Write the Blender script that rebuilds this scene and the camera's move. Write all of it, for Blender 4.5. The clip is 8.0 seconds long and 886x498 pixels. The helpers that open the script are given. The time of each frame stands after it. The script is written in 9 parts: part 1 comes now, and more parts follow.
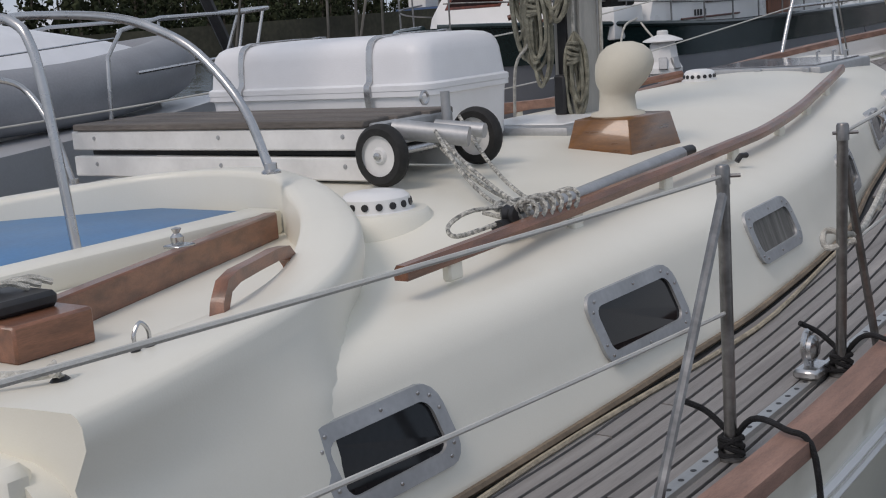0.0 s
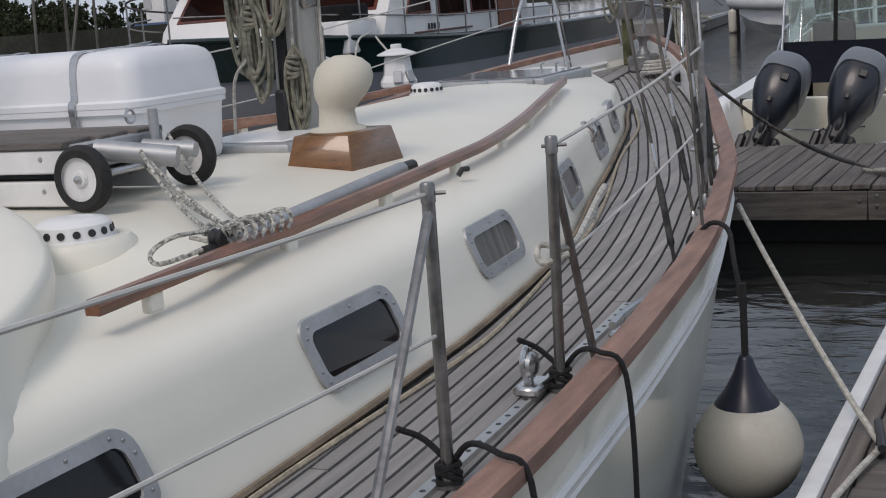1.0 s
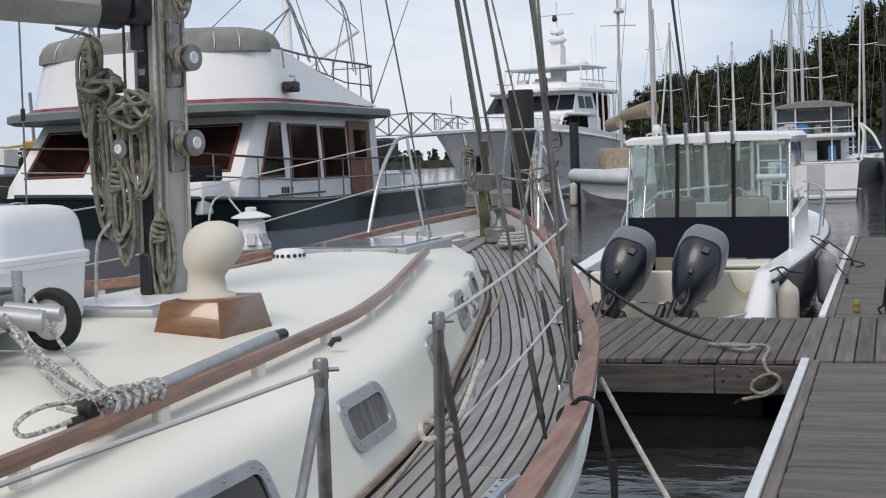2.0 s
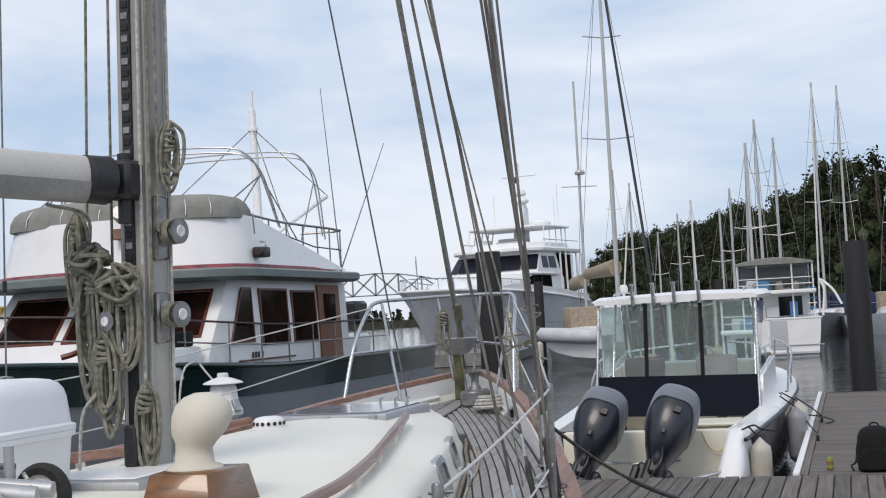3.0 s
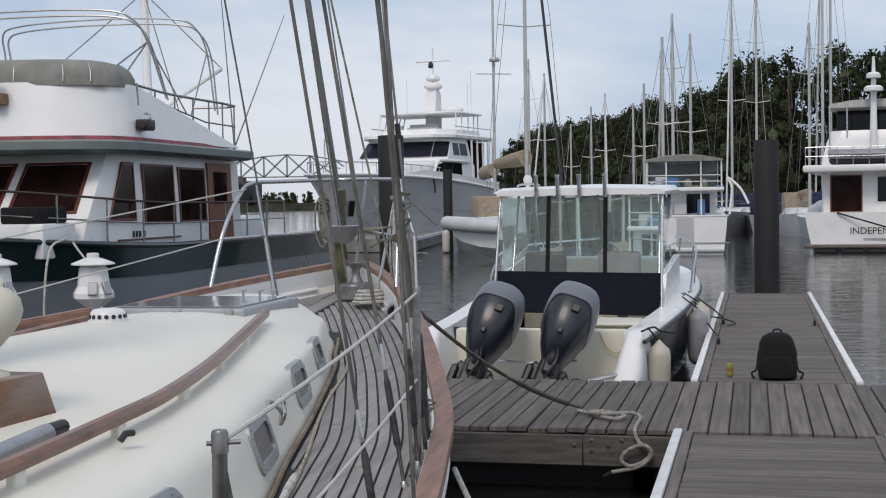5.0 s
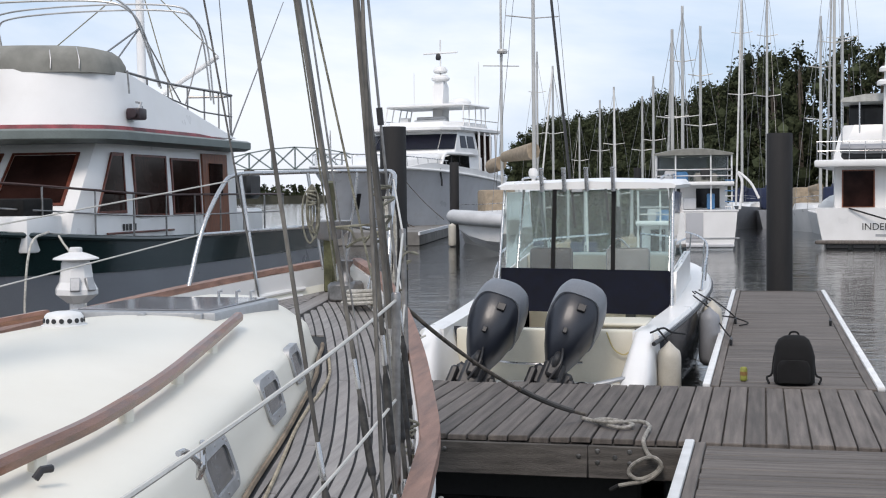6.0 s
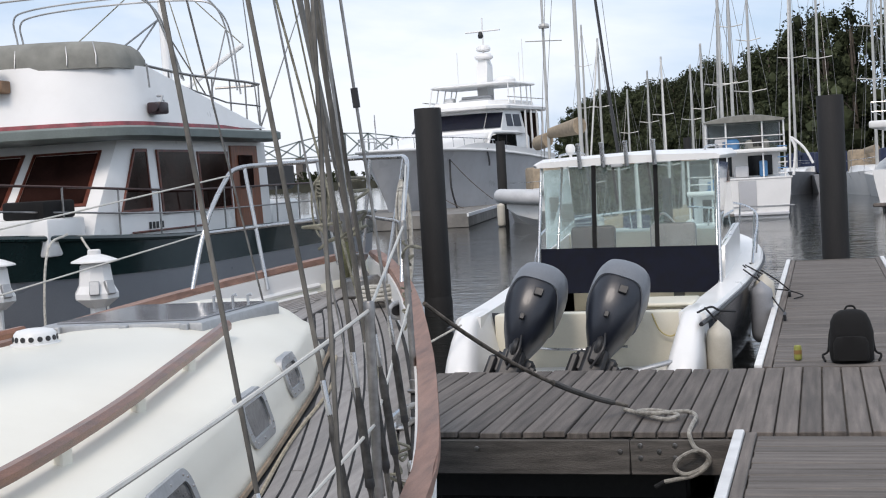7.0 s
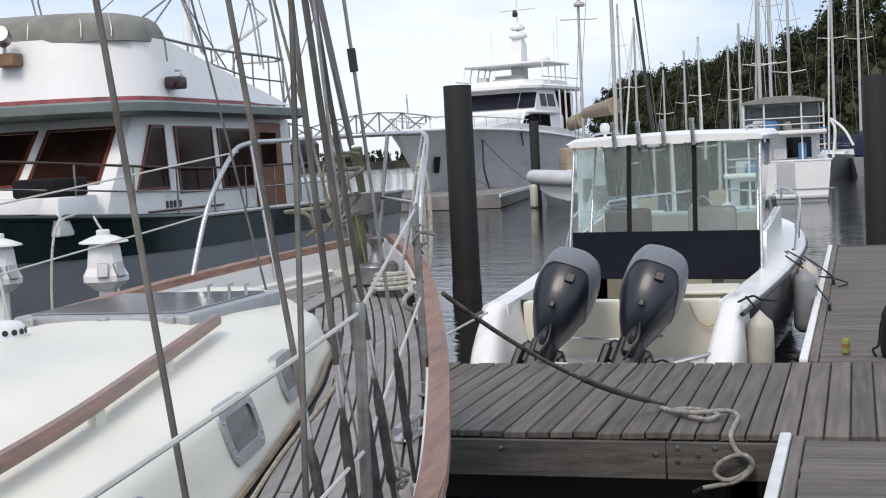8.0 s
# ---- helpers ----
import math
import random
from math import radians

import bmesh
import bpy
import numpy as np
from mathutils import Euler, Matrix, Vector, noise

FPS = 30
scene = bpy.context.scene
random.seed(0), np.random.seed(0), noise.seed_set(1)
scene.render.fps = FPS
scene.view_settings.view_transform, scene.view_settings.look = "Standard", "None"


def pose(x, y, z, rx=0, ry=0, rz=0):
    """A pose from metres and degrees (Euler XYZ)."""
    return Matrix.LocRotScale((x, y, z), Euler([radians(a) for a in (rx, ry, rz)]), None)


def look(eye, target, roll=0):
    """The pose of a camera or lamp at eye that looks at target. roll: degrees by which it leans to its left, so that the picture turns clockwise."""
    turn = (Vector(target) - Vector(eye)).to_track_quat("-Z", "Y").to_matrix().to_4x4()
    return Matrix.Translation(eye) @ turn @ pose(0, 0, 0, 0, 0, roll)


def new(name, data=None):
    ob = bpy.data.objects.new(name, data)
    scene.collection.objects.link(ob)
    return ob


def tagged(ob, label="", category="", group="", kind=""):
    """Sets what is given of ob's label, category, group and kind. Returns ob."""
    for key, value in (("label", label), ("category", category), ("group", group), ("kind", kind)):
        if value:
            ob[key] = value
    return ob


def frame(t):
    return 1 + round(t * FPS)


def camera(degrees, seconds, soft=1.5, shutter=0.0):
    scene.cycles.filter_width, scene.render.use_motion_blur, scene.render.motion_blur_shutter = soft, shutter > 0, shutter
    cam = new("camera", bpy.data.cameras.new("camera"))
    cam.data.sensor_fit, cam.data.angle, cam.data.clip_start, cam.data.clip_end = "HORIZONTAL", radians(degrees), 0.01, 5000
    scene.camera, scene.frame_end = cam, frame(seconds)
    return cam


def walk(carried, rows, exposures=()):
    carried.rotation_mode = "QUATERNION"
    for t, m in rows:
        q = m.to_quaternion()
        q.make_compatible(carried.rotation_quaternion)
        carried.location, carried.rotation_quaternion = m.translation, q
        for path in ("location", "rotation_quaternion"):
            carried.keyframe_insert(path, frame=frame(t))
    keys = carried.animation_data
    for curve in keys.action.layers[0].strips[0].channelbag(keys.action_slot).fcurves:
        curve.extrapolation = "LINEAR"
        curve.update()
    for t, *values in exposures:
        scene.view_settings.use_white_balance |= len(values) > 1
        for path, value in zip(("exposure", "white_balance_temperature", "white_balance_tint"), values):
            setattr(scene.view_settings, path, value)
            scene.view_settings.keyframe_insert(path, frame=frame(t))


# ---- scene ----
cam = camera(37.0, 8.0, soft=1.1)
PATH = [
    (0, (0.753, -13.225, 2.129), (-0.43, -11.653, 1.773), -4.4),
    (0.5, (0.756, -13.072, 2.121), (-0.272, -11.393, 1.762), -5.1),
    (1, (0.755, -13.028, 2.114), (-0.108, -11.261, 1.75), -4.5),
    (1.4, (0.722, -13.078, 2.092), (-0.014, -11.236, 1.838), -4.4),
    (1.5, (0.717, -13.075, 2.144), (0.01, -11.22, 1.905), -2.7),
    (1.7, (0.677, -13.031, 2.14), (0.015, -11.155, 1.939), -2.2),
    (2.8, (0.612, -13.12, 2.178), (-0.004, -11.218, 2.241), -2.0),
    (3, (0.596, -13.147, 2.182), (0.016, -11.236, 2.286), -3.1),
    (3.5, (0.62, -13.065, 2.164), (0.19, -11.115, 2.274), -4.3),
    (4, (0.707, -12.794, 2.164), (0.356, -10.826, 2.231), -3.3),
    (4.5, (0.618, -12.521, 2.15), (0.158, -10.576, 2.079), -2.8),
    (4.7, (0.562, -12.424, 2.174), (0.112, -10.477, 2.104), -0.6),
    (5.8, (0.535, -11.752, 2.197), (0.04, -9.816, 2.112), -2.2),
    (6, (0.484, -11.637, 2.191), (0.014, -9.695, 2.108), -0.6),
    (6.5, (0.438, -11.355, 2.178), (0.04, -9.398, 2.065), -2.5),
    (7, (0.551, -11.011, 2.21), (0.0, -9.092, 2.1), -3.3),
    (7.5, (0.475, -10.727, 2.209), (-0.106, -8.817, 2.082), -0.2),
    (8, (0.438, -10.386, 2.196), (-0.162, -8.483, 2.059), -2.9),
]
walk(cam, [(t, look(eye, target, roll)) for t, eye, target, roll in PATH], [(0.0, -0.10, 7000, 18), (0.8, -0.06, 7000, 18), (1.5, 0.18, 6950, 17), (3.0, 0.38, 6880, 16), (3.5, 0.04, 6860, 16), (4.0, 0.05, 6860, 16), (4.5, 0.05, 6880, 16), (6.0, 0.58, 6950, 16), (7.0, 0.60, 6950, 16), (8.0, 0.60, 6950, 16)])

# ---- world, sun and exposure ----
world = bpy.data.worlds.new("world")
scene.world = world
world.use_nodes = True
wn, wl = world.node_tree.nodes, world.node_tree.links
wn.clear()
w_out = wn.new("ShaderNodeOutputWorld")
w_bg = wn.new("ShaderNodeBackground")
w_sky = wn.new("ShaderNodeTexSky")
w_sky.sky_type = "NISHITA"
w_sky.sun_disc = False
w_sky.sun_elevation = radians(48)
w_sky.sun_rotation = radians(185)
w_sky.dust_density = 2.0
w_co = wn.new("ShaderNodeTexCoord")
w_map = wn.new("ShaderNodeMapping")
w_map.inputs["Scale"].default_value = (1.0, 1.0, 3.2)
w_noise = wn.new("ShaderNodeTexNoise")
w_noise.inputs["Scale"].default_value = 2.6
w_noise.inputs["Detail"].default_value = 7.0
w_noise.inputs["Roughness"].default_value = 0.55
w_noise.inputs["Distortion"].default_value = 0.35
w_ramp = wn.new("ShaderNodeValToRGB")
w_ramp.color_ramp.elements[0].position = 0.38
w_ramp.color_ramp.elements[0].color = (3.7, 5.1, 6.8, 1)
w_ramp.color_ramp.elements[1].position = 0.60
w_ramp.color_ramp.elements[1].color = (6.3, 7.15, 8.1, 1)
w_mix = wn.new("ShaderNodeMixRGB")
w_mix.inputs["Fac"].default_value = 0.86
wl.new(w_co.outputs["Generated"], w_map.inputs["Vector"])
wl.new(w_map.outputs["Vector"], w_noise.inputs["Vector"])
wl.new(w_noise.outputs["Fac"], w_ramp.inputs["Fac"])
wl.new(w_sky.outputs["Color"], w_mix.inputs["Color1"])
wl.new(w_ramp.outputs["Color"], w_mix.inputs["Color2"])
wl.new(w_mix.outputs["Color"], w_bg.inputs["Color"])
w_bg.inputs["Strength"].default_value = 0.1
wl.new(w_bg.outputs["Background"], w_out.inputs["Surface"])

sun = new("sun", bpy.data.lights.new("sun", "SUN"))
sun.data.energy = 1.2
sun.data.angle = radians(20)
sun.data.color = (1.0, 0.96, 0.9)
sun.matrix_world = look((-2, -24, 28), (0, 0, 0))

# ---- materials ----
def mat(name, color, rough=0.5, metal=0.0, vary=0.12, scale=6.0, bump=0.0, bump_scale=60.0, stretch=(1, 1, 1), color2=None, stain=0.0, stain_color=(0.2, 0.17, 0.12), per_object=0.0, island=0.0, coat=0.0, rough_vary=0.08):
    m = bpy.data.materials.new(name)
    m.use_nodes = True
    n, l = m.node_tree.nodes, m.node_tree.links
    b = n["Principled BSDF"]
    b.inputs["Roughness"].default_value = rough
    b.inputs["Metallic"].default_value = metal
    b.inputs["Coat Weight"].default_value = coat
    tc = n.new("ShaderNodeTexCoord")
    mp = n.new("ShaderNodeMapping")
    mp.inputs["Scale"].default_value = stretch
    l.new(tc.outputs["Object"], mp.inputs["Vector"])
    if per_object:
        shift = n.new("ShaderNodeMath")
        shift.operation = "MULTIPLY"
        shift.inputs[1].default_value = 60.0
        l.new(n.new("ShaderNodeObjectInfo").outputs["Random"], shift.inputs[0])
        l.new(shift.outputs[0], mp.inputs["Location"])
    big = n.new("ShaderNodeTexNoise")
    big.inputs["Scale"].default_value = scale
    big.inputs["Detail"].default_value = 5
    fine = n.new("ShaderNodeTexNoise")
    fine.inputs["Scale"].default_value = bump_scale
    fine.inputs["Detail"].default_value = 4
    l.new(mp.outputs["Vector"], big.inputs["Vector"])
    l.new(mp.outputs["Vector"], fine.inputs["Vector"])
    ramp = n.new("ShaderNodeValToRGB")
    c2 = color2 or tuple(c * (1 - vary * 2) for c in color)
    ramp.color_ramp.elements[0].color = (*c2, 1)
    ramp.color_ramp.elements[0].position = 0.3
    ramp.color_ramp.elements[1].color = (*[min(1, c * (1 + vary * 0.5)) for c in color], 1)
    ramp.color_ramp.elements[1].position = 0.7
    l.new(big.outputs["Fac"], ramp.inputs["Fac"])
    out = ramp.outputs["Color"]
    mixf = n.new("ShaderNodeMixRGB")
    mixf.blend_type = "OVERLAY"
    mixf.inputs["Fac"].default_value = min(0.6, vary * 1.6)
    l.new(out, mixf.inputs["Color1"])
    l.new(fine.outputs["Fac"], mixf.inputs["Color2"])
    out = mixf.outputs["Color"]
    if stain:
        st = n.new("ShaderNodeTexNoise")
        st.inputs["Scale"].default_value = 1.7
        st.inputs["Detail"].default_value = 8
        st.inputs["Roughness"].default_value = 0.65
        l.new(tc.outputs["Object"], st.inputs["Vector"])
        sr = n.new("ShaderNodeMapRange")
        sr.inputs["From Min"].default_value = 0.5
        sr.inputs["From Max"].default_value = 0.8
        sr.inputs["To Max"].default_value = stain
        l.new(st.outputs["Fac"], sr.inputs["Value"])
        sm = n.new("ShaderNodeMixRGB")
        sm.inputs["Color2"].default_value = (*stain_color, 1)
        l.new(sr.outputs["Result"], sm.inputs["Fac"])
        l.new(out, sm.inputs["Color1"])
        out = sm.outputs["Color"]
    if per_object or island:
        if per_object:
            info = n.new("ShaderNodeObjectInfo").outputs["Random"]
        else:
            info = n.new("ShaderNodeNewGeometry").outputs["Random Per Island"]
        hv = n.new("ShaderNodeHueSaturation")
        mr = n.new("ShaderNodeMapRange")
        k = per_object or island
        mr.inputs["To Min"].default_value = 1 - k
        mr.inputs["To Max"].default_value = 1 + k
        l.new(info, mr.inputs["Value"])
        l.new(mr.outputs["Result"], hv.inputs["Value"])
        l.new(out, hv.inputs["Color"])
        out = hv.outputs["Color"]
    l.new(out, b.inputs["Base Color"])
    rr = n.new("ShaderNodeMapRange")
    rr.inputs["To Min"].default_value = max(0.02, rough - rough_vary)
    rr.inputs["To Max"].default_value = min(1, rough + rough_vary)
    l.new(big.outputs["Fac"], rr.inputs["Value"])
    l.new(rr.outputs["Result"], b.inputs["Roughness"])
    if bump:
        bp = n.new("ShaderNodeBump")
        bp.inputs["Strength"].default_value = bump
        bp.inputs["Distance"].default_value = 0.01
        l.new(fine.outputs["Fac"], bp.inputs["Height"])
        l.new(bp.outputs["Normal"], b.inputs["Normal"])
    return m


def glass(name, color=(0.9, 0.95, 0.95), rough=0.02, clear=1.0):
    m = bpy.data.materials.new(name)
    m.use_nodes = True
    b = m.node_tree.nodes["Principled BSDF"]
    b.inputs["Base Color"].default_value = (*color, 1)
    b.inputs["Roughness"].default_value = rough
    b.inputs["Transmission Weight"].default_value = clear
    b.inputs["IOR"].default_value = 1.1
    return m


CREAM = mat("cream_gelcoat", (0.80, 0.775, 0.68), 0.38, vary=0.035, scale=1.3, bump=0.05, bump_scale=220, stain=0.12, stain_color=(0.55, 0.48, 0.36))
WHITE = mat("white_gelcoat", (0.80, 0.80, 0.79), 0.3, vary=0.035, scale=1.5, bump=0.02, stain=0.14, stain_color=(0.5, 0.47, 0.4))
HULL = mat("hull_white", (0.75, 0.74, 0.645), 0.22, vary=0.04, scale=1.2, stain=0.3, stain_color=(0.45, 0.42, 0.33), coat=0.3)
SHELL = mat("white_moulded_plastic", (0.80, 0.81, 0.83), 0.42, vary=0.04, scale=3, bump=0.08, bump_scale=150, stain=0.1)
TEAKDECK = mat("weathered_teak", (0.31, 0.292, 0.28), 0.58, vary=0.18, scale=5, bump=0.35, bump_scale=120, stretch=(6, 0.22, 1), per_object=0.15, stain=0.25, stain_color=(0.2, 0.165, 0.15))
CAULK = mat("black_caulk_and_shade", (0.025, 0.025, 0.026), 0.7, vary=0.2)
TEAK = mat("varnished_teak", (0.245, 0.105, 0.06), 0.34, vary=0.25, scale=7, bump=0.12, bump_scale=90, stretch=(5, 0.7, 5), stain=0.15, stain_color=(0.16, 0.07, 0.04), coat=0.25)
CAPRAIL = mat("faded_teak_cap", (0.32, 0.185, 0.14), 0.6, vary=0.22, scale=6, bump=0.2, bump_scale=100, stretch=(5, 0.7, 5), stain=0.3, stain_color=(0.33, 0.24, 0.2))
BOXWOOD = mat("brown_wood_box", (0.20, 0.085, 0.022), 0.3, vary=0.2, scale=8, bump=0.06, stretch=(1, 1, 6), coat=0.4)
GREYWOOD = mat("grey_wood", (0.165, 0.143, 0.128), 0.85, vary=0.24, scale=3.5, bump=0.45, bump_scale=60, stretch=(7, 0.35, 2), per_object=0.22, stain=0.75, stain_color=(0.095, 0.085, 0.075))
GREYWOOD_X = mat("grey_wood_cross", (0.16, 0.142, 0.129), 0.85, vary=0.24, scale=3.5, bump=0.45, bump_scale=60, stretch=(0.35, 7, 2), per_object=0.14, stain=0.75, stain_color=(0.10, 0.09, 0.08))
FASCIA = mat("dock_fascia", (0.125, 0.114, 0.104), 0.85, vary=0.25, scale=5, bump=0.5, bump_scale=60, stretch=(0.6, 6, 5), stain=0.4, stain_color=(0.09, 0.085, 0.07))
STEEL = mat("stainless_steel", (0.56, 0.56, 0.56), 0.27, 1.0, vary=0.06, scale=9, rough_vary=0.12)
DARKSTEEL = mat("tarnished_steel", (0.33, 0.32, 0.31), 0.4, 1.0, vary=0.2, scale=14, rough_vary=0.15)
ALU = mat("aluminium", (0.55, 0.55, 0.54), 0.42, 0.9, vary=0.08, scale=5, rough_vary=0.1)
GALV = mat("grey_alloy", (0.45, 0.46, 0.47), 0.5, 0.6, vary=0.1, scale=8)
MASTPAINT = mat("mast_grey_paint", (0.40, 0.39, 0.36), 0.5, vary=0.1, scale=3, stretch=(3, 3, 0.5), bump=0.04, stain=0.25, stain_color=(0.25, 0.23, 0.2))
ROPE_W = mat("white_rope", (0.62, 0.60, 0.54), 0.9, vary=0.2, scale=40, bump=0.7, bump_scale=260, stretch=(1, 1, 1))
ROPE_F = mat("flecked_rope", (0.60, 0.585, 0.53), 0.9, vary=0.45, scale=75, bump=0.7, bump_scale=230, color2=(0.07, 0.075, 0.075))
ROPE_G = mat("weathered_rope", (0.31, 0.30, 0.235), 0.95, vary=0.3, scale=30, bump=0.8, bump_scale=240)
ROPE_K = mat("black_rope", (0.018, 0.018, 0.02), 0.9, vary=0.3, scale=40, bump=0.7, bump_scale=260)
ROPE_B = mat("brown_dock_line", (0.17, 0.145, 0.12), 0.95, vary=0.3, scale=20, bump=0.8, bump_scale=220)
BLACK = mat("black_plastic", (0.022, 0.022, 0.024), 0.45, vary=0.15, scale=20)
RUBBER = mat("black_rubber", (0.02, 0.02, 0.02), 0.8, vary=0.2, scale=30, bump=0.2)
NAVY = mat("navy_canvas", (0.008, 0.011, 0.028), 0.85, vary=0.2, scale=9, bump=0.3, bump_scale=200)
NAVYV = mat("navy_vinyl", (0.01, 0.012, 0.03), 0.35, vary=0.2, scale=9)
PACK = mat("black_fabric", (0.005, 0.005, 0.0055), 0.95, vary=0.3, scale=14, bump=0.5, bump_scale=180)
WPAINT = mat("white_paint", (0.78, 0.78, 0.77), 0.5, vary=0.08, scale=6, bump=0.1, stain=0.25, stain_color=(0.45, 0.43, 0.4))
PILE = mat("black_pile_wrap", (0.014, 0.0135, 0.014), 0.75, vary=0.25, scale=4, bump=0.2, bump_scale=40, stretch=(2, 2, 0.4))
GREEN = mat("dark_green_hull", (0.010, 0.026, 0.026), 0.2, vary=0.12, scale=2, coat=0.3)
GREY_HULL = mat("grey_white_hull", (0.50, 0.51, 0.53), 0.3, vary=0.05, scale=0.8, stain=0.2)
REDSTRIPE = mat("faded_red_stripe", (0.26, 0.05, 0.06), 0.55, vary=0.35, scale=5, stain=0.6, stain_color=(0.16, 0.12, 0.13))
BROWFIELD = mat("grey_green_trim", (0.16, 0.19, 0.18), 0.45, vary=0.1, scale=4)
MAHOG = mat("mahogany_frame", (0.14, 0.032, 0.016), 0.4, vary=0.25, scale=8, stretch=(2, 2, 2))
DOORWOOD = mat("varnished_door", (0.24, 0.075, 0.03), 0.35, vary=0.25, scale=5, stretch=(6, 6, 0.8), coat=0.3)
DARKGLASS = mat("dark_window", (0.012, 0.013, 0.015), 0.06, vary=0.2, scale=2, rough_vary=0.03)
DARKGLASS.node_tree.nodes["Principled BSDF"].inputs["Specular IOR Level"].default_value = 0.28
TINT = mat("brown_window_and_shade", (0.026, 0.012, 0.010), 0.08, vary=0.3, scale=2, rough_vary=0.03)
TINT.node_tree.nodes["Principled BSDF"].inputs["Specular IOR Level"].default_value = 0.07
CANVAS = mat("grey_green_canvas", (0.25, 0.25, 0.225), 0.9, vary=0.12, scale=6, bump=0.25, bump_scale=160)
TAN = mat("tan_canvas", (0.36, 0.29, 0.21), 0.9, vary=0.15, scale=6, bump=0.3)
FENDERW = mat("dirty_white_fender", (0.52, 0.49, 0.42), 0.45, vary=0.06, scale=2.2, stain=0.7, stain_color=(0.33, 0.29, 0.22))
BLUE = mat("blue_hatch", (0.065, 0.21, 0.42), 0.45, vary=0.1, scale=4, stain=0.3, stain_color=(0.2, 0.32, 0.44))
DINGHY = mat("grey_tube", (0.27, 0.28, 0.30), 0.5, vary=0.08, scale=3)
OBGREY = mat("outboard_grey", (0.155, 0.17, 0.192), 0.45, vary=0.08, scale=4, coat=0.2)
OBDARK = mat("outboard_dark_blue", (0.016, 0.020, 0.030), 0.36, vary=0.15, scale=4, coat=0.12)
BARREL = mat("yellow_green_can", (0.27, 0.28, 0.06), 0.4, vary=0.1, scale=30)
CLEAR = glass("clear_vinyl", (0.88, 0.945, 0.93), 0.045, 0.90)
TEAL = glass("tinted_screen", (0.55, 0.80, 0.76), 0.04, 0.90)


def water_material():
    m = bpy.data.materials.new("harbour_water")
    m.use_nodes = True
    n, l = m.node_tree.nodes, m.node_tree.links
    b = n["Principled BSDF"]
    b.inputs["Base Color"].default_value = (0.014, 0.015, 0.014, 1)
    b.inputs["Roughness"].default_value = 0.05
    b.inputs["IOR"].default_value = 1.33
    tc = n.new("ShaderNodeTexCoord")
    mp = n.new("ShaderNodeMapping")
    mp.inputs["Scale"].default_value = (0.8, 1.5, 1)
    l.new(tc.outputs["Object"], mp.inputs["Vector"])
    n1 = n.new("ShaderNodeTexNoise")
    n1.inputs["Scale"].default_value = 2.2
    n1.inputs["Detail"].default_value = 5
    n1.inputs["Distortion"].default_value = 0.4
    n2 = n.new("ShaderNodeTexNoise")
    n2.inputs["Scale"].default_value = 0.35
    n2.inputs["Detail"].default_value = 3
    l.new(mp.outputs["Vector"], n1.inputs["Vector"])
    l.new(mp.outputs["Vector"], n2.inputs["Vector"])
    mu = n.new("ShaderNodeMath")
    mu.operation = "MULTIPLY"
    l.new(n1.outputs["Fac"], mu.inputs[0])
    l.new(n2.outputs["Fac"], mu.inputs[1])
    bp = n.new("ShaderNodeBump")
    bp.inputs["Strength"].default_value = 0.22
    bp.inputs["Distance"].default_value = 0.16
    l.new(mu.outputs[0], bp.inputs["Height"])
    l.new(bp.outputs["Normal"], b.inputs["Normal"])
    return m


WATER = water_material()

# ---- mesh helpers ----
def thing(name, at, label, category, group="", kind=""):
    ob = new(name)
    ob.empty_display_size = 0.1
    ob.location = at
    return tagged(ob, label, category, group, kind)


def finish(bm, name, material, smooth=None):
    me = bpy.data.meshes.new(name)
    bmesh.ops.recalc_face_normals(bm, faces=bm.faces)
    bm.to_mesh(me)
    bm.free()
    for one in material if isinstance(material, (list, tuple)) else (material,):
        me.materials.append(one)
    if smooth:
        me.shade_smooth()
        me.set_sharp_from_angle(angle=radians(smooth))
    return me


def part(name, bm, material, parent, label="", smooth=40, kind=""):
    """Links a bmesh, made in world places, as one mesh object under a thing or a part."""
    ob = new(name, finish(bm, name, material, smooth))
    ob.parent = parent
    if parent is not None and parent.type == "EMPTY":
        ob.matrix_parent_inverse = Matrix.Translation(parent.location).inverted()
    return tagged(ob, label, kind=kind)


def solo(name, bm, material, label, category, group="", kind="", smooth=40):
    return tagged(new(name, finish(bm, name, material, smooth)), label, category, group, kind)


def box(bm, x0, x1, y0, y1, z0, z1, bevel=0.0, m=None, seg=1):
    q = bmesh.new()
    bmesh.ops.create_cube(q, size=1)
    bmesh.ops.scale(q, vec=(x1 - x0, y1 - y0, z1 - z0), verts=q.verts)
    bmesh.ops.translate(q, vec=((x0 + x1) / 2, (y0 + y1) / 2, (z0 + z1) / 2), verts=q.verts)
    if bevel:
        bmesh.ops.bevel(q, geom=q.edges[:], offset=bevel, segments=seg, affect="EDGES", profile=0.5)
    merge(bm, q, m)
    return bm


def merge(bm, q, m=None, mat_index=0):
    if m is not None:
        bmesh.ops.transform(q, matrix=m, verts=q.verts)
    table = {}
    for v in q.verts:
        table[v] = bm.verts.new(v.co)
    for f in q.faces:
        g = bm.faces.new([table[v] for v in f.verts])
        g.material_index = mat_index
    q.free()


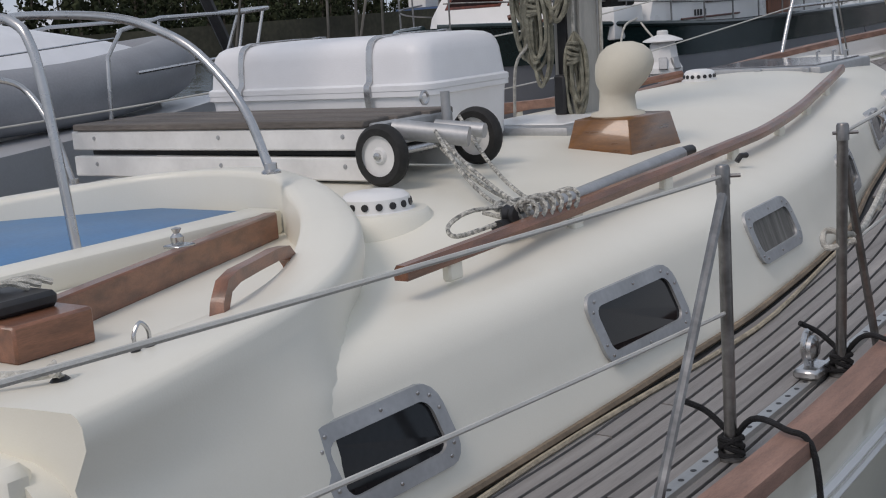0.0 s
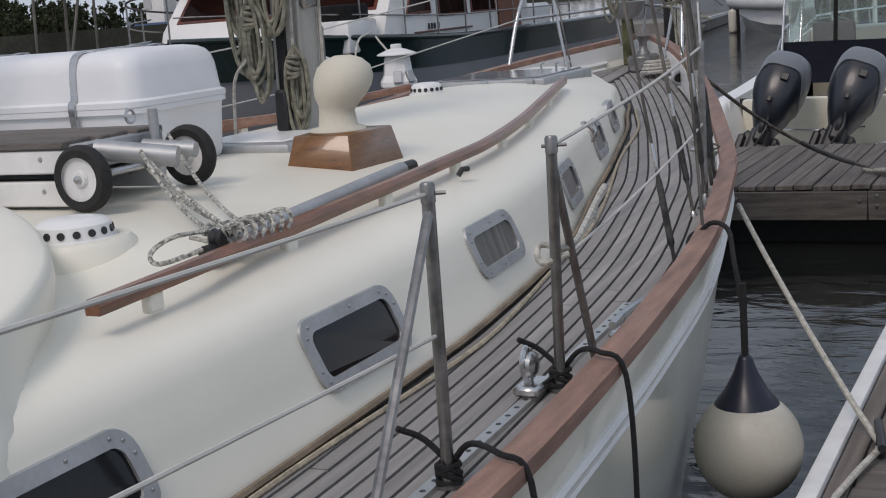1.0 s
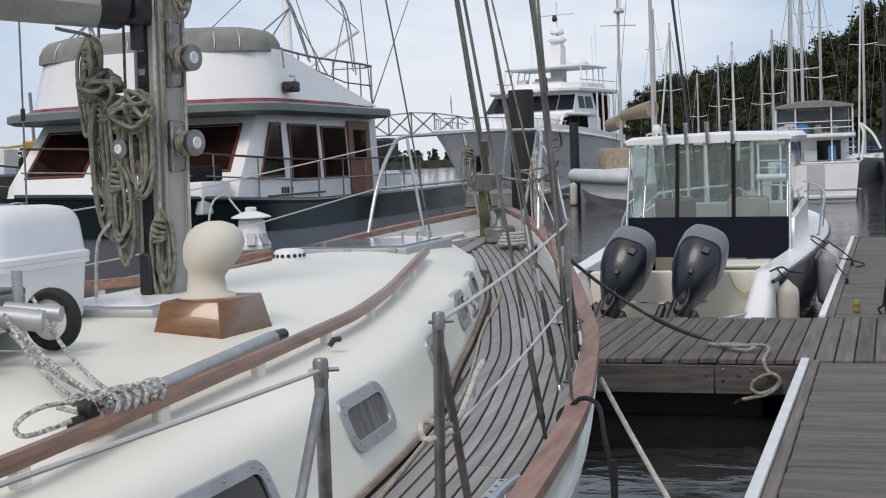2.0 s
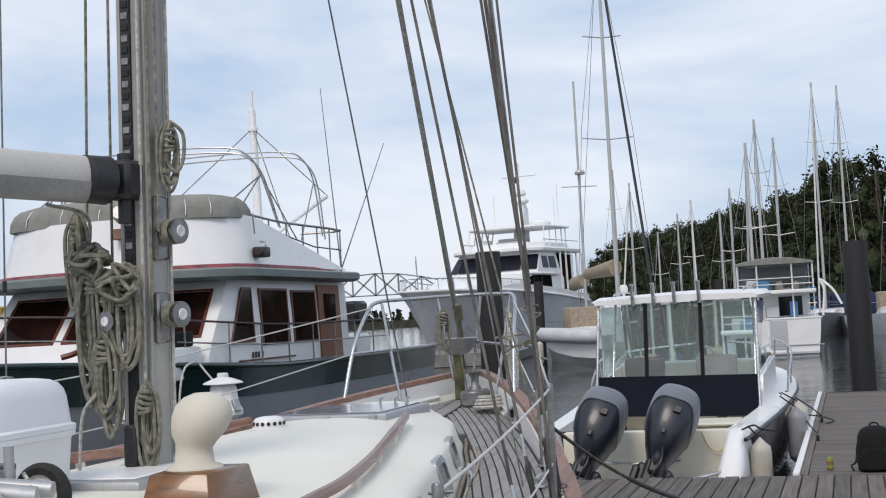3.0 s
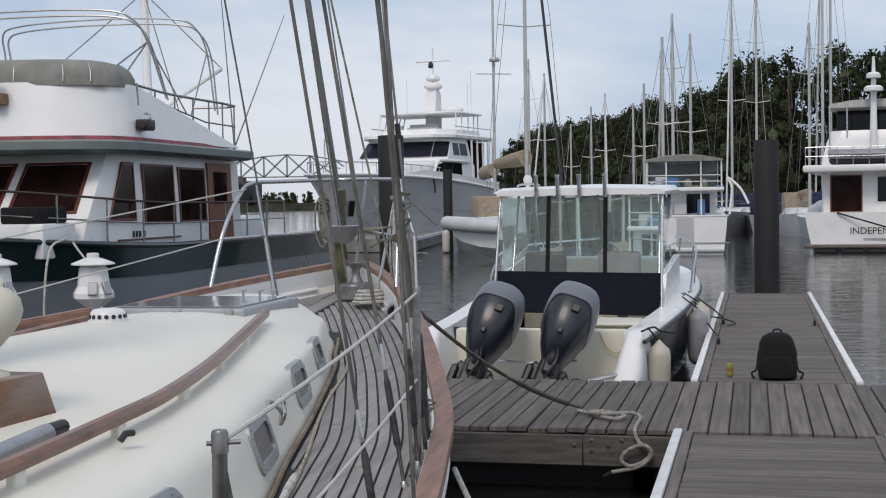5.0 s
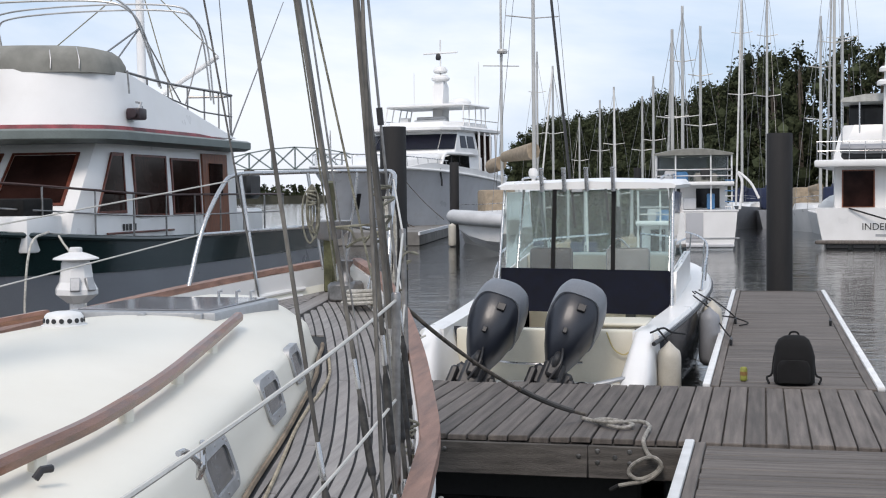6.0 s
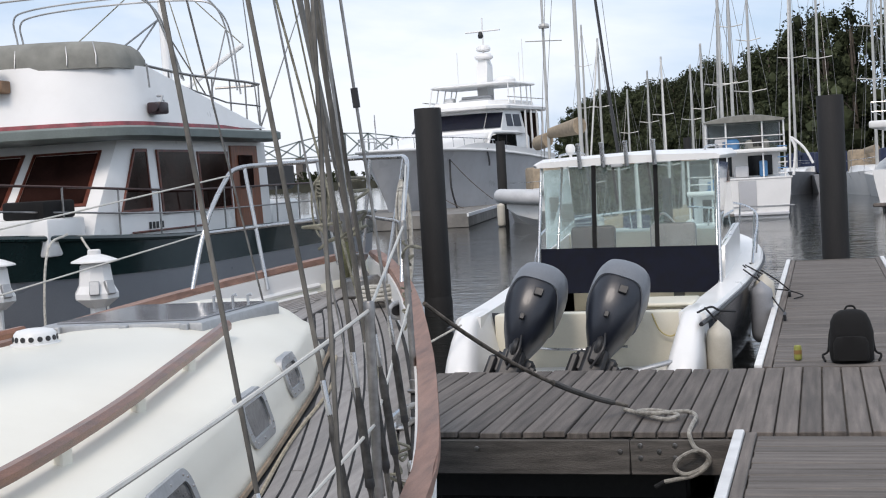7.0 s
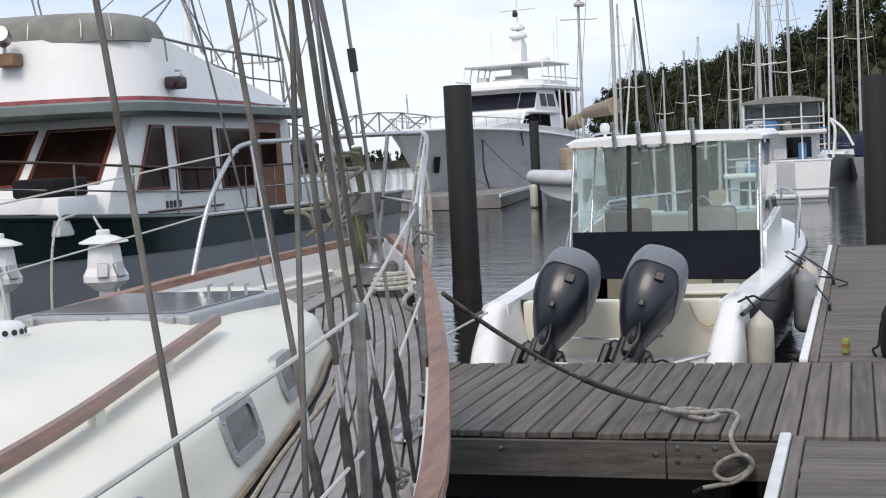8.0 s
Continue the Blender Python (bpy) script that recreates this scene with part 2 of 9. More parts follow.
def smooth_path(pts, n=6):
    pts = [Vector(p) for p in pts]
    if len(pts) < 3:
        return pts
    out = []
    ext = [2 * pts[0] - pts[1]] + pts + [2 * pts[-1] - pts[-2]]
    for i in range(1, len(ext) - 2):
        a, b, c, d = ext[i - 1:i + 3]
        for k in range(n):
            s = k / n
            out.append(0.5 * ((2 * b) + (c - a) * s + (2 * a - 5 * b + 4 * c - d) * s * s + (3 * b - a - 3 * c + d) * s ** 3))
    out.append(pts[-1])
    return out


def tube(bm, pts, r, sides=8, n=1, r1=None, flat=1.0, closed=False):
    """A round bar along a line of places; n > 1 rounds its bends."""
    pts = smooth_path(pts, n) if n > 1 else [Vector(p) for p in pts]
    rings = []
    count = len(pts)
    side = None
    for i, p in enumerate(pts):
        if closed:
            d = pts[(i + 1) % count] - pts[i - 1]
        else:
            d = pts[min(i + 1, count - 1)] - pts[max(i - 1, 0)]
        d = d.normalized() if d.length > 1e-9 else Vector((0, 0, 1))
        if side is None:
            side = d.cross(Vector((0, 0, 1)) if abs(d.z) < 0.95 else Vector((0, 1, 0))).normalized()
        side = (side - d * side.dot(d)).normalized()
        up = side.cross(d)
        rad = r if r1 is None else r + (r1 - r) * i / max(1, count - 1)
        rings.append([bm.verts.new(p + rad * (math.cos(a) * side + flat * math.sin(a) * up)) for a in (2 * math.pi * k / sides for k in range(sides))])
    pairs = list(zip(rings, rings[1:])) + ([(rings[-1], rings[0])] if closed else [])
    for a, b in pairs:
        for k in range(sides):
            bm.faces.new((a[k], a[(k + 1) % sides], b[(k + 1) % sides], b[k]))
    if not closed:
        bm.faces.new(rings[0][::-1])
        bm.faces.new(rings[-1])
    return bm


def lathe(bm, profile, at=(0, 0, 0), sides=20, m=None, cap=True):
    """A turned body about z: profile rows of radius and height."""
    q = bmesh.new()
    rings = []
    for r, z in profile:
        if r < 1e-5:
            rings.append([q.verts.new((0, 0, z))])
        else:
            rings.append([q.verts.new((r * math.cos(2 * math.pi * k / sides), r * math.sin(2 * math.pi * k / sides), z)) for k in range(sides)])
    for a, b in zip(rings, rings[1:]):
        for k in range(sides):
            j = (k + 1) % sides
            if len(a) == 1:
                q.faces.new((a[0], b[k], b[j]))
            elif len(b) == 1:
                q.faces.new((a[k], a[j], b[0]))
            else:
                q.faces.new((a[k], a[j], b[j], b[k]))
    for ring, flip in ((rings[0], True), (rings[-1], False)):
        if cap and len(ring) > 1:
            q.faces.new(ring[::-1] if flip else ring)
    merge(bm, q, Matrix.Translation(at) @ (m or Matrix()))
    return bm


def loft(bm, sections, cap=True, closed=True):
    """Skins rows of places, each row one section."""
    rings = [[bm.verts.new(p) for p in s] for s in sections]
    n = len(rings[0])
    for a, b in zip(rings, rings[1:]):
        for k in range(n if closed else n - 1):
            bm.faces.new((a[k], a[(k + 1) % n], b[(k + 1) % n], b[k]))
    if cap and closed:
        bm.faces.new(rings[0][::-1])
        bm.faces.new(rings[-1])
    return bm


def prism(bm, poly, lift):
    """A flat outline pulled along a vector."""
    return loft(bm, [poly, [tuple(Vector(p) + Vector(lift)) for p in poly]])


def bar(bm, a, b, w, h, up=(0, 0, 1)):
    """A squared timber from a to b."""
    a, b = Vector(a), Vector(b)
    d = (b - a).normalized()
    s = d.cross(Vector(up)).normalized()
    u = s.cross(d)
    ring = lambda p: [p + s * w / 2 + u * h / 2, p - s * w / 2 + u * h / 2, p - s * w / 2 - u * h / 2, p + s * w / 2 - u * h / 2]
    return loft(bm, [ring(a), ring(b)])


def curve_at(rows, y):
    ys = [r[0] for r in rows]
    return float(np.interp(y, ys, [r[1] for r in rows]))


def spline_at(rows, y):
    """A smooth curve through rows of y and value."""
    for i in range(len(rows) - 1):
        if y <= rows[i + 1][0] or i == len(rows) - 2:
            a = rows[max(0, i - 1)]
            b, c = rows[i], rows[i + 1]
            d = rows[min(len(rows) - 1, i + 2)]
            h = c[0] - b[0]
            s = min(1.0, max(0.0, (y - b[0]) / h))
            mb = (c[1] - a[1]) / (c[0] - a[0]) * h
            mc = (d[1] - b[1]) / (d[0] - b[0]) * h
            return (2 * s ** 3 - 3 * s * s + 1) * b[1] + (s ** 3 - 2 * s * s + s) * mb + (3 * s * s - 2 * s ** 3) * c[1] + (s ** 3 - s * s) * mc
    return rows[-1][1]


def span(a, b, n):
    return [a + (b - a) * i / n for i in range(n + 1)]


def sag(a, b, drop, n=12):
    a, b = Vector(a), Vector(b)
    return [a.lerp(b, s) - Vector((0, 0, drop * 4 * s * (1 - s))) for s in (i / n for i in range(n + 1))]

# ---- the setting: water, floating docks, piles ----
DOCK = 0.5
PITCH = 0.1465

bm = bmesh.new()
ys = [-60, -30, -12, -4, 2, 10, 25, 60, 140, 320, 800, 1800]
xs = [-1500, -500, -160, -60, -25, -10, -3, 3, 10, 25, 60, 160, 500, 1500]
grid = [[bm.verts.new((x, y, 0)) for x in xs] for y in ys]
for a, b in zip(grid, grid[1:]):
    for k in range(len(xs) - 1):
        bm.faces.new((a[k], a[k + 1], b[k + 1], b[k]))
solo("water", bm, WATER, "dark grey harbour water with small ripples", "water", kind="structure", smooth=None)


def plank_mesh(name, lx, ly, lz, material, bevel=0.006):
    bm = bmesh.new()
    box(bm, -lx / 2, lx / 2, -ly / 2, ly / 2, -lz, 0, bevel)
    return finish(bm, name, material)


def lay(mesh, name, parent, x, y, z, rz=0.0):
    ob = new(name, mesh)
    ob.parent = parent
    ob.matrix_parent_inverse = Matrix.Translation(parent.location).inverted()
    ob.matrix_basis = pose(x, y, z, random.uniform(-0.25, 0.25), random.uniform(-0.25, 0.25), rz)
    return ob


def dock_frame(x0, x1, y0, y1, inset=0.03):
    bm = bmesh.new()
    box(bm, x0 + inset, x1 - inset, y0 + inset, y1 - inset, DOCK - 0.14, DOCK - 0.046)
    return bm


def floats(parent, places):
    for x0, x1, y0, y1 in places:
        bm = bmesh.new()
        box(bm, x0, x1, y0, y1, -0.35, DOCK - 0.15, 0.03)
        part("float", bm, BLACK, parent)


# cross walkway
walkway = thing("pavement", (-3.5, -1.3, DOCK), "weathered grey timber floating walkway with long planks", "dock", kind="structure")
part("frame", dock_frame(-13.0, 6.2, -2.6, -0.004), FASCIA, walkway)
for k in range(131):
    x = -12.9 + k * PITCH
    lay(plank_mesh("plank", PITCH - 0.012, 2.585, 0.042, GREYWOOD) if k == 0 else bpy.data.meshes["plank"], "plank", walkway, x, -1.305 + random.uniform(-0.004, 0.004), DOCK + random.uniform(-0.0015, 0.002), random.uniform(-0.06, 0.06))
for x0, x1 in ((-12.95, -8.6), (-8.595, -4.2), (-4.195, -0.69), (-0.685, 0.002), (1.46, 6.15)):
    bm = bmesh.new()
    box(bm, x0, x1, -2.64, -2.602, DOCK - 0.27, DOCK - 0.045, 0.006)
    part("fascia_board", bm, FASCIA, walkway)
for x, z in ((-0.75, 0.38), (-0.62, 0.42), (-0.62, 0.34), (-0.5, 0.38), (-0.4, 0.42), (-0.4, 0.34), (-1.7, 0.4), (-2.6, 0.4)):
    bm = bmesh.new()
    lathe(bm, [(0.0, 0.008), (0.014, 0.006), (0.018, 0.0)], (x, -2.64, z), 10, Matrix.Rotation(radians(90), 4, "X"))
    part("bolt", bm, DARKSTEEL, walkway)
bm = bmesh.new()
box(bm, -12.95, 6.15, 0.0, 0.03, DOCK - 0.25, DOCK - 0.05, 0.006)
part("fascia_board", bm, FASCIA, walkway)
# black floats set nearly end to end also block light under the walkway
floats(walkway, [(x, x + 3.0, -2.3, -0.25) for x in np.arange(-12.8, 5, 3.15)])


def finger(name, y0, y1, label):
    f = thing(name, (0.73, (y0 + y1) / 2, DOCK), label, "dock", kind="structure")
    part("frame", dock_frame(0.02, 1.44, y0, y1), FASCIA, f)
    me = plank_mesh("cross_plank", 1.23, PITCH - 0.005, 0.042, GREYWOOD_X)
    for k in range(int((y1 - y0 - 0.05) / PITCH)):
        lay(me, "cross_plank", f, 0.73 + random.uniform(-0.004, 0.004), y0 + 0.09 + k * PITCH, DOCK - 0.002 + random.uniform(-0.0015, 0.0015), random.uniform(-0.08, 0.08))
    for x in (0.075, 1.385):
        bm = bmesh.new()
        box(bm, x - 0.035, x + 0.035, y0 + 0.01, y1, DOCK - 0.05, DOCK + 0.004, 0.006)
        part("edge_board", bm, GREYWOOD, f)
    for x0, x1 in ((-0.03, 0.036), (1.424, 1.49)):
        bm = bmesh.new()
        box(bm, x0, x1, y0 + 0.01, y1, DOCK - 0.02, DOCK + 0.022, 0.012, seg=2)
        part("edge_strip", bm, WPAINT, f, "white vinyl edge strip")
        bm = bmesh.new()
        box(bm, x0 + 0.015, x1 - 0.015, y0 + 0.01, y1, DOCK - 0.24, DOCK - 0.022, 0.004)
        part("side_board", bm, FASCIA, f)
    floats(f, [(0.2, 1.26, y, min(y + 2.0, y1 - 0.2)) for y in np.arange(y0 + 0.3, y1 - 1, 2.9)])
    return f


finger("pavement_finger_near", -19.0, -2.62, "weathered grey timber finger dock with white edge strips")
far_finger = finger("pavement_finger_far", 0.035, 11.35, "grey timber finger dock with white edge strips beside motorboat")
bm = bmesh.new()
box(bm, 0.0, 1.46, 11.352, 11.4, DOCK - 0.22, DOCK - 0.005, 0.006)
part("end_board", bm, FASCIA, far_finger)


def pile(x, y, r, top, label):
    p = thing("mooring_pile", (x, y, 0), label, "pile", "piles")
    bm = bmesh.new()
    lathe(bm, [(r, -1.5), (r * 1.01, 0.4), (r, top - 0.012), (r * 0.97, top)], (x, y, 0), 24)
    part("post", bm, PILE, p)
    bm = bmesh.new()
    lathe(bm, [(r * 1.05, -0.1), (r * 1.06, 0.22), (r * 1.015, 0.3)], (x, y, 0), 24)
    part("weed_band", bm, PILE, p)
    return p


pile(0.755, 11.62, 0.215, 3.16, "thick black mooring pile at finger dock end")
pile(-5.37, 9.17, 0.215, 3.29, "thick black mooring pile behind sailboat bow")

# ---- the sailboat alongside ----
CL = -2.36
RAIL = [(-16.2, 1.25), (-15.0, 1.62), (-13.5, 1.92), (-12.2, 2.06), (-10.8, 2.10), (-10.1, 2.08), (-9.4, 2.04), (-8.5, 1.96), (-7.5, 1.79), (-7.0, 1.69), (-6.2, 1.46), (-5.5, 1.24), (-4.35, 0.83), (-3.4, 0.43), (-2.72, 0.07)]
CABIN = [(-12.6, 1.40), (-11.8, 1.43), (-10.75, 1.435), (-9.95, 1.43), (-9.4, 1.42), (-8.3, 1.31), (-7.5, 1.13), (-6.8, 0.985), (-6.2, 0.85), (-5.6, 0.71), (-5.2, 0.585), (-4.85, 0.49), (-4.62, 0.40)]


def sheer(y):
    u = y + 10.6
    return 1.08 + 0.02 * u + 0.005 * u * u


def hb(y):
    return spline_at(RAIL, y)


def bulwark(y):
    s = min(1, max(0, (y + 7.2) / 3.6))
    return 0.085 + 0.10 * s * s * (3 - 2 * s)


def cab(y):
    return spline_at(CABIN, y)


def cab_edge(y):
    return 1.425 + 0.004 * (y + 11) + 0.0022 * (y + 11) ** 2


boat = thing("sailboat", (CL, -9.5, 0), "cream and white cruising sailboat with teak side decks, moored alongside", "sailboat")

# hull
bm = bmesh.new()
stations = [-16.2, -15.6, -14.5, -13, -11.5, -10.5, -9.5, -8.7, -8, -7.3, -6.6, -6, -5.4, -4.8, -4.2, -3.7, -3.3, -3, -2.8, -2.72]
levels = [1.0, 0.93, 0.86, 0.7, 0.5, 0.3, 0.1, -0.05, -0.3]
sections = []
for y in stations:
    zt = sheer(y) + bulwark(y) - 0.012
    w = max(0.0, (y + 9.5) / 6.8) ** 2
    stern = max(0.0, (-13.5 - y) / 2.7) ** 2
    side = []
    for q in levels:
        k = 1 - max(q, 0)
        half = hb(y) * (1 - 0.10 * k ** 1.4 - 0.35 * w * k) - 0.004
        side.append((max(0.004, half), y - 1.7 * w * k + 0.9 * stern * k, zt * q if q > 0 else q))
    sections.append([(CL + h, yy, z) for h, yy, z in side] + [(CL - h, yy, z) for h, yy, z in side[::-1]])
loft(bm, sections, cap=True, closed=True)
top = [f for f in bm.faces if len(f.verts) == 4 and all(v.co.z > sheer(v.co.y) + bulwark(v.co.y) - 0.03 for v in f.verts)]
bmesh.ops.delete(bm, geom=top, context="FACES_ONLY")
hull = part("hull", bm, HULL, boat, "glossy off-white hull", 50)


def run(bm, side, off, zf, w, tall, y0=-16.0, y1=-2.78, n=70):
    """A moulding that follows the sheer, off metres inside the rail."""
    rows = []
    for y in span(y0, y1, n):
        x = side * max(0.012, hb(y) - off)
        z = zf(y)
        h = tall(y) if callable(tall) else tall
        rows.append([(CL + x - side * w / 2, y, z - h / 2), (CL + x + side * w / 2, y, z - h / 2), (CL + x + side * w / 2 * 0.94, y, z + h / 2), (CL + x - side * w / 2 * 0.94, y, z + h / 2)])
    return loft(bm, rows)


for side in (1, -1):
    run(bm := bmesh.new(), side, 0.0245, lambda y: sheer(y) + bulwark(y) + 0.006, 0.084, 0.036)
    bmesh.ops.bevel(bm, geom=[e for e in bm.edges if abs((e.verts[0].co - e.verts[1].co).normalized().y) > 0.4], offset=0.009, segments=2, affect="EDGES")
    part("cap_rail", bm, CAPRAIL, boat, "faded reddish teak cap rail")
    run(bm := bmesh.new(), side, 0.058, lambda y: sheer(y) + bulwark(y) / 2 - 0.02, 0.04, lambda y: bulwark(y) + 0.012)
    part("bulwark", bm, WHITE, boat)
    for drop, r in ((0.15, 0.016), (0.195, 0.011)):
        bm = bmesh.new()
        tube(bm, [(CL + side * (hb(y) * (1 - 0.1 * (drop / 1.2) ** 1.4) - 0.004), y - 1.7 * max(0.0, (y + 9.5) / 6.8) ** 2 * drop / 1.4, sheer(y) + bulwark(y) - drop) for y in span(-15.5, -2.95, 60)], r, 6)
        part("rub_strake", bm, WHITE, boat)

# deck and its planks
bm = bmesh.new()
loft(bm, [[(CL + s * (hb(y) - 0.04), y, sheer(y) - 0.012 + 0.02 * (1 - s * s)) for s in span(-1, 1, 8)] + [(CL + (hb(y) - 0.05), y, sheer(y) - 0.09), (CL - (hb(y) - 0.05), y, sheer(y) - 0.09)] for y in span(-16.0, -2.9, 60)])
deck = part("deck", bm, CAULK, boat, "laid teak deck with black seams", smooth=None)


def deck_z(x, y):
    s = (x - CL) / max(0.1, hb(y) - 0.04)
    return sheer(y) - 0.012 + 0.02 * (1 - s * s)


PLANK = 0.0535
for side in (1, -1):
    for k in range(36):
        a, b = 0.10 + k * PLANK, 0.10 + (k + 1) * PLANK - 0.0105
        rows = []
        for y in span(-15.6, -3.0, 190):
            h0, h1 = hb(y) - a, hb(y) - b
            inner = cab(y) + 0.06 if y < -4.56 else 0.07
            if h0 < inner + 0.012:
                continue
            h1 = max(h1, inner)
            rows.append((y, h0, h1))
        runs = []
        for r in rows:
            if runs and abs(r[0] - runs[-1][-1][0]) < 0.1:
                runs[-1].append(r)
            else:
                runs.append([r])
        for one in runs:
            if len(one) < 4:
                continue
            cuts = [i for i in range(random.randint(20, 55), len(one) - 12, random.randint(38, 60))]
            for i0, i1 in zip([0] + cuts, cuts + [len(one) - 1]):
                bm = bmesh.new()
                seg = one[i0:i1 + 1]
                secs = []
                for j, (y, h0, h1) in enumerate(seg):
                    yy = y + (0.004 if j == 0 and i0 else 0) - (0.004 if j == len(seg) - 1 else 0)
                    x0, x1 = CL + side * h0, CL + side * h1
                    z0, z1 = deck_z(x0, y), deck_z(x1, y)
                    secs.append([(x0, yy, z0 - 0.004), (x0, yy, z0 + 0.0085), (x1, yy, z1 + 0.0085), (x1, yy, z1 - 0.004)])
                loft(bm, secs)
                part("plank", bm, TEAKDECK, deck, smooth=None)
bm = bmesh.new()
box(bm, CL - 0.062, CL + 0.062, -4.5, -3.0, sheer(-3.7) - 0.01, sheer(-3.7) + 0.02)
for v in bm.verts:
    v.co.z = sheer(v.co.y) + (0.017 if v.co.z > sheer(-3.7) else -0.004)
part("king_plank", bm, TEAKDECK, deck)

# cabin trunk
def firm(y):
    """The shoulder tightens towards the bow."""
    s = min(1.0, max(0.0, (y + 8.5) / 2.5))
    return 1.0 - 0.45 * s


def crown_at(y):
    return 0.125


def cabin_section(y, drop=0.0, narrow=0.0):
    c, e, zd = cab(y) - narrow, cab_edge(y) - drop, sheer(y) - 0.03
    rise = e - zd
    f = firm(y)
    half = [(c + 0.018, zd), (c + 0.016, zd + 0.035), (c - 0.004, zd + 0.06), (c - 0.035 * f, zd + rise * 0.5), (c - 0.07 * f, e - 0.075 * f), (c - 0.088 * f, e - 0.04 * f), (c - 0.12 * f, e - 0.012 * f), (c - 0.17 * f, e + 0.006)]
    inner = c - 0.17 * f
    crown = (crown_at(y) - drop * 0.3) * (0.3 + 0.7 * min(1.0, max(0.0, (y + 10.40) / 0.3)))
    for s in (0.92, 0.8, 0.6, 0.4, 0.2):
        half.append((inner * s, e + 0.006 + crown * (1 - s ** 2.6)))
    full = [(CL + h, y, z) for h, z in half] + [(CL, y, e + 0.006 + crown)] + [(CL - h, y, z) for h, z in half[::-1]]
    return full


bm = bmesh.new()
loft(bm, [cabin_section(y) for y in span(-12.0, -4.95, 50)] + [cabin_section(-4.83, 0.012, 0.01), cabin_section(-4.75, 0.035, 0.025), cabin_section(-4.69, 0.085, 0.045), cabin_section(-4.66, 0.14, 0.06), cabin_section(-4.645, cab_edge(-4.6) - sheer(-4.6) - 0.01, 0.06)])
cabin = part("cabin", bm, CREAM, boat, "cream moulded cabin trunk with rounded edges", 60)


def cabin_top(x, y):
    c, e = cab(y), cab_edge(y)
    s = min(1.0, abs(x - CL) / (c - 0.17 * firm(y)))
    return e + 0.006 + crown_at(y) * (1 - s ** 2.6)


def cabin_side(y, z):
    """x of the starboard cabin side at that height."""
    c, e, zd = cab(y), cab_edge(y), sheer(y) - 0.03
    f = firm(y)
    pts = [(zd, c + 0.018), (zd + 0.06, c - 0.004), (zd + (e - zd) * 0.5, c - 0.035 * f), (e - 0.075 * f, c - 0.07 * f), (e - 0.04 * f, c - 0.088 * f)]
    return CL + float(np.interp(z, [p[0] for p in pts], [p[1] for p in pts]))


# window outlines on the cabin side: aft y, fore y, height of the middle, height
def rounded(y0, y1, z0, z1, r, lean, n=4):
    pts = []
    for (yc, zc, a0) in ((y1 - r, z1 - r, 0), (y0 + r, z1 - r, 90), (y0 + r, z0 + r, 180), (y1 - r, z0 + r, 270)):
        for k in range(n + 1):
            a = radians(a0 + 90 * k / n)
            pts.append((yc + r * math.cos(a), zc + r * math.sin(a)))
    zm = (z0 + z1) / 2
    return [(y + lean * (z - zm), z) for y, z in pts]


def ring_on_side(bm, outer, inner, side, lift0, lift1):
    def at(p, lift):
        return (CL + side * (cabin_side(p[0], p[1]) - CL + lift), p[0], p[1])
    n = len(outer)
    a = [bm.verts.new(at(p, lift0)) for p in outer]
    b = [bm.verts.new(at(p, lift1)) for p in outer]
    c = [bm.verts.new(at(p, lift1)) for p in inner]
    d = [bm.verts.new(at(p, lift0)) for p in inner]
    for k in range(n):
        j = (k + 1) % n
        for p, q in ((a, b), (b, c), (c, d)):
            bm.faces.new((p[k], p[j], q[j], q[k]))


WINDOWS = [(-11.40, -10.98, 1.238, 0.19, "dark"), (-10.31, -9.81, 1.264, 0.196, "dark"), (-9.22, -8.76, 1.306, 0.176, "curtain"), (-7.92, -7.50, 1.315, 0.185, "grey"), (-6.83, -6.45, 1.38, 0.185, "grey"), (-6.06, -5.75, 1.42, 0.17, "grey")]
CURTAIN = mat("grey_curtain", (0.22, 0.215, 0.20), 0.15, vary=0.25, scale=3, stretch=(1, 9, 0.5))
GREYPANE = mat("grey_pane", (0.14, 0.145, 0.15), 0.1, vary=0.3, scale=4)
for y0, y1, zm, h, look_in in WINDOWS:
    for side in (1, -1):
        z0, z1 = zm - h / 2, zm + h / 2
        big, small = rounded(y0, y1, z0, z1, 0.055, -0.22), rounded(y0 + 0.042, y1 - 0.042, z0 + 0.035, z1 - 0.035, 0.032, -0.22)
        w = bmesh.new()
        ring_on_side(w, big, small, side, -0.02, 0.011)
        frame_ob = part("window_frame", w, GALV, boat, "grey metal portlight frame with small screws")
        p = bmesh.new()
        loop = [(CL + side * (cabin_side(y, z) - CL + 0.003), y, z) for y, z in rounded(y0 + 0.038, y1 - 0.038, z0 + 0.031, z1 - 0.031, 0.034, -0.22)]
        p.faces.new([p.verts.new(q) for q in loop])
        part("pane", p, {"dark": DARKGLASS, "curtain": CURTAIN, "grey": GREYPANE}[look_in], frame_ob, smooth=None)
        if side == 1:
            mid = rounded(y0 + 0.02, y1 - 0.02, z0 + 0.017, z1 - 0.017, 0.045, -0.22)
            s = bmesh.new()
            for (y, z) in mid[::2] + [((y0 + y1) / 2, z0 + 0.017), ((y0 + y1) / 2 , z1 - 0.017)]:
                lathe(s, [(0.0, 0.004), (0.004, 0.003), (0.0055, 0)], (cabin_side(y, z) + 0.011, y, z), 6, Matrix.Rotation(radians(90), 4, "Y"))
            part("screws", s, STEEL, frame_ob, kind="stuff")

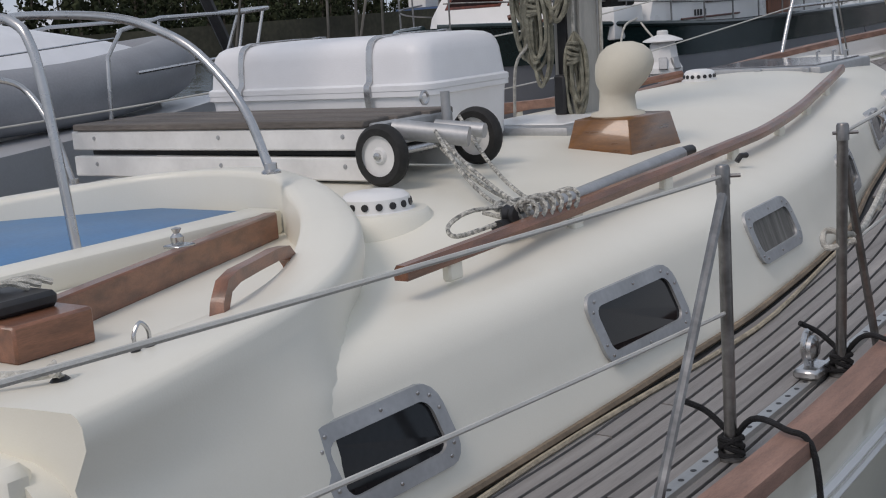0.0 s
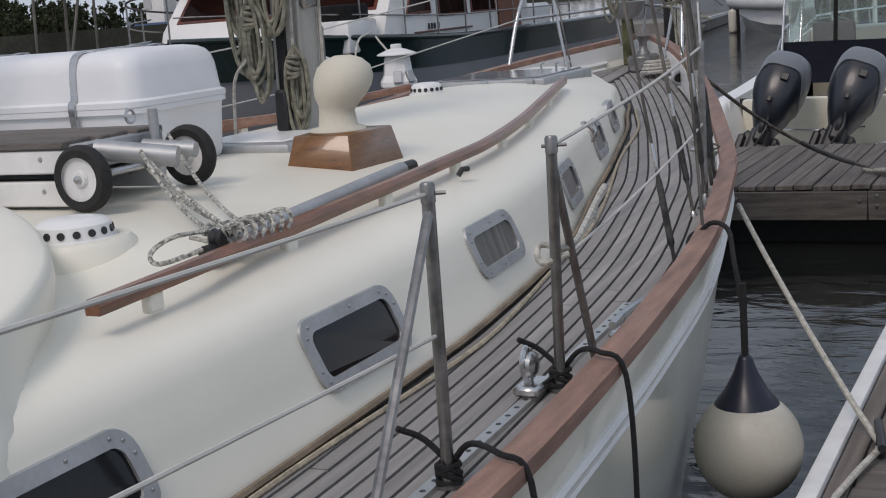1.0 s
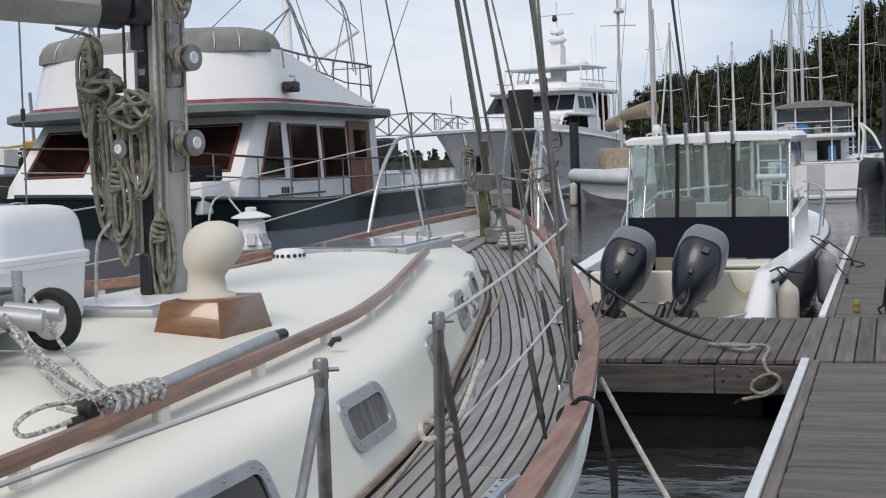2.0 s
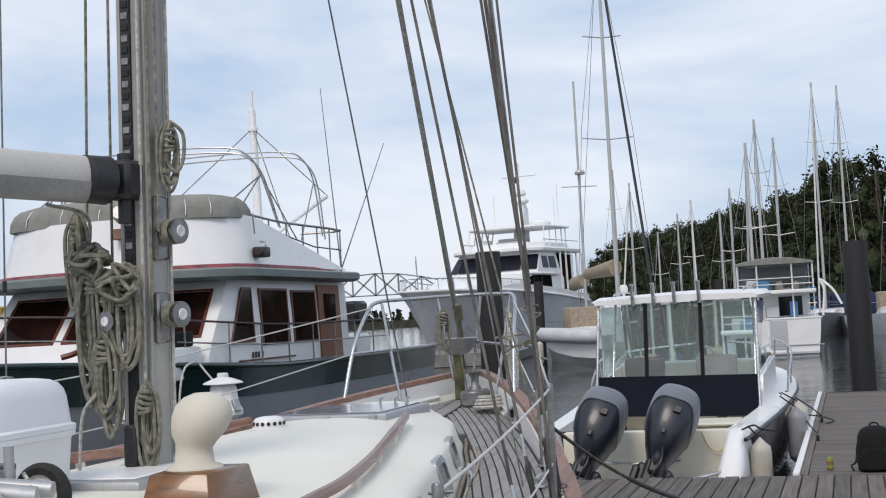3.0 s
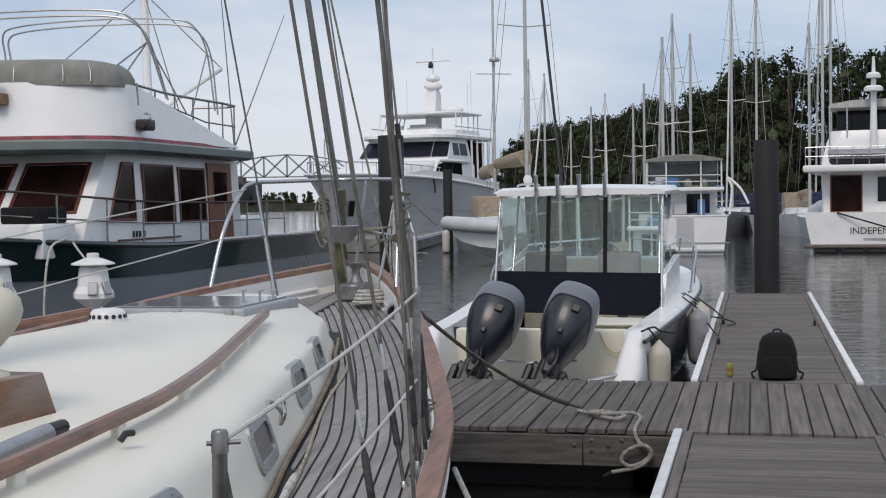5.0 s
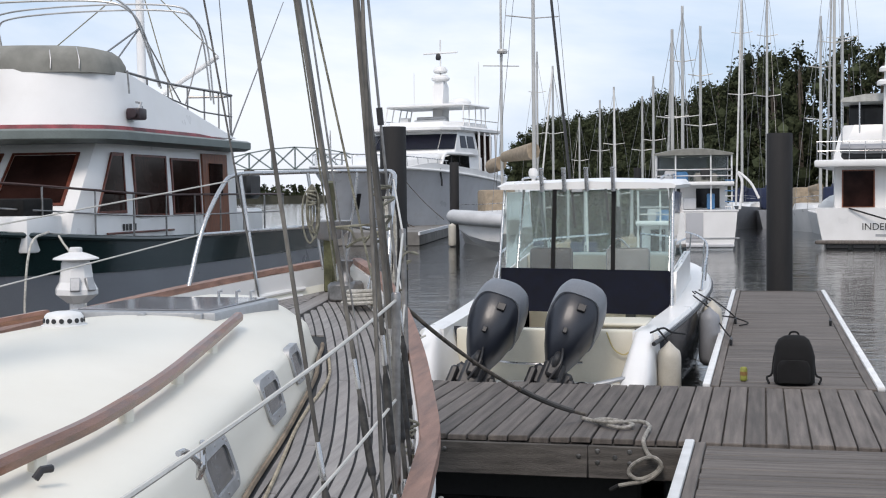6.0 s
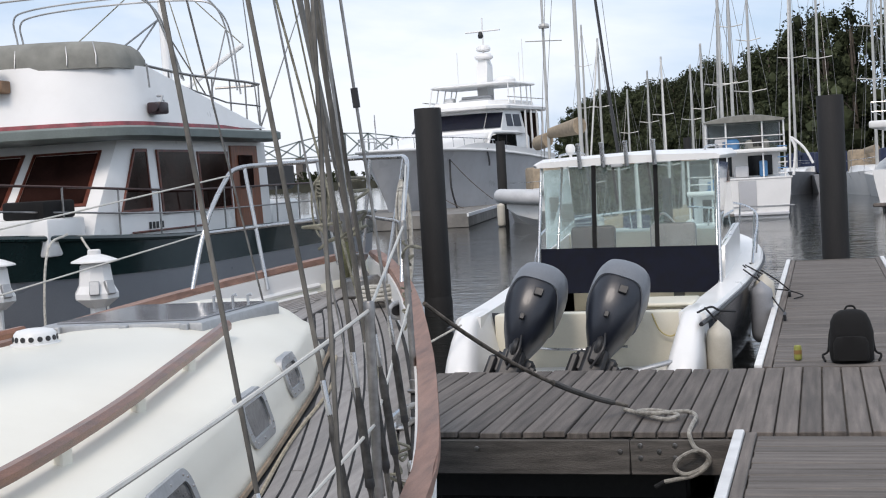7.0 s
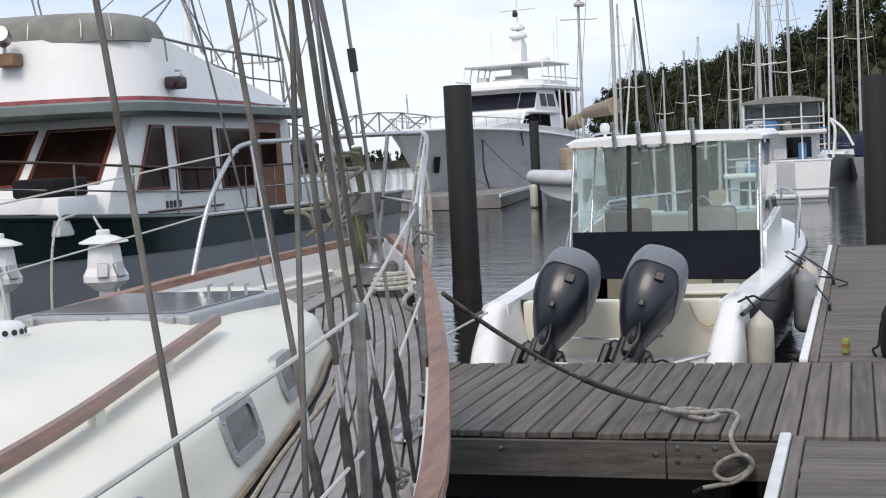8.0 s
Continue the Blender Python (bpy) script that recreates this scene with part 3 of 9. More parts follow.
# brown trim along the foot of the cabin
bm = bmesh.new()
tube(bm, [(CL + cab(y) + 0.035, y, deck_z(CL + cab(y), y) + 0.014) for y in span(-12, -4.8, 60)], 0.011, 6)
part("trim", bm, mat("tan_trim", (0.24, 0.185, 0.13), 0.7, vary=0.25), boat, "tan wooden trim at cabin foot")

# grab rails along the cabin top
HANDRAIL = [(-10.8, -1.204), (-10.25, -1.227), (-9.59, -1.262), (-9.17, -1.288), (-8.6, -1.335), (-8.2, -1.375), (-7.5, -1.51), (-6.88, -1.65), (-5.94, -1.868)]
for side in (1, -1):
    pts = [(CL + side * (spline_at(HANDRAIL, y) - CL), y, cabin_top(spline_at(HANDRAIL, y), y) + 0.055) for y in span(-10.8, -5.94, 44)]
    bm = bmesh.new()
    secs = []
    for p in pts:
        x, y, z = p
        secs.append([(x - 0.02, y, z - 0.018), (x + 0.02, y, z - 0.018), (x + 0.023, y, z + 0.004), (x + 0.012, y, z + 0.02), (x - 0.012, y, z + 0.02), (x - 0.023, y, z + 0.004)])
    loft(bm, secs)
    rail = part("grab_rail", bm, TEAK, boat, "varnished teak grab rail")
    for k in range(2, 44, 6):
        x, y, z = pts[k]
        bm = bmesh.new()
        box(bm, x - 0.014, x + 0.014, y - 0.03, y + 0.03, z - 0.065, z - 0.015, 0.006)
        part("rail_foot", bm, CREAM, rail)

# raised aft deck whose rim rises into a curved breakwater
RIM = [(0.0, -10.08, 1.66), (0.32, -10.19, 1.65), (0.56, -10.345, 1.635), (0.755, -10.50, 1.615), (0.945, -10.70, 1.595), (1.11, -10.95, 1.577), (1.215, -11.17, 1.562), (1.275, -11.34, 1.557), (1.325, -11.56, 1.548), (1.355, -11.77, 1.535), (1.375, -11.94, 1.528)]
LIP = [(0.0, -10.21, 1.665), (0.27, -10.28, 1.66), (0.47, -10.44, 1.64), (0.64, -10.58, 1.62), (0.81, -10.77, 1.594), (0.94, -10.97, 1.56), (0.99, -11.15, 1.53), (1.0, -11.31, 1.515), (1.0, -11.54, 1.508), (1.0, -11.77, 1.505), (1.0, -11.95, 1.505)]


def whole(rows):
    pts = [(CL - h, y, z) for h, y, z in rows[:0:-1]] + [(CL + h, y, z) for h, y, z in rows]
    return [Vector(q) for q in smooth_path(pts, 5)]


outer, lip = whole(RIM), whole(LIP)
bm = bmesh.new()
secs = []
for i, (o, q) in enumerate(zip(outer, lip)):
    d = (outer[min(i + 1, len(outer) - 1)] - outer[max(i - 1, 0)])
    n = Vector((-d.y, d.x, 0)).normalized()
    if n.dot(o - q) < 0:
        n = -n
    z = lambda h: Vector((0, 0, h))
    w = q - o
    aft = min(1.0, max(0.0, (-10.90 - o.y) / 0.5))
    aft = aft * aft * (3 - 2 * aft)
    sgn = 1 if o.x > CL else -1

    def foot(zz, tuck):
        inside = Vector((o.x, o.y, zz)) - n * tuck
        flush = Vector((CL + sgn * (cabin_side(o.y, zz) - CL + 0.012), o.y, zz))
        return inside.lerp(flush, aft)
    secs.append([foot(1.12, 0.09), foot(1.26, 0.06), foot(1.34, 0.035), foot(1.395, 0.01), o + n * 0.016 + z(-0.06), o + n * 0.013 + z(-0.022), o + n * 0.004 + z(-0.006), o - n * 0.008 + z(0.001), o + w * 0.35 + z(0.004), o + w * 0.75 + z(0.003), q + n * 0.008 + z(0.0), q + z(-0.006), q - n * 0.004 + z(-0.02), Vector((q.x, q.y, 1.44)) - n * 0.008])
loft(bm, secs)
part("breakwater", bm, CREAM, boat, "curved cream moulded breakwater round the hatch", 55)
bm = bmesh.new()
top = bm.faces.new([bm.verts.new((v.x, v.y, 1.497)) for v in lip])
for f in bmesh.ops.extrude_face_region(bm, geom=[top])["geom"]:
    if isinstance(f, bmesh.types.BMVert):
        f.co.z = 1.42
part("aft_deck", bm, CREAM, boat, "raised cream bridge deck", None)
bm = bmesh.new()
box(bm, -3.10, -2.17, -12.0, -10.27, 1.50, 1.548, 0.012, seg=2)
part("sliding_hatch", bm, BLUE, boat, "faded blue sliding companionway hatch")
for x0, x1 in ((-2.155, -2.02), (-3.24, -3.115)):
    bm = bmesh.new()
    box(bm, x0, x1, -12.0, -10.33, 1.49, 1.572, 0.016, seg=2)
    part("hatch_guide", bm, CREAM, boat, "cream moulded hatch guide")
for a, b in (((-1.985, -10.42), (-1.60, -11.56)), ((-3.28, -10.45), (-3.30, -11.5))):
    bm = bmesh.new()
    bar(bm, (a[0], a[1], 1.535), (b[0], b[1], 1.535), 0.042, 0.082, (0, 0, 1))
    bmesh.ops.bevel(bm, geom=bm.edges[:], offset=0.005, segments=1, affect="EDGES")
    beam = part("hatch_rail", bm, TEAK, boat, "varnished teak hatch runner")
    m = Vector((a[0], a[1], 1.577)).lerp(Vector((b[0], b[1], 1.577)), 0.44)
    bm = bmesh.new()
    box(bm, m.x - 0.05, m.x + 0.012, m.y - 0.03, m.y + 0.03, 1.572, 1.581, 0.003)
    lathe(bm, [(0.016, 0), (0.018, 0.02), (0.008, 0.03), (0.014, 0.042), (0.0, 0.046)], (m.x - 0.025, m.y, 1.58), 10)
    part("fitting", bm, STEEL, beam)
bm = bmesh.new()
secs = []
for q, w in (((-1.262, -11.372, 1.50), 0.024), ((-1.265, -11.362, 1.545), 0.022), ((-1.276, -11.335, 1.578), 0.021), ((-1.30, -11.28, 1.588), 0.020), ((-1.345, -11.17, 1.588), 0.019), ((-1.39, -11.06, 1.588), 0.020), ((-1.412, -11.00, 1.582), 0.021), ((-1.425, -10.965, 1.55), 0.022), ((-1.428, -10.955, 1.50), 0.024)):
    secs.append((Vector(q), w))
secs = [(q + Vector((-0.035, 0.06, 0)), w * 0.74) for q, w in secs]
rows = []
across = Vector((0.93, 0.37, 0))
for k, (q, w) in enumerate(secs):
    d = (secs[min(k + 1, 8)][0] - secs[max(k - 1, 0)][0]).normalized()
    u = across.cross(d).normalized()
    rows.append([q + across * w + u * w, q + across * w - u * w, q - across * w - u * w, q - across * w + u * w])
loft(bm, rows)
part("grab_handle", bm, TEAK, boat, "varnished teak grab handle", 40)
for (x, y) in ((-1.22, -11.59),):
    bm = bmesh.new()
    tube(bm, [(x, y - 0.018, 1.53), (x, y - 0.018, 1.56), (x, y, 1.58), (x, y + 0.018, 1.56), (x, y + 0.018, 1.53)], 0.0042, 8, 4)
    pad = part("pad_eye", bm, STEEL, boat)
    for dy in (-0.018, 0.018):
        bm = bmesh.new()
        lathe(bm, [(0.010, 0), (0.010, 0.014), (0.006, 0.02)], (x, y + dy, 1.522), 10)
        part("base", bm, BLACK, pad)
# cockpit coaming aft of the bridge deck
for side in (1, -1):
    bm = bmesh.new()
    secs = []
    for y in span(-15.3, -12.22, 16):
        c = min(1.42, hb(y) - 0.45)
        f = 1.0 if y < -12.35 else 0.6
        secs.append([(CL + side * (c + 0.03), y, sheer(y) - 0.03), (CL + side * c, y, 1.25), (CL + side * (c - 0.03), y, 1.25 + 0.17 * f), (CL + side * (c - 0.09), y, 1.25 + 0.215 * f), (CL + side * (c - 0.24), y, 1.25 + 0.21 * f), (CL + side * (c - 0.29), y, 1.25 + 0.16 * f), (CL + side * (c - 0.30), y, 0.95)])
    loft(bm, secs)
    part("cockpit_coaming", bm, CREAM, boat, "", 50)
bm = bmesh.new()
box(bm, CL - 1.15, CL + 1.15, -15.2, -12.03, 0.80, 0.86)
box(bm, CL - 1.30, CL + 1.30, -12.05, -11.97, 0.85, 1.45, 0.02)
part("cockpit_floor", bm, CREAM, boat)

# ---- deck gear of the sailboat ----
def stanchion(base, top, brace=None, r=0.0145):
    bm = bmesh.new()
    tube(bm, [base, top], r, 10)
    lathe(bm, [(r * 1.1, -0.03), (r * 1.1, 0.006), (r * 0.9, 0.012), (0, 0.013)], top, 12)
    lathe(bm, [(0.034, 0.0), (0.034, 0.006), (0.021, 0.012), (0.0195, 0.05), (r, 0.055)], base, 12)
    st = part("stanchion", bm, DARKSTEEL, boat, "stainless steel stanchion")
    if brace:
        bm = bmesh.new()
        t = Vector(base).lerp(Vector(top), 0.93)
        tube(bm, [t, brace], 0.0115, 8)
        box(bm, brace[0] - 0.03, brace[0] + 0.03, brace[1] - 0.04, brace[1] + 0.04, brace[2] - 0.002, brace[2] + 0.008, 0.003)
        part("brace", bm, DARKSTEEL, st)
    return st


def mirrored(p):
    return (2 * CL - p[0], p[1], p[2])


ST = [((-0.475, -10.57, sheer(-10.57)), (-0.456, -10.60, 1.742), (-0.40, -11.12, sheer(-11.1) + 0.01)),
      ((-0.462, -9.90, sheer(-9.9)), (-0.40, -10.02, 1.766), (-0.415, -9.74, sheer(-9.74) + 0.01)),
      ((-0.655, -7.60, sheer(-7.6)), (-0.648, -7.60, 1.868), None),
      ((-1.145, -5.66, sheer(-5.66)), (-1.15, -5.68, 2.02), None),
      ((-0.43, -12.6, sheer(-12.6)), (-0.42, -12.6, 1.80), None)]
for base, top, brace in ST:
    stanchion(base, top, brace)
    stanchion(mirrored(base), mirrored(top), mirrored(brace) if brace else None)


def wire(name, pts, r, material, label="", parent=None, sides=6, n=1):
    bm = bmesh.new()
    tube(bm, pts, r, sides, n)
    return part(name, bm, material, parent or boat, label)


LIFELINE = mat("coated_wire", (0.56, 0.55, 0.51), 0.45, vary=0.06, scale=12, bump=0.25, bump_scale=300)
for f in (lambda p: p, mirrored):
    top = [s[1] for s in ST]
    low = [tuple(Vector(s[0]).lerp(Vector(s[1]), 0.52)) for s in ST]
    dn = lambda p, d=0.012: (p[0], p[1], p[2] - d)
    wire("lifeline", [f(p) for p in sag(dn(top[4]), dn(top[0]), 0.005)], 0.0048, LIFELINE, "coated wire lifeline")
    wire("lifeline", [f(p) for p in sag((low[4][0], low[4][1], 1.53), low[0], 0.005)], 0.0048, LIFELINE)
    wire("lifeline", [f(p) for p in sag(dn(top[1]), dn(top[2]), 0.015)], 0.0052, LIFELINE, "white coated wire lifeline")
    wire("lifeline", [f(p) for p in sag(low[1], low[2], 0.02)], 0.0048, LIFELINE)
    wire("lifeline", [f(p) for p in [dn(top[2]), dn(top[3])]], 0.0052, LIFELINE)
    wire("lifeline", [f(p) for p in [low[2], low[3]]], 0.0048, LIFELINE)
    wire("lifeline", [f(p) for p in [dn(top[3]), (-1.80, -3.52, 2.29)]], 0.0052, LIFELINE)
    wire("lifeline", [f(p) for p in [low[3], (-1.74, -3.84, 1.95)]], 0.0048, LIFELINE)
# pins at the stanchion heads
for base, top, brace in ST[:2]:
    wire("cross_pin", [(top[0] - 0.022, top[1] - 0.01, top[2] - 0.012), (top[0] + 0.032, top[1] + 0.02, top[2] - 0.012)], 0.0048, DARKSTEEL)

# pulpit
PT = [(-1.71, -4.02, sheer(-4.0) + 0.12), (-1.74, -3.82, 1.98), (-1.775, -3.58, 2.25), (-1.82, -3.46, 2.33), (-1.97, -3.22, 2.345), (CL, -2.98, 2.355)]
loop = PT + [mirrored(p) for p in PT[:-1][::-1]]
bm = bmesh.new()
tube(bm, loop, 0.0145, 10, 5)
pulpit = part("pulpit", bm, STEEL, boat, "bent stainless steel bow rail")
for f in (lambda p: p, mirrored):
    wire("pulpit_leg", [f((-1.84, -3.42, 2.33)), f((-1.98, -3.50, sheer(-3.5) + 0.1))], 0.0125, STEEL, parent=pulpit, sides=8)
    wire("pulpit_leg", [f((-2.18, -3.05, 2.35)), f((-2.28, -3.04, sheer(-3.0) + 0.16))], 0.0125, STEEL, parent=pulpit, sides=8)
    wire("pulpit_bar", [f((-1.74, -3.84, 1.95)), f((-1.91, -3.46, 1.96)), f((-2.23, -3.05, 1.98))], 0.011, STEEL, parent=pulpit, sides=8)

# bow fittings: chain bowl on a stub, stem post, windlass
bm = bmesh.new()
lathe(bm, [(0.03, -0.02), (0.09, 0.0), (0.125, 0.05), (0.142, 0.11), (0.148, 0.115), (0.142, 0.12), (0.134, 0.112), (0.115, 0.06), (0.08, 0.02), (0, 0.01)], (-2.39, -3.05, 1.90), 24)
bowl = part("bowl", bm, GALV, boat, "grey metal bowl at the bow")
bm = bmesh.new()
box(bm, -2.425, -2.355, -3.085, -3.015, sheer(-3) + 0.01, 1.90, 0.01)
part("stub_post", bm, mat("mossy_wood", (0.15, 0.148, 0.075), 0.9, vary=0.3, scale=9, bump=0.4), bowl, "mossy yellow-green post")
bm = bmesh.new()
box(bm, -2.28, -2.10, -3.45, -3.2, sheer(-3.3), sheer(-3.3) + 0.13, 0.02)
lathe(bm, [(0.05, 0), (0.05, 0.02), (0.03, 0.05), (0.03, 0.1), (0.05, 0.13), (0.05, 0.15), (0, 0.152)], (-2.19, -3.32, sheer(-3.3) + 0.12), 16)
part("windlass", bm, DARKSTEEL, boat, "weathered anchor windlass")
# hawse holes in the bulwark
for f in (lambda p: p, mirrored):
    bm = bmesh.new()
    x, y = CL + hb(-4.15) - 0.085, -4.15
    c = Vector(f((x, y, sheer(y) + 0.075)))
    d = Vector((0.42, 1, 0)).normalized() if f((0, 0, 0))[0] == 0 else Vector((-0.42, 1, 0)).normalized()
    ring = [c + d * (0.075 * math.cos(a)) + Vector((0, 0, 0.042 * math.sin(a))) for a in (2 * math.pi * k / 20 for k in range(20))]
    tube(bm, ring, 0.013, 8, closed=True)
    hawse = part("hawse_ring", bm, GALV, boat)
    bm = bmesh.new()
    bm.faces.new([bm.verts.new(p) for p in ring])
    part("hawse_hole", bm, BLACK, hawse, smooth=None)

# foredeck hatch on the cabin
hz = cabin_top(CL, -5.45) - 0.03
bm = bmesh.new()
box(bm, -2.79, -2.0, -5.90, -5.06, hz - 0.06, hz + 0.034, 0.014, seg=2)
hatch = part("fore_hatch", bm, GALV, boat, "grey alloy deck hatch with smoked top")
bm = bmesh.new()
box(bm, -2.74, -2.05, -5.85, -5.11, hz + 0.032, hz + 0.042, 0.006)
part("hatch_pane", bm, mat("smoked_acrylic", (0.23, 0.235, 0.25), 0.12, vary=0.1, scale=2), hatch)
for x in (-2.70, -2.37, -2.08):
    bm = bmesh.new()
    box(bm, x - 0.02, x + 0.02, -5.925, -5.885, hz - 0.03, hz + 0.03, 0.006)
    part("hatch_dog", bm, GALV, hatch)
for x in (-2.30, -2.20, -2.12):
    bm = bmesh.new()
    tube(bm, [(x, -5.16, hz + 0.03), (x, -5.16, hz + 0.075), (x + 0.02, -5.16, hz + 0.08)], 0.008, 6)
    part("hatch_handle", bm, STEEL, hatch)


def vent_ring(x, y, r=0.085):
    z = cabin_top(x, y)
    bm = bmesh.new()
    lathe(bm, [(r * 1.18, -0.02), (r * 1.18, 0.004), (r * 1.05, 0.008), (r, 0.045), (r * 0.85, 0.058), (r * 0.5, 0.064), (0, 0.066)], (x, y, z), 28)
    v = part("deck_vent", bm, WHITE, boat, "white low vent with round holes")
    for k in range(16):
        a = 2 * math.pi * k / 16
        bm = bmesh.new()
        mm = Matrix.Translation((x + math.cos(a) * r * 1.022, y + math.sin(a) * r * 1.022, z + 0.026)) @ Matrix.Rotation(a, 4, "Z") @ Matrix.Rotation(radians(82), 4, "Y")
        lathe(bm, [(0.011, 0), (0.011, 0.004), (0, 0.0041)], (0, 0, 0), 10, mm)
        part("vent_hole", bm, BLACK, v)


vent_ring(-2.56, -6.29)
bm = bmesh.new()
lathe(bm, [(0.19, -0.08), (0.17, -0.01), (0.155, 0.005), (0, 0.006)], (-1.78, -10.18, cabin_top(-1.78, -10.18)), 28)
part("vent_base", bm, CREAM, boat)
vent_ring(-1.78, -10.18, 0.105)

# cowl vent on a wooden box
cz = cabin_top(-1.75, -8.65)
cowl = thing("cowl_ventilator", (-1.77, -8.67, cz), "cream cowl ventilator on varnished wooden box", "ventilator")
bm = bmesh.new()
b0 = [(-1.90, -8.86), (-1.62, -8.86), (-1.60, -8.48), (-1.92, -8.48)]
loft(bm, [[(x, y, cabin_top(x, y) - 0.012) for x, y in b0], [(-1.77 + (x + 1.77) * 0.84, -8.67 + (y + 8.67) * 0.82, cz + 0.115) for x, y in b0]])
bmesh.ops.bevel(bm, geom=bm.edges[:], offset=0.004, segments=1, affect="EDGES")
part("box", bm, BOXWOOD, cowl, "varnished brown wooden dorade box")
bm = bmesh.new()
neck = [(0.0, 0.0, 0.0, 0.105), (0.0, 0.0, 0.012, 0.1), (0.0, 0.0, 0.02, 0.072), (0, 0, 0.075, 0.066), (0.004, 0.002, 0.098, 0.074), (0.008, 0.004, 0.13, 0.095), (0.012, 0.008, 0.165, 0.107), (0.015, 0.01, 0.20, 0.110), (0.016, 0.012, 0.24, 0.098), (0.016, 0.012, 0.268, 0.068), (0.016, 0.012, 0.282, 0.03)]
secs = []
for dx, dy, dz, r in neck:
    secs.append([(-1.79 + dx * 2 + r * math.cos(a) * 1.05, -8.64 + dy * 2 + r * math.sin(a), cz + 0.113 + dz) for a in (2 * math.pi * k / 24 for k in range(24))])
loft(bm, secs)
part("cowl", bm, mat("cream_cowl", (0.62, 0.585, 0.49), 0.7, vary=0.05, scale=4, bump=0.3, bump_scale=300), cowl, "cream rounded cowl", 70)

# low frame beside the mast
bm = bmesh.new()
box(bm, -2.62, -2.08, -8.55, -8.05, 1.56, 1.615, 0.02, seg=2)
part("mid_hatch", bm, GALV, boat, "grey alloy hatch rim")
bm = bmesh.new()
box(bm, -2.57, -2.13, -8.5, -8.1, 1.612, 1.622, 0.005)
part("mid_hatch_pane", bm, WHITE, boat)
bm = bmesh.new()
bar(bm, (-3.15, -7.55, 1.60), (-2.62, -7.15, 1.62), 0.05, 0.045)
bar(bm, (-3.15, -7.55, 1.60), (-2.9, -8.0, 1.60), 0.05, 0.045)
part("teak_frame", bm, CAPRAIL, boat)

# mast with winches, boom and hanging lines
MX, MY = CL, -7.95
mast = thing("mast_rig", (MX, MY, 1.55), "grey painted mast with winches and coiled lines", "mast")
bm = bmesh.new()
secs = []
for z in (1.52, 2.0, 4.0, 8.0, 13.6):
    secs.append([(MX + 0.096 * math.cos(a), MY + 0.13 * math.sin(a), z) for a in (2 * math.pi * k / 28 for k in range(28))])
loft(bm, secs)
part("mast", bm, MASTPAINT, mast, "", 60)
bm = bmesh.new()
box(bm, MX - 0.022, MX + 0.022, MY - 0.143, MY - 0.122, 1.75, 13.5)
track = part("sail_track", bm, BLACK, mast, "black slotted sail track")
for k in range(34):
    bm = bmesh.new()
    box(bm, MX - 0.016, MX + 0.016, MY - 0.149, MY - 0.142, 2.45 + k * 0.05, 2.48 + k * 0.05, 0.002)
    part("slide", bm, RUBBER if k % 2 else DARKSTEEL, track)
for x, r in ((0.093, 0.012), (-0.093, 0.012)):
    wire("conduit", [(MX + x, MY + 0.02, 1.6), (MX + x, MY + 0.02, 12.5)], r, ALU, parent=mast)
wire("conduit", [(MX + 0.07, MY - 0.10, 1.6), (MX + 0.07, MY - 0.10, 12.5)], 0.011, MASTPAINT, parent=mast)
bm = bmesh.new()
lathe(bm, [(0.18, 0), (0.17, 0.04), (0.14, 0.07)], (MX, MY, 1.55), 28)
part("mast_collar", bm, CREAM, mast)


def winch(at, axis, s=1.0, turns=4):
    d = Vector(axis).normalized()
    rot = d.to_track_quat("Z", "Y").to_matrix().to_4x4()
    w = bmesh.new()
    lathe(w, [(0.062 * s, -0.02), (0.062 * s, 0.012), (0.045 * s, 0.02), (0.042 * s, 0.075), (0.056 * s, 0.085), (0.056 * s, 0.10), (0.02 * s, 0.104), (0.02 * s, 0.09), (0, 0.09)], at, 24, rot)
    body = part("winch", w, DARKSTEEL, mast, "dull steel halyard winch")
    w = bmesh.new()
    lathe(w, [(0.026 * s, 0.104), (0.024 * s, 0.108), (0.012 * s, 0.108), (0.012 * s, 0.1)], at, 18, rot)
    part("winch_cap", w, WPAINT, body)
    w = bmesh.new()
    pts = []
    for k in range(turns * 14):
        a = 2 * math.pi * k / 14
        pts.append(Vector(at) + rot.to_3x3() @ Vector((0.051 * s * math.cos(a), 0.051 * s * math.sin(a), 0.025 + 0.045 * k / (turns * 14))))
    tube(w, pts, 0.0065, 6)
    part("rope_lashing", w, ROPE_G, body)


winch((MX + 0.10, MY - 0.03, 2.62), (1, -0.25, 0))
winch((MX + 0.10, MY - 0.03, 2.26), (1, -0.25, 0))
winch((MX - 0.05, MY - 0.13, 2.245), (-0.25, -1, 0), 0.8)
bm = bmesh.new()
box(bm, MX + 0.075, MX + 0.105, MY - 0.09, MY + 0.05, 2.5, 2.78, 0.01)
box(bm, MX + 0.075, MX + 0.105, MY - 0.09, MY + 0.05, 2.14, 2.36, 0.01)
part("winch_pad", bm, DARKSTEEL, mast)
bm = bmesh.new()
box(bm, MX - 0.03, MX + 0.03, MY - 0.185, MY - 0.12, 1.62, 1.80, 0.01)
part("jammer", bm, BLACK, mast)


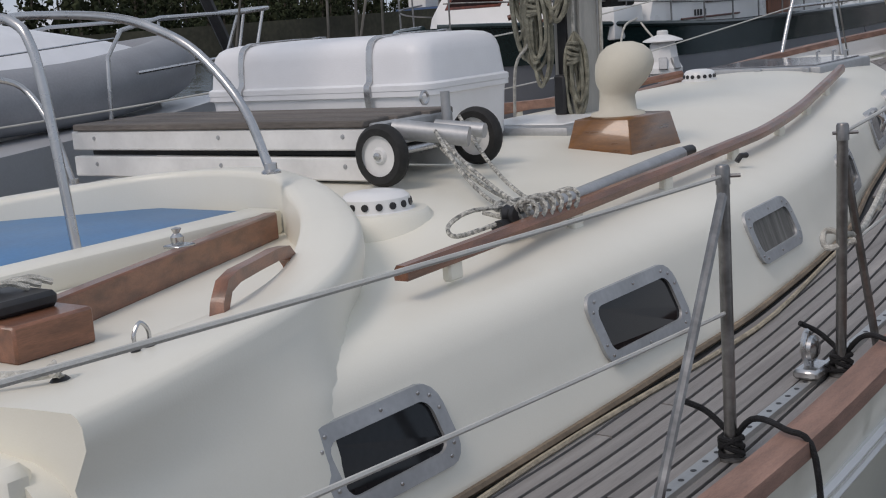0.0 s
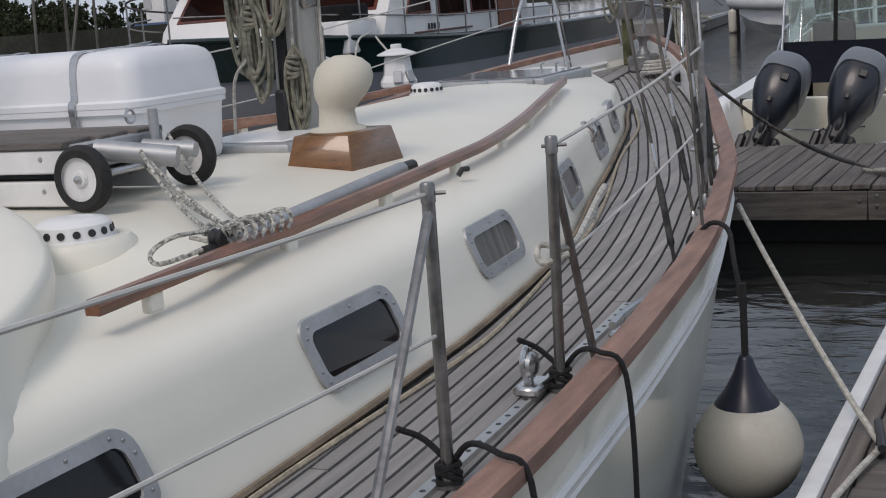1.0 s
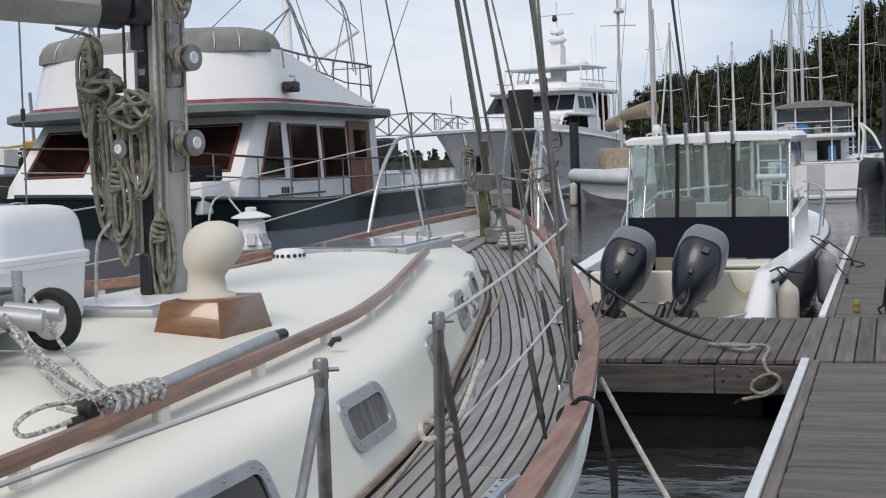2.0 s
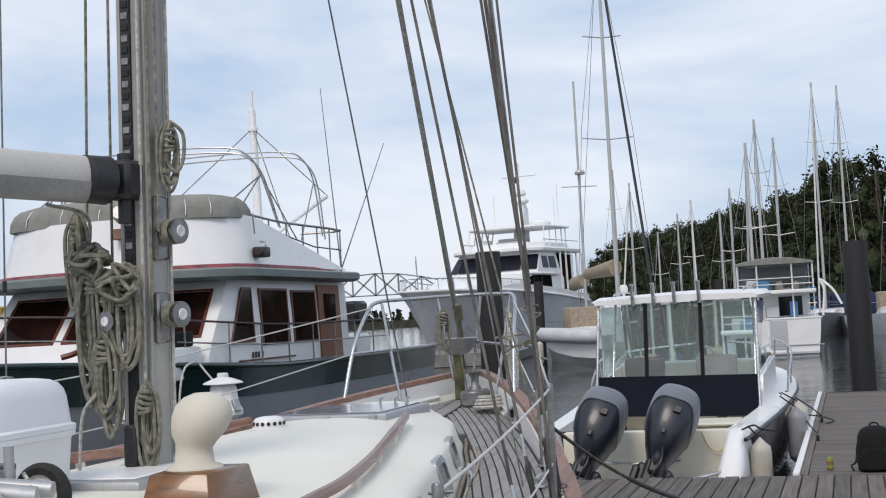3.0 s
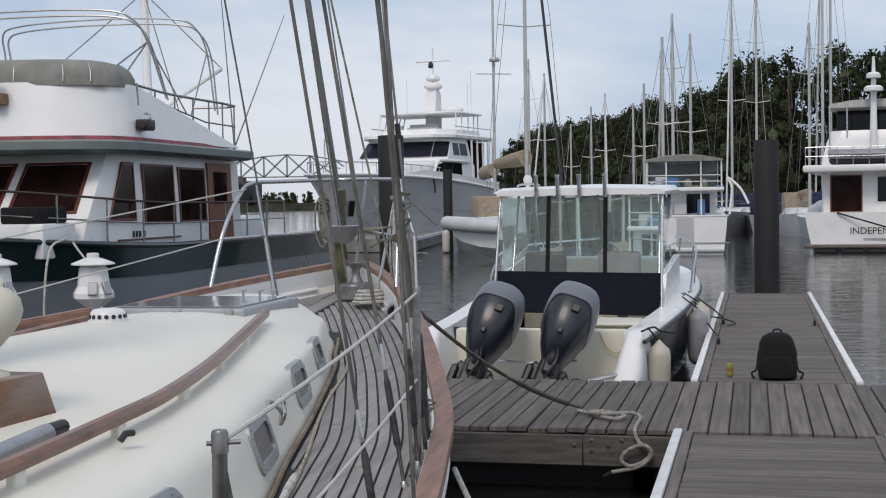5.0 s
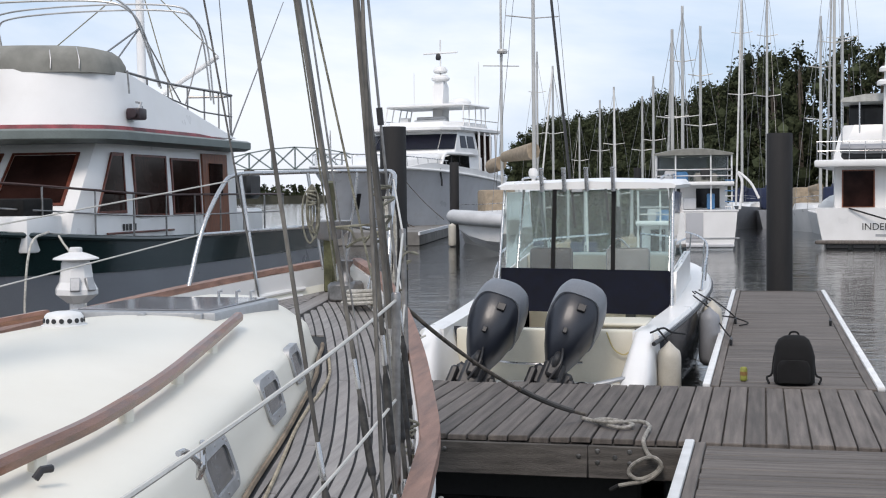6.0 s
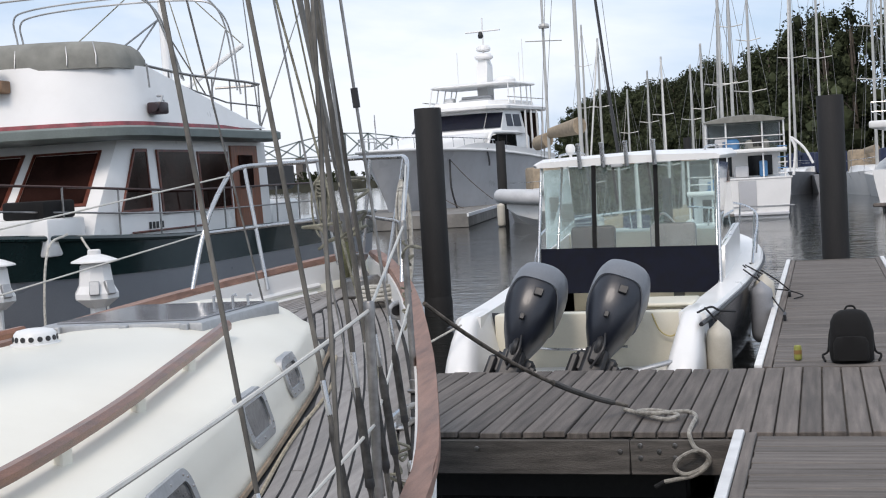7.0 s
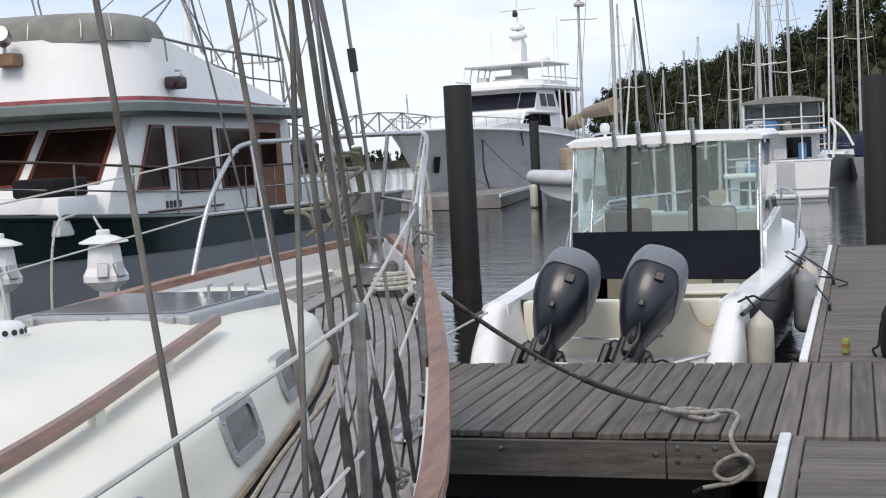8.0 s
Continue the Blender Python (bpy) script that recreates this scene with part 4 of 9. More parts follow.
def coil(at, w, drop, count, r, seed, facing=(0.35, -1, 0), material=ROPE_G, parent=None, name="rope_coil"):
    """Loops of line that hang from a point, uneven, with a gathered head."""
    rnd = random.Random(seed)
    f = Vector(facing).normalized()
    s = f.cross(Vector((0, 0, 1))).normalized()
    bm = bmesh.new()
    for k in range(count):
        ww, dd = w * rnd.uniform(0.45, 1.1), drop * rnd.uniform(0.72, 1.08)
        off, deep = rnd.uniform(-0.25, 0.25) * w, rnd.uniform(0.0, 0.05)
        a = Vector(at)
        pts = [a + s * off * 0.3 + f * deep, a + s * (off - ww * 0.4) - Vector((0, 0, dd * 0.25)) + f * (deep + 0.012), a + s * (off - ww * 0.42) - Vector((0, 0, dd * 0.75)) + f * deep, a + s * off - Vector((0, 0, dd)) + f * (deep + 0.01), a + s * (off + ww * 0.4) - Vector((0, 0, dd * 0.75)) + f * deep, a + s * (off + ww * 0.38) - Vector((0, 0, dd * 0.25)) + f * (deep + 0.015)]
        pts = smooth_path(pts + [pts[0]], 5)[:-1]
        tube(bm, pts, r, 6, closed=True)
    for k in range(5):
        z = -0.05 - 0.018 * k
        ring = [Vector(at) + f * (0.03 + 0.035 * math.sin(a)) + s * (w * 0.24 * math.cos(a)) + Vector((0, 0, z + 0.01 * math.sin(a + k))) for a in (2 * math.pi * q / 14 for q in range(14))]
        tube(bm, ring, r, 6, closed=True)
    return part(name, bm, material, parent or mast, "coil of weathered line")


coil((MX + 0.13, MY - 0.03, 3.10), 0.10, 0.30, 6, 0.0085, 3, (0.9, -1, 0))
coil((MX - 0.14, MY - 0.16, 2.50), 0.18, 0.62, 8, 0.009, 4, (-0.1, -1, 0))
coil((MX - 0.22, MY - 0.15, 2.72), 0.10, 0.42, 5, 0.009, 5, (-0.2, -1, 0))
coil((MX + 0.00, MY - 0.17, 2.44), 0.15, 0.40, 7, 0.009, 6, (0.2, -1, 0))
coil((MX - 0.10, MY - 0.17, 2.20), 0.16, 0.42, 6, 0.009, 8, (0, -1, 0))
coil((MX + 0.06, MY - 0.13, 1.98), 0.10, 0.36, 5, 0.009, 7, (0.3, -1, 0))


def knot(at, r, turns, seed, rr=0.0095):
    rnd = random.Random(seed)
    bm = bmesh.new()
    pts = []
    for k in range(turns):
        v = Vector((rnd.gauss(0, 1), rnd.gauss(0, 1), rnd.gauss(0, 1))).normalized()
        pts.append(Vector(at) + Vector((v.x * r, v.y * r * 0.7, v.z * r * 0.8)))
    tube(bm, pts, rr, 6, 5)
    return part("rope_knot", bm, ROPE_G, mast, "tangled bundle of line")


knot((MX - 0.15, MY - 0.24, 2.50), 0.105, 40, 11)
knot((MX + 0.0, MY - 0.24, 2.41), 0.10, 36, 12)
knot((MX - 0.06, MY - 0.19, 2.34), 0.06, 20, 13)
for x0, y0, z0, x1, y1, z1, r in ((0.12, -0.10, 2.62, 0.10, -0.05, 12, 0.007), (0.09, -0.12, 2.26, 0.08, -0.06, 12, 0.007), (-0.10, -0.12, 2.25, -0.06, -0.1, 12, 0.007), (-0.20, -0.15, 2.72, -0.08, -0.12, 11, 0.007), (0.11, 0.02, 1.65, 0.11, 0.02, 11, 0.008), (0.06, -0.14, 1.7, 0.05, -0.125, 9, 0.008), (-0.12, 0.0, 1.7, -0.1, 0.0, 10, 0.007)):
    wire("halyard", [(MX + x0, MY + y0, z0), (MX + x1, MY + y1, z1)], r, ROPE_G if r < 0.0078 else ROPE_W, parent=mast)
wire("halyard_tail", [(MX - 0.10, MY - 0.18, 2.1), (MX - 0.13, MY - 0.21, 1.95), (MX - 0.20, MY - 0.22, 1.85), (MX - 0.22, MY - 0.22, 1.60)], 0.008, ROPE_W, parent=mast, n=5)
# gooseneck and boom
bm = bmesh.new()
box(bm, MX - 0.06, MX + 0.06, MY - 0.24, MY - 0.10, 2.76, 2.93, 0.02)
lathe(bm, [(0.03, 0), (0.03, 0.3)], (MX, MY - 0.17, 2.66), 12)
part("gooseneck", bm, BLACK, mast, "black gooseneck fitting")
bm = bmesh.new()
a, b = Vector((MX - 0.06, MY - 0.24, 2.845)), Vector((MX - 1.55, MY - 3.6, 2.93))
d = (b - a).normalized()
s = d.cross(Vector((0, 0, 1))).normalized()
loft(bm, [[p + s * (0.072 * math.cos(q)) + Vector((0, 0, 0.098 * math.sin(q))) for q in (2 * math.pi * k / 24 for k in range(24))] for p in (a, a.lerp(b, 0.5), b)])
boom = part("boom", bm, mat("boom_paint", (0.55, 0.54, 0.50), 0.45, vary=0.08, scale=3, bump=0.03), mast, "pale grey painted boom", 60)
bm = bmesh.new()
loft(bm, [[p + s * (0.078 * math.cos(q)) + Vector((0, 0, 0.104 * math.sin(q))) for q in (math.pi * (1.06 + 0.88 * k / 14) for k in range(15))] + [p + s * (0.066 * math.cos(q)) + Vector((0, 0, 0.09 * math.sin(q))) for q in (math.pi * (1.94 - 0.88 * k / 14) for k in range(15))] for p in (a + d * 0.1, a.lerp(b, 0.5), b)])
part("boom_track", bm, mat("boom_grey", (0.33, 0.325, 0.31), 0.5, vary=0.15, scale=4), boom, "grey lower half of the boom", 50)
bm = bmesh.new()
lathe(bm, [(0.085, 0), (0.105, 0.01), (0.102, 0.12), (0.08, 0.13)], a - d * 0.02, 20, d.to_track_quat("Z", "Y").to_matrix().to_4x4())
part("boom_cap", bm, BLACK, boom)
wire("boom_line", [tuple(a + d * 0.3 + Vector((0.02, 0, -0.12))), tuple(a + d * 0.12 + Vector((0.03, 0, -0.16))), (MX - 0.16, MY - 0.2, 2.55)], 0.008, ROPE_G, parent=boom, n=5)
# spreaders
bm = bmesh.new()
for side in (1, -1):
    tube(bm, [(MX, MY, 7.4), (MX + side * 1.05, MY - 0.05, 7.5)], 0.03, 8, flat=0.5)
part("spreaders", bm, MASTPAINT, mast)

# the mast and all on it lean a little to starboard
stack = list(mast.children)
while stack:
    ob = stack.pop()
    stack += list(ob.children)
    for v in ob.data.vertices:
        v.co.x += 0.02 * (v.co.z - 1.9)

# standing rigging with turnbuckles
BOOT = mat("dark_rigging_boot", (0.07, 0.068, 0.065), 0.6, 0.3, vary=0.35, scale=20)


def shroud(base, top, r=0.0055, grip=0.0, material=DARKSTEEL, name="shroud", label=""):
    a, b = Vector(base), Vector(top)
    d = (b - a).normalized()
    w = wire(name, [a, b], r, material, label, sides=7)
    turn = d.to_track_quat("Z", "Y").to_matrix().to_4x4()
    bm = bmesh.new()
    lathe(bm, [(0.007, 0.06), (0.0075, 0.18), (0.0115, 0.20), (0.0125, 0.22), (0.0125, 0.40), (0.0115, 0.42), (0.0075, 0.44), (0.006, 0.47)], a, 10, turn)
    part("screw_boot", bm, BOOT, w, "dark weathered rigging screw")
    bm = bmesh.new()
    lathe(bm, [(0.0125, 0.195), (0.0135, 0.2), (0.0135, 0.215), (0.0125, 0.22)], a, 10, turn)
    part("band", bm, BLACK, w)
    bm = bmesh.new()
    lathe(bm, [(0.006, 0.46), (0.0085, 0.47), (0.0085, 0.53), (r * 1.1, 0.56)], a, 10, turn)
    part("swage", bm, STEEL, w)
    bm = bmesh.new()
    lathe(bm, [(0.012, -0.06), (0.012, 0.0), (0.016, 0.015), (0.016, 0.05), (0.010, 0.065)], a, 10, turn)
    part("toggle", bm, STEEL, w)
    bm = bmesh.new()
    box(bm, a.x - 0.005, a.x + 0.005, a.y - 0.022, a.y + 0.022, a.z - 0.12, a.z - 0.02, 0.003)
    part("chainplate", bm, STEEL, w)
    if grip:
        bm = bmesh.new()
        tube(bm, [a + d * 0.38, a + d * (0.38 + grip)], r * 2.2, 8)
        part("sleeve", bm, mat("grey_sleeve", (0.22, 0.22, 0.21), 0.6), w, "grey plastic sleeve")
    return w


SLEEVE = mat("weathered_shroud_sleeve", (0.135, 0.127, 0.113), 0.75, vary=0.35, scale=9, stretch=(1, 1, 0.4))
for f in (lambda p: p, mirrored):
    for k, (base, tip, r) in enumerate((((-0.51, -8.537, 1.02), (-2.32, -7.66, 11.1), 0.006), ((-0.66, -7.745, 1.13), (-2.35, -6.72, 10.0), 0.0075), ((-0.619, -7.72, 1.2), (-1.05, -7.80, 7.5), 0.0075), ((-0.644, -7.50, 1.2), (-1.157, -7.75, 7.5), 0.0085), ((-0.679, -7.30, 1.2), (-1.24, -7.7, 7.5), 0.007), ((-0.804, -6.81, 1.2), (-1.265, -7.25, 7.5), 0.006))):
        if k == 5:
            shroud(f(base), f(tip), 0.0055, label="wire shroud with turnbuckle")
            bm = bmesh.new()
            a, b = Vector(f(base)), Vector(f(tip))
            d = (b - a).normalized()
            tube(bm, [a + d * 1.255, a + d * 1.32], 0.0125, 10)
            part("rigging_screw", bm, BLACK, boat, "black covered rigging screw")
        else:
            w = shroud(f(base), f(tip), r, label="wire shroud in weathered grey sleeve", material=SLEEVE)
for (x, y), tip, r, m in (((-0.46, -8.40), (-1.39, -5.87, 7.0), 0.006, SLEEVE), ((-0.70, -7.42), (-1.16, -7.6, 9.0), 0.0045, DARKSTEEL), ((-0.80, -6.95), (MX + 0.06, MY + 0.1, 9.6), 0.0045, ROPE_G), ((-1.0, -6.75), (MX + 0.06, MY + 0.1, 13.0), 0.0042, DARKSTEEL)):
    wire("spare_halyard", [(x, y, sheer(y) + 0.1), tip], r, m, "weathered line led to the shrouds")
# tangles of line hitched to rigging and rails
rnd = random.Random(77)
for (cx, cy, cz_), (sx, sy, sz), n, m in (((-0.79, -7.3, 2.12), (0.035, 0.05, 0.10), 16, ROPE_G), ((-0.86, -7.28, 2.05), (0.06, 0.05, 0.04), 10, ROPE_G), ((-1.145, -5.67, 1.90), (0.04, 0.05, 0.06), 14, ROPE_G), ((-0.70, -7.22, 1.30), (0.02, 0.03, 0.10), 16, ROPE_G), ((-1.15, -5.66, 1.66), (0.03, 0.04, 0.09), 10, ROPE_G)):
    bm = bmesh.new()
    tube(bm, [(cx + rnd.gauss(0, sx * 0.6), cy + rnd.gauss(0, sy * 0.6), cz_ + sz * (1 - 2 * k / n) + rnd.gauss(0, 0.012)) for k in range(n)], 0.005, 6, 5)
    part("rope_lashing", bm, m, boat, "line wound and hitched round the rigging")
# hanks of line tied to the shrouds
coil((-2.40, -3.36, 2.26), 0.10, 0.36, 5, 0.007, 23, (0.3, -1, 0), parent=boat)
coil((-1.86, -3.45, 2.20), 0.07, 0.6, 4, 0.008, 24, (0.5, -1, 0), ROPE_W, parent=boat)
bm = bmesh.new()
tube(bm, [(-1.99 + (0.13 - 0.0006 * q) * math.cos(q * math.pi / 10), -3.62 + (0.13 - 0.0006 * q) * math.sin(q * math.pi / 10), sheer(-3.6) + 0.03 + 0.024 * (q / 20 % 4)) for q in range(140)], 0.012, 6)
part("deck_coil", bm, ROPE_W, boat, "coil of white line on the foredeck")

# forestay with furled sail and inner stay
wire("forestay", [(CL, -2.98, sheer(-3) + 0.25), (CL, -7.85, 13.2)], 0.0085, DARKSTEEL, "forestay wire")
st = wire("furler_tube", [(CL, -3.18, 2.30), (CL, -3.5, 3.0), (CL, -7.75, 12.2)], 0.021, mat("furler_grey", (0.24, 0.24, 0.23), 0.55, vary=0.1), "grey furling stay")
bm = bmesh.new()
tube(bm, [(CL, -3.07, 2.16), (CL, -3.10, 2.28)], 0.034, 12)
tube(bm, [(CL, -3.03, 2.02), (CL, -3.07, 2.16)], 0.018, 12)
part("furler_drum", bm, mat("olive_drum", (0.15, 0.145, 0.085), 0.7, vary=0.2), st, "mossy olive furling drum")
wire("inner_stay", [(CL + 0.02, -4.4, sheer(-4.4)), (CL, -7.8, 9.3)], 0.006, DARKSTEEL)
wire("inner_stay", [(CL + 0.12, -3.35, sheer(-3.3) + 0.1), (CL + 0.05, -7.8, 12.6)], 0.006, ROPE_G)

# track, block and chock on the side deck
bm = bmesh.new()
rows = []
for y in span(-11.6, -9.08, 24):
    x = -0.505 - 0.012 * (y + 11.0) ** 2 * 0.6
    z = deck_z(x, y) + 0.008
    rows.append([(x - 0.019, y, z), (x + 0.019, y, z), (x + 0.016, y, z + 0.012), (x - 0.016, y, z + 0.012)])
loft(bm, rows)
tr = part("genoa_track", bm, ALU, boat, "aluminium track with drilled holes")
for k in range(40):
    y = -11.5 + k * 0.0615
    x = -0.505 - 0.012 * (y + 11.0) ** 2 * 0.6
    bm = bmesh.new()
    lathe(bm, [(0.0075, 0), (0.0075, 0.0012), (0, 0.0013)], (x, y, deck_z(x, y) + 0.0195), 8)
    part("track_hole", bm, BLACK, tr)
bm = bmesh.new()
box(bm, -0.55, -0.48, -10.02, -9.90, sheer(-10) + 0.012, sheer(-10) + 0.04, 0.008)
lathe(bm, [(0.02, 0), (0.035, 0.01), (0.035, 0.022), (0.02, 0.03)], (-0.53, -9.96, sheer(-10) + 0.085), 14, Matrix.Rotation(radians(90), 4, "Y"))
tube(bm, [(-0.525, -9.97, sheer(-10) + 0.035), (-0.53, -9.99, sheer(-10) + 0.09), (-0.53, -9.96, sheer(-10) + 0.13), (-0.53, -9.93, sheer(-10) + 0.09), (-0.525, -9.95, sheer(-10) + 0.035)], 0.008, 6, 3)
part("sheet_block", bm, STEEL, boat, "steel sheet block on its car")
for y in (-9.32, -6.2):
    bm = bmesh.new()
    x = CL + hb(y) - 0.13
    z = deck_z(x, y)
    box(bm, x - 0.035, x + 0.035, y - 0.10, y + 0.10, z, z + 0.02, 0.008)
    tube(bm, [(x, y - 0.15, z + 0.055), (x, y - 0.06, z + 0.062), (x, y + 0.06, z + 0.062), (x, y + 0.15, z + 0.055)], 0.014, 8, 3)
    tube(bm, [(x, y - 0.05, z + 0.01), (x, y - 0.05, z + 0.06)], 0.012, 8)
    tube(bm, [(x, y + 0.05, z + 0.01), (x, y + 0.05, z + 0.06)], 0.012, 8)
    part("deck_cleat", bm, STEEL, boat, "steel mooring cleat")
# white rope led along the cabin foot
wire("deck_line", [(CL + cab(y) + 0.085 + 0.018 * math.sin(y * 3.1), y, deck_z(CL + cab(y) + 0.085, y) + 0.016) for y in span(-11.8, -5.0, 40)], 0.0075, mat("tan_rope", (0.46, 0.40, 0.30), 0.95, vary=0.2, scale=30, bump=0.6, bump_scale=240), "tan line along the deck")
# dodger hoops of bent tube
for pts, r in (([(-1.985, -10.4, 1.69), (-2.074, -10.4, 1.887), (-2.241, -10.4, 2.052), (-2.42, -10.4, 2.135), (-2.608, -10.4, 2.18), (-2.9, -10.4, 2.205), (-3.2, -10.4, 2.205), (-3.5, -10.4, 2.12), (-3.62, -10.4, 1.9), (-3.66, -10.4, 1.6)], 0.0145),
               ([(-2.144, -11.0, 1.475), (-2.175, -11.0, 1.75), (-2.209, -11.0, 2.012), (-2.24, -11.0, 2.12), (-2.29, -11.0, 2.175), (-2.42, -11.0, 2.20), (-2.9, -11.0, 2.22), (-3.3, -11.0, 2.2), (-3.42, -11.0, 2.0), (-3.45, -11.0, 1.5)], 0.0145),
               ([(-3.45, -9.98, 1.56), (-3.55, -9.98, 1.80), (-3.70, -9.98, 1.95), (-3.75, -10.1, 2.0)], 0.0125)):
    bm = bmesh.new()
    tube(bm, pts, r, 10, 5)
    hoop = part("dodger_hoop", bm, STEEL, boat, "bent stainless tube hoop")
    bm = bmesh.new()
    lathe(bm, [(0.03, 0), (0.03, 0.006), (0.02, 0.012), (0.019, 0.03)], pts[0], 12)
    part("hoop_base", bm, STEEL, hoop)
# sheet winch block by the cockpit
bm = bmesh.new()
box(bm, -1.73, -1.47, -11.70, -11.50, 1.495, 1.575, 0.006)
blk = part("teak_block", bm, TEAK, boat, "teak block with line organiser")
bm = bmesh.new()
box(bm, -1.71, -1.55, -11.68, -11.52, 1.575, 1.61, 0.01)
part("organiser", bm, BLACK, blk)
for k in range(3):
    bm = bmesh.new()
    tube(bm, [(-1.81, -11.85 + 0.03 * k, 1.56), (-1.65, -11.62 + 0.03 * k, 1.63), (-1.61, -11.55 + 0.03 * k, 1.615)], 0.0075, 6, 4)
    part("sheet_end", bm, ROPE_W, blk)
bm = bmesh.new()
lathe(bm, [(0.02, 0), (0.02, 0.018), (0.012, 0.026), (0, 0.026)], (-1.215, -11.79, 1.502), 12)
part("line_stopper", bm, BLACK, boat, "black deck stopper")
rnd = random.Random(9)
bm = bmesh.new()
tube(bm, [(-1.215 + rnd.uniform(-0.024, 0.024), -11.79 + rnd.uniform(-0.024, 0.024), 1.535 + rnd.uniform(-0.008, 0.02)) for k in range(16)], 0.005, 6, 4)
part("stopper_knot", bm, ROPE_W, boat, "knotted white line end")
wire("tail_line", [(-1.95, -12.15, 1.46), (-1.5, -12.02, 1.545), (-1.25, -11.85, 1.54), (-1.215, -11.79, 1.54)], 0.011, ROPE_W, n=5)

# spinnaker pole beside the grab rail
pole = thing("whisker_pole", (-1.36, -9.4, 1.52), "grey aluminium pole stowed along the grab rail", "pole")
bm = bmesh.new()
tube(bm, [(-1.31, -10.15, cabin_top(-1.31, -10.15) + 0.035), (-1.42, -8.86, cabin_top(-1.42, -8.86) + 0.035)], 0.027, 12)
part("tube", bm, GALV, pole)
for p in ((-1.305, -10.2), (-1.425, -8.81)):
    bm = bmesh.new()
    tube(bm, [(p[0], p[1] - 0.03, cabin_top(*p) + 0.035), (p[0], p[1] + 0.05, cabin_top(*p) + 0.035)], 0.022, 10)
    part("end_fitting", bm, BLACK, pole)
bm = bmesh.new()
tube(bm, [(-1.26, -8.73, 1.50), (-1.25, -8.715, 1.52), (-1.24, -8.685, 1.518)], 0.0105, 8)
part("rope_clutch", bm, BLACK, boat)

# gangway with two wheels laid across the cabin top
gw = thing("gangway", (-2.95, -9.6, 1.5), "white-sided folding gangway with grey wood top and wheels", "gangway")
gz = 1.555


def shifted(bm):
    bmesh.ops.translate(bm, vec=(0.40, -0.44, 0), verts=bm.verts)


for y in (-9.36, -8.93):
    for z0, z1 in ((gz + 0.02, gz + 0.10), (gz + 0.125, gz + 0.20)):
        bm = bmesh.new()
        box(bm, -4.04, -2.47, y - 0.018, y + 0.018, z0, z1, 0.005)
        shifted(bm)
        part("side_board", bm, WPAINT, gw, "white painted board with bolt heads")
        bm = bmesh.new()
        for x in (-3.9, -3.2, -2.6):
            lathe(bm, [(0.009, 0), (0.007, 0.004), (0, 0.005)], (x, y - 0.018, (z0 + z1) / 2 + 0.01), 8, Matrix.Rotation(radians(90), 4, "X"))
        shifted(bm)
        part("bolt_heads", bm, GALV, gw, kind="stuff")
for k in range(3):
    bm = bmesh.new()
    box(bm, -4.02, -2.50 + 0.02 * k, -9.385 + 0.16 * k, -9.24 + 0.16 * k, gz + 0.202, gz + 0.228, 0.005)
    shifted(bm)
    part("top_plank", bm, GREYWOOD_X, gw, "weathered grey plank")
# black slab between the side boards paints the shaded gap; colour shared with caulk
bm = bmesh.new()
box(bm, -3.98, -2.48, -9.33, -8.96, gz + 0.10, gz + 0.122, 0.004)
shifted(bm)
part("middle_board", bm, CAULK, gw)
for y in (-9.42, -8.87):
    at = (-2.40, y, gz + 0.115)
    rot = Matrix.Rotation(radians(90), 4, "X")
    bm = bmesh.new()
    lathe(bm, [(0.068, -0.022), (0.092, -0.024), (0.104, -0.012), (0.106, 0.0), (0.104, 0.012), (0.092, 0.024), (0.068, 0.022)], at, 30, rot, cap=False)
    shifted(bm)
    wheel = part("wheel", bm, RUBBER, gw, "black rubber tyre on white rim")
    bm = bmesh.new()
    lathe(bm, [(0, -0.018), (0.022, -0.02), (0.03, -0.012), (0.07, -0.008), (0.078, -0.016), (0.078, 0.016), (0.07, 0.010), (0.03, 0.012), (0.022, 0.022), (0, 0.022)], at, 26, rot)
    shifted(bm)
    part("rim", bm, WPAINT, wheel)
    bm = bmesh.new()
    lathe(bm, [(0.013, -0.03), (0.013, 0.03), (0, 0.034)], at, 12, rot)
    shifted(bm)
    part("hub", bm, STEEL, wheel)
bm = bmesh.new()
tube(bm, [(-2.40, -9.40, gz + 0.115), (-2.40, -8.89, gz + 0.115)], 0.012, 10)
shifted(bm)
part("axle", bm, STEEL, gw)
for k, (p, q, r) in enumerate((((-2.44, -9.30, gz + 0.19), (-2.20, -9.20, gz + 0.15), 0.034), ((-2.44, -9.06, gz + 0.17), (-2.26, -9.02, gz + 0.15), 0.026))):
    bm = bmesh.new()
    tube(bm, [p, q], r, 14)
    shifted(bm)
    part("socket_tube", bm, GALV, gw)
bm = bmesh.new()
box(bm, -2.50, -2.455, -9.36, -8.93, gz + 0.13, gz + 0.215, 0.006)
tube(bm, [(-2.42, -9.02, gz + 0.18), (-2.42, -9.02, gz + 0.29)], 0.017, 10)
shifted(bm)
part("end_bracket", bm, GALV, gw)
bm = bmesh.new()
tube(bm, [(-2.45, -9.10 + 0.022 * math.cos(a), gz + 0.275 + 0.022 * math.sin(a)) for a in (2 * math.pi * k / 16 for k in range(16))], 0.005, 6, closed=True)
shifted(bm)
part("lifting_eye", bm, STEEL, gw)
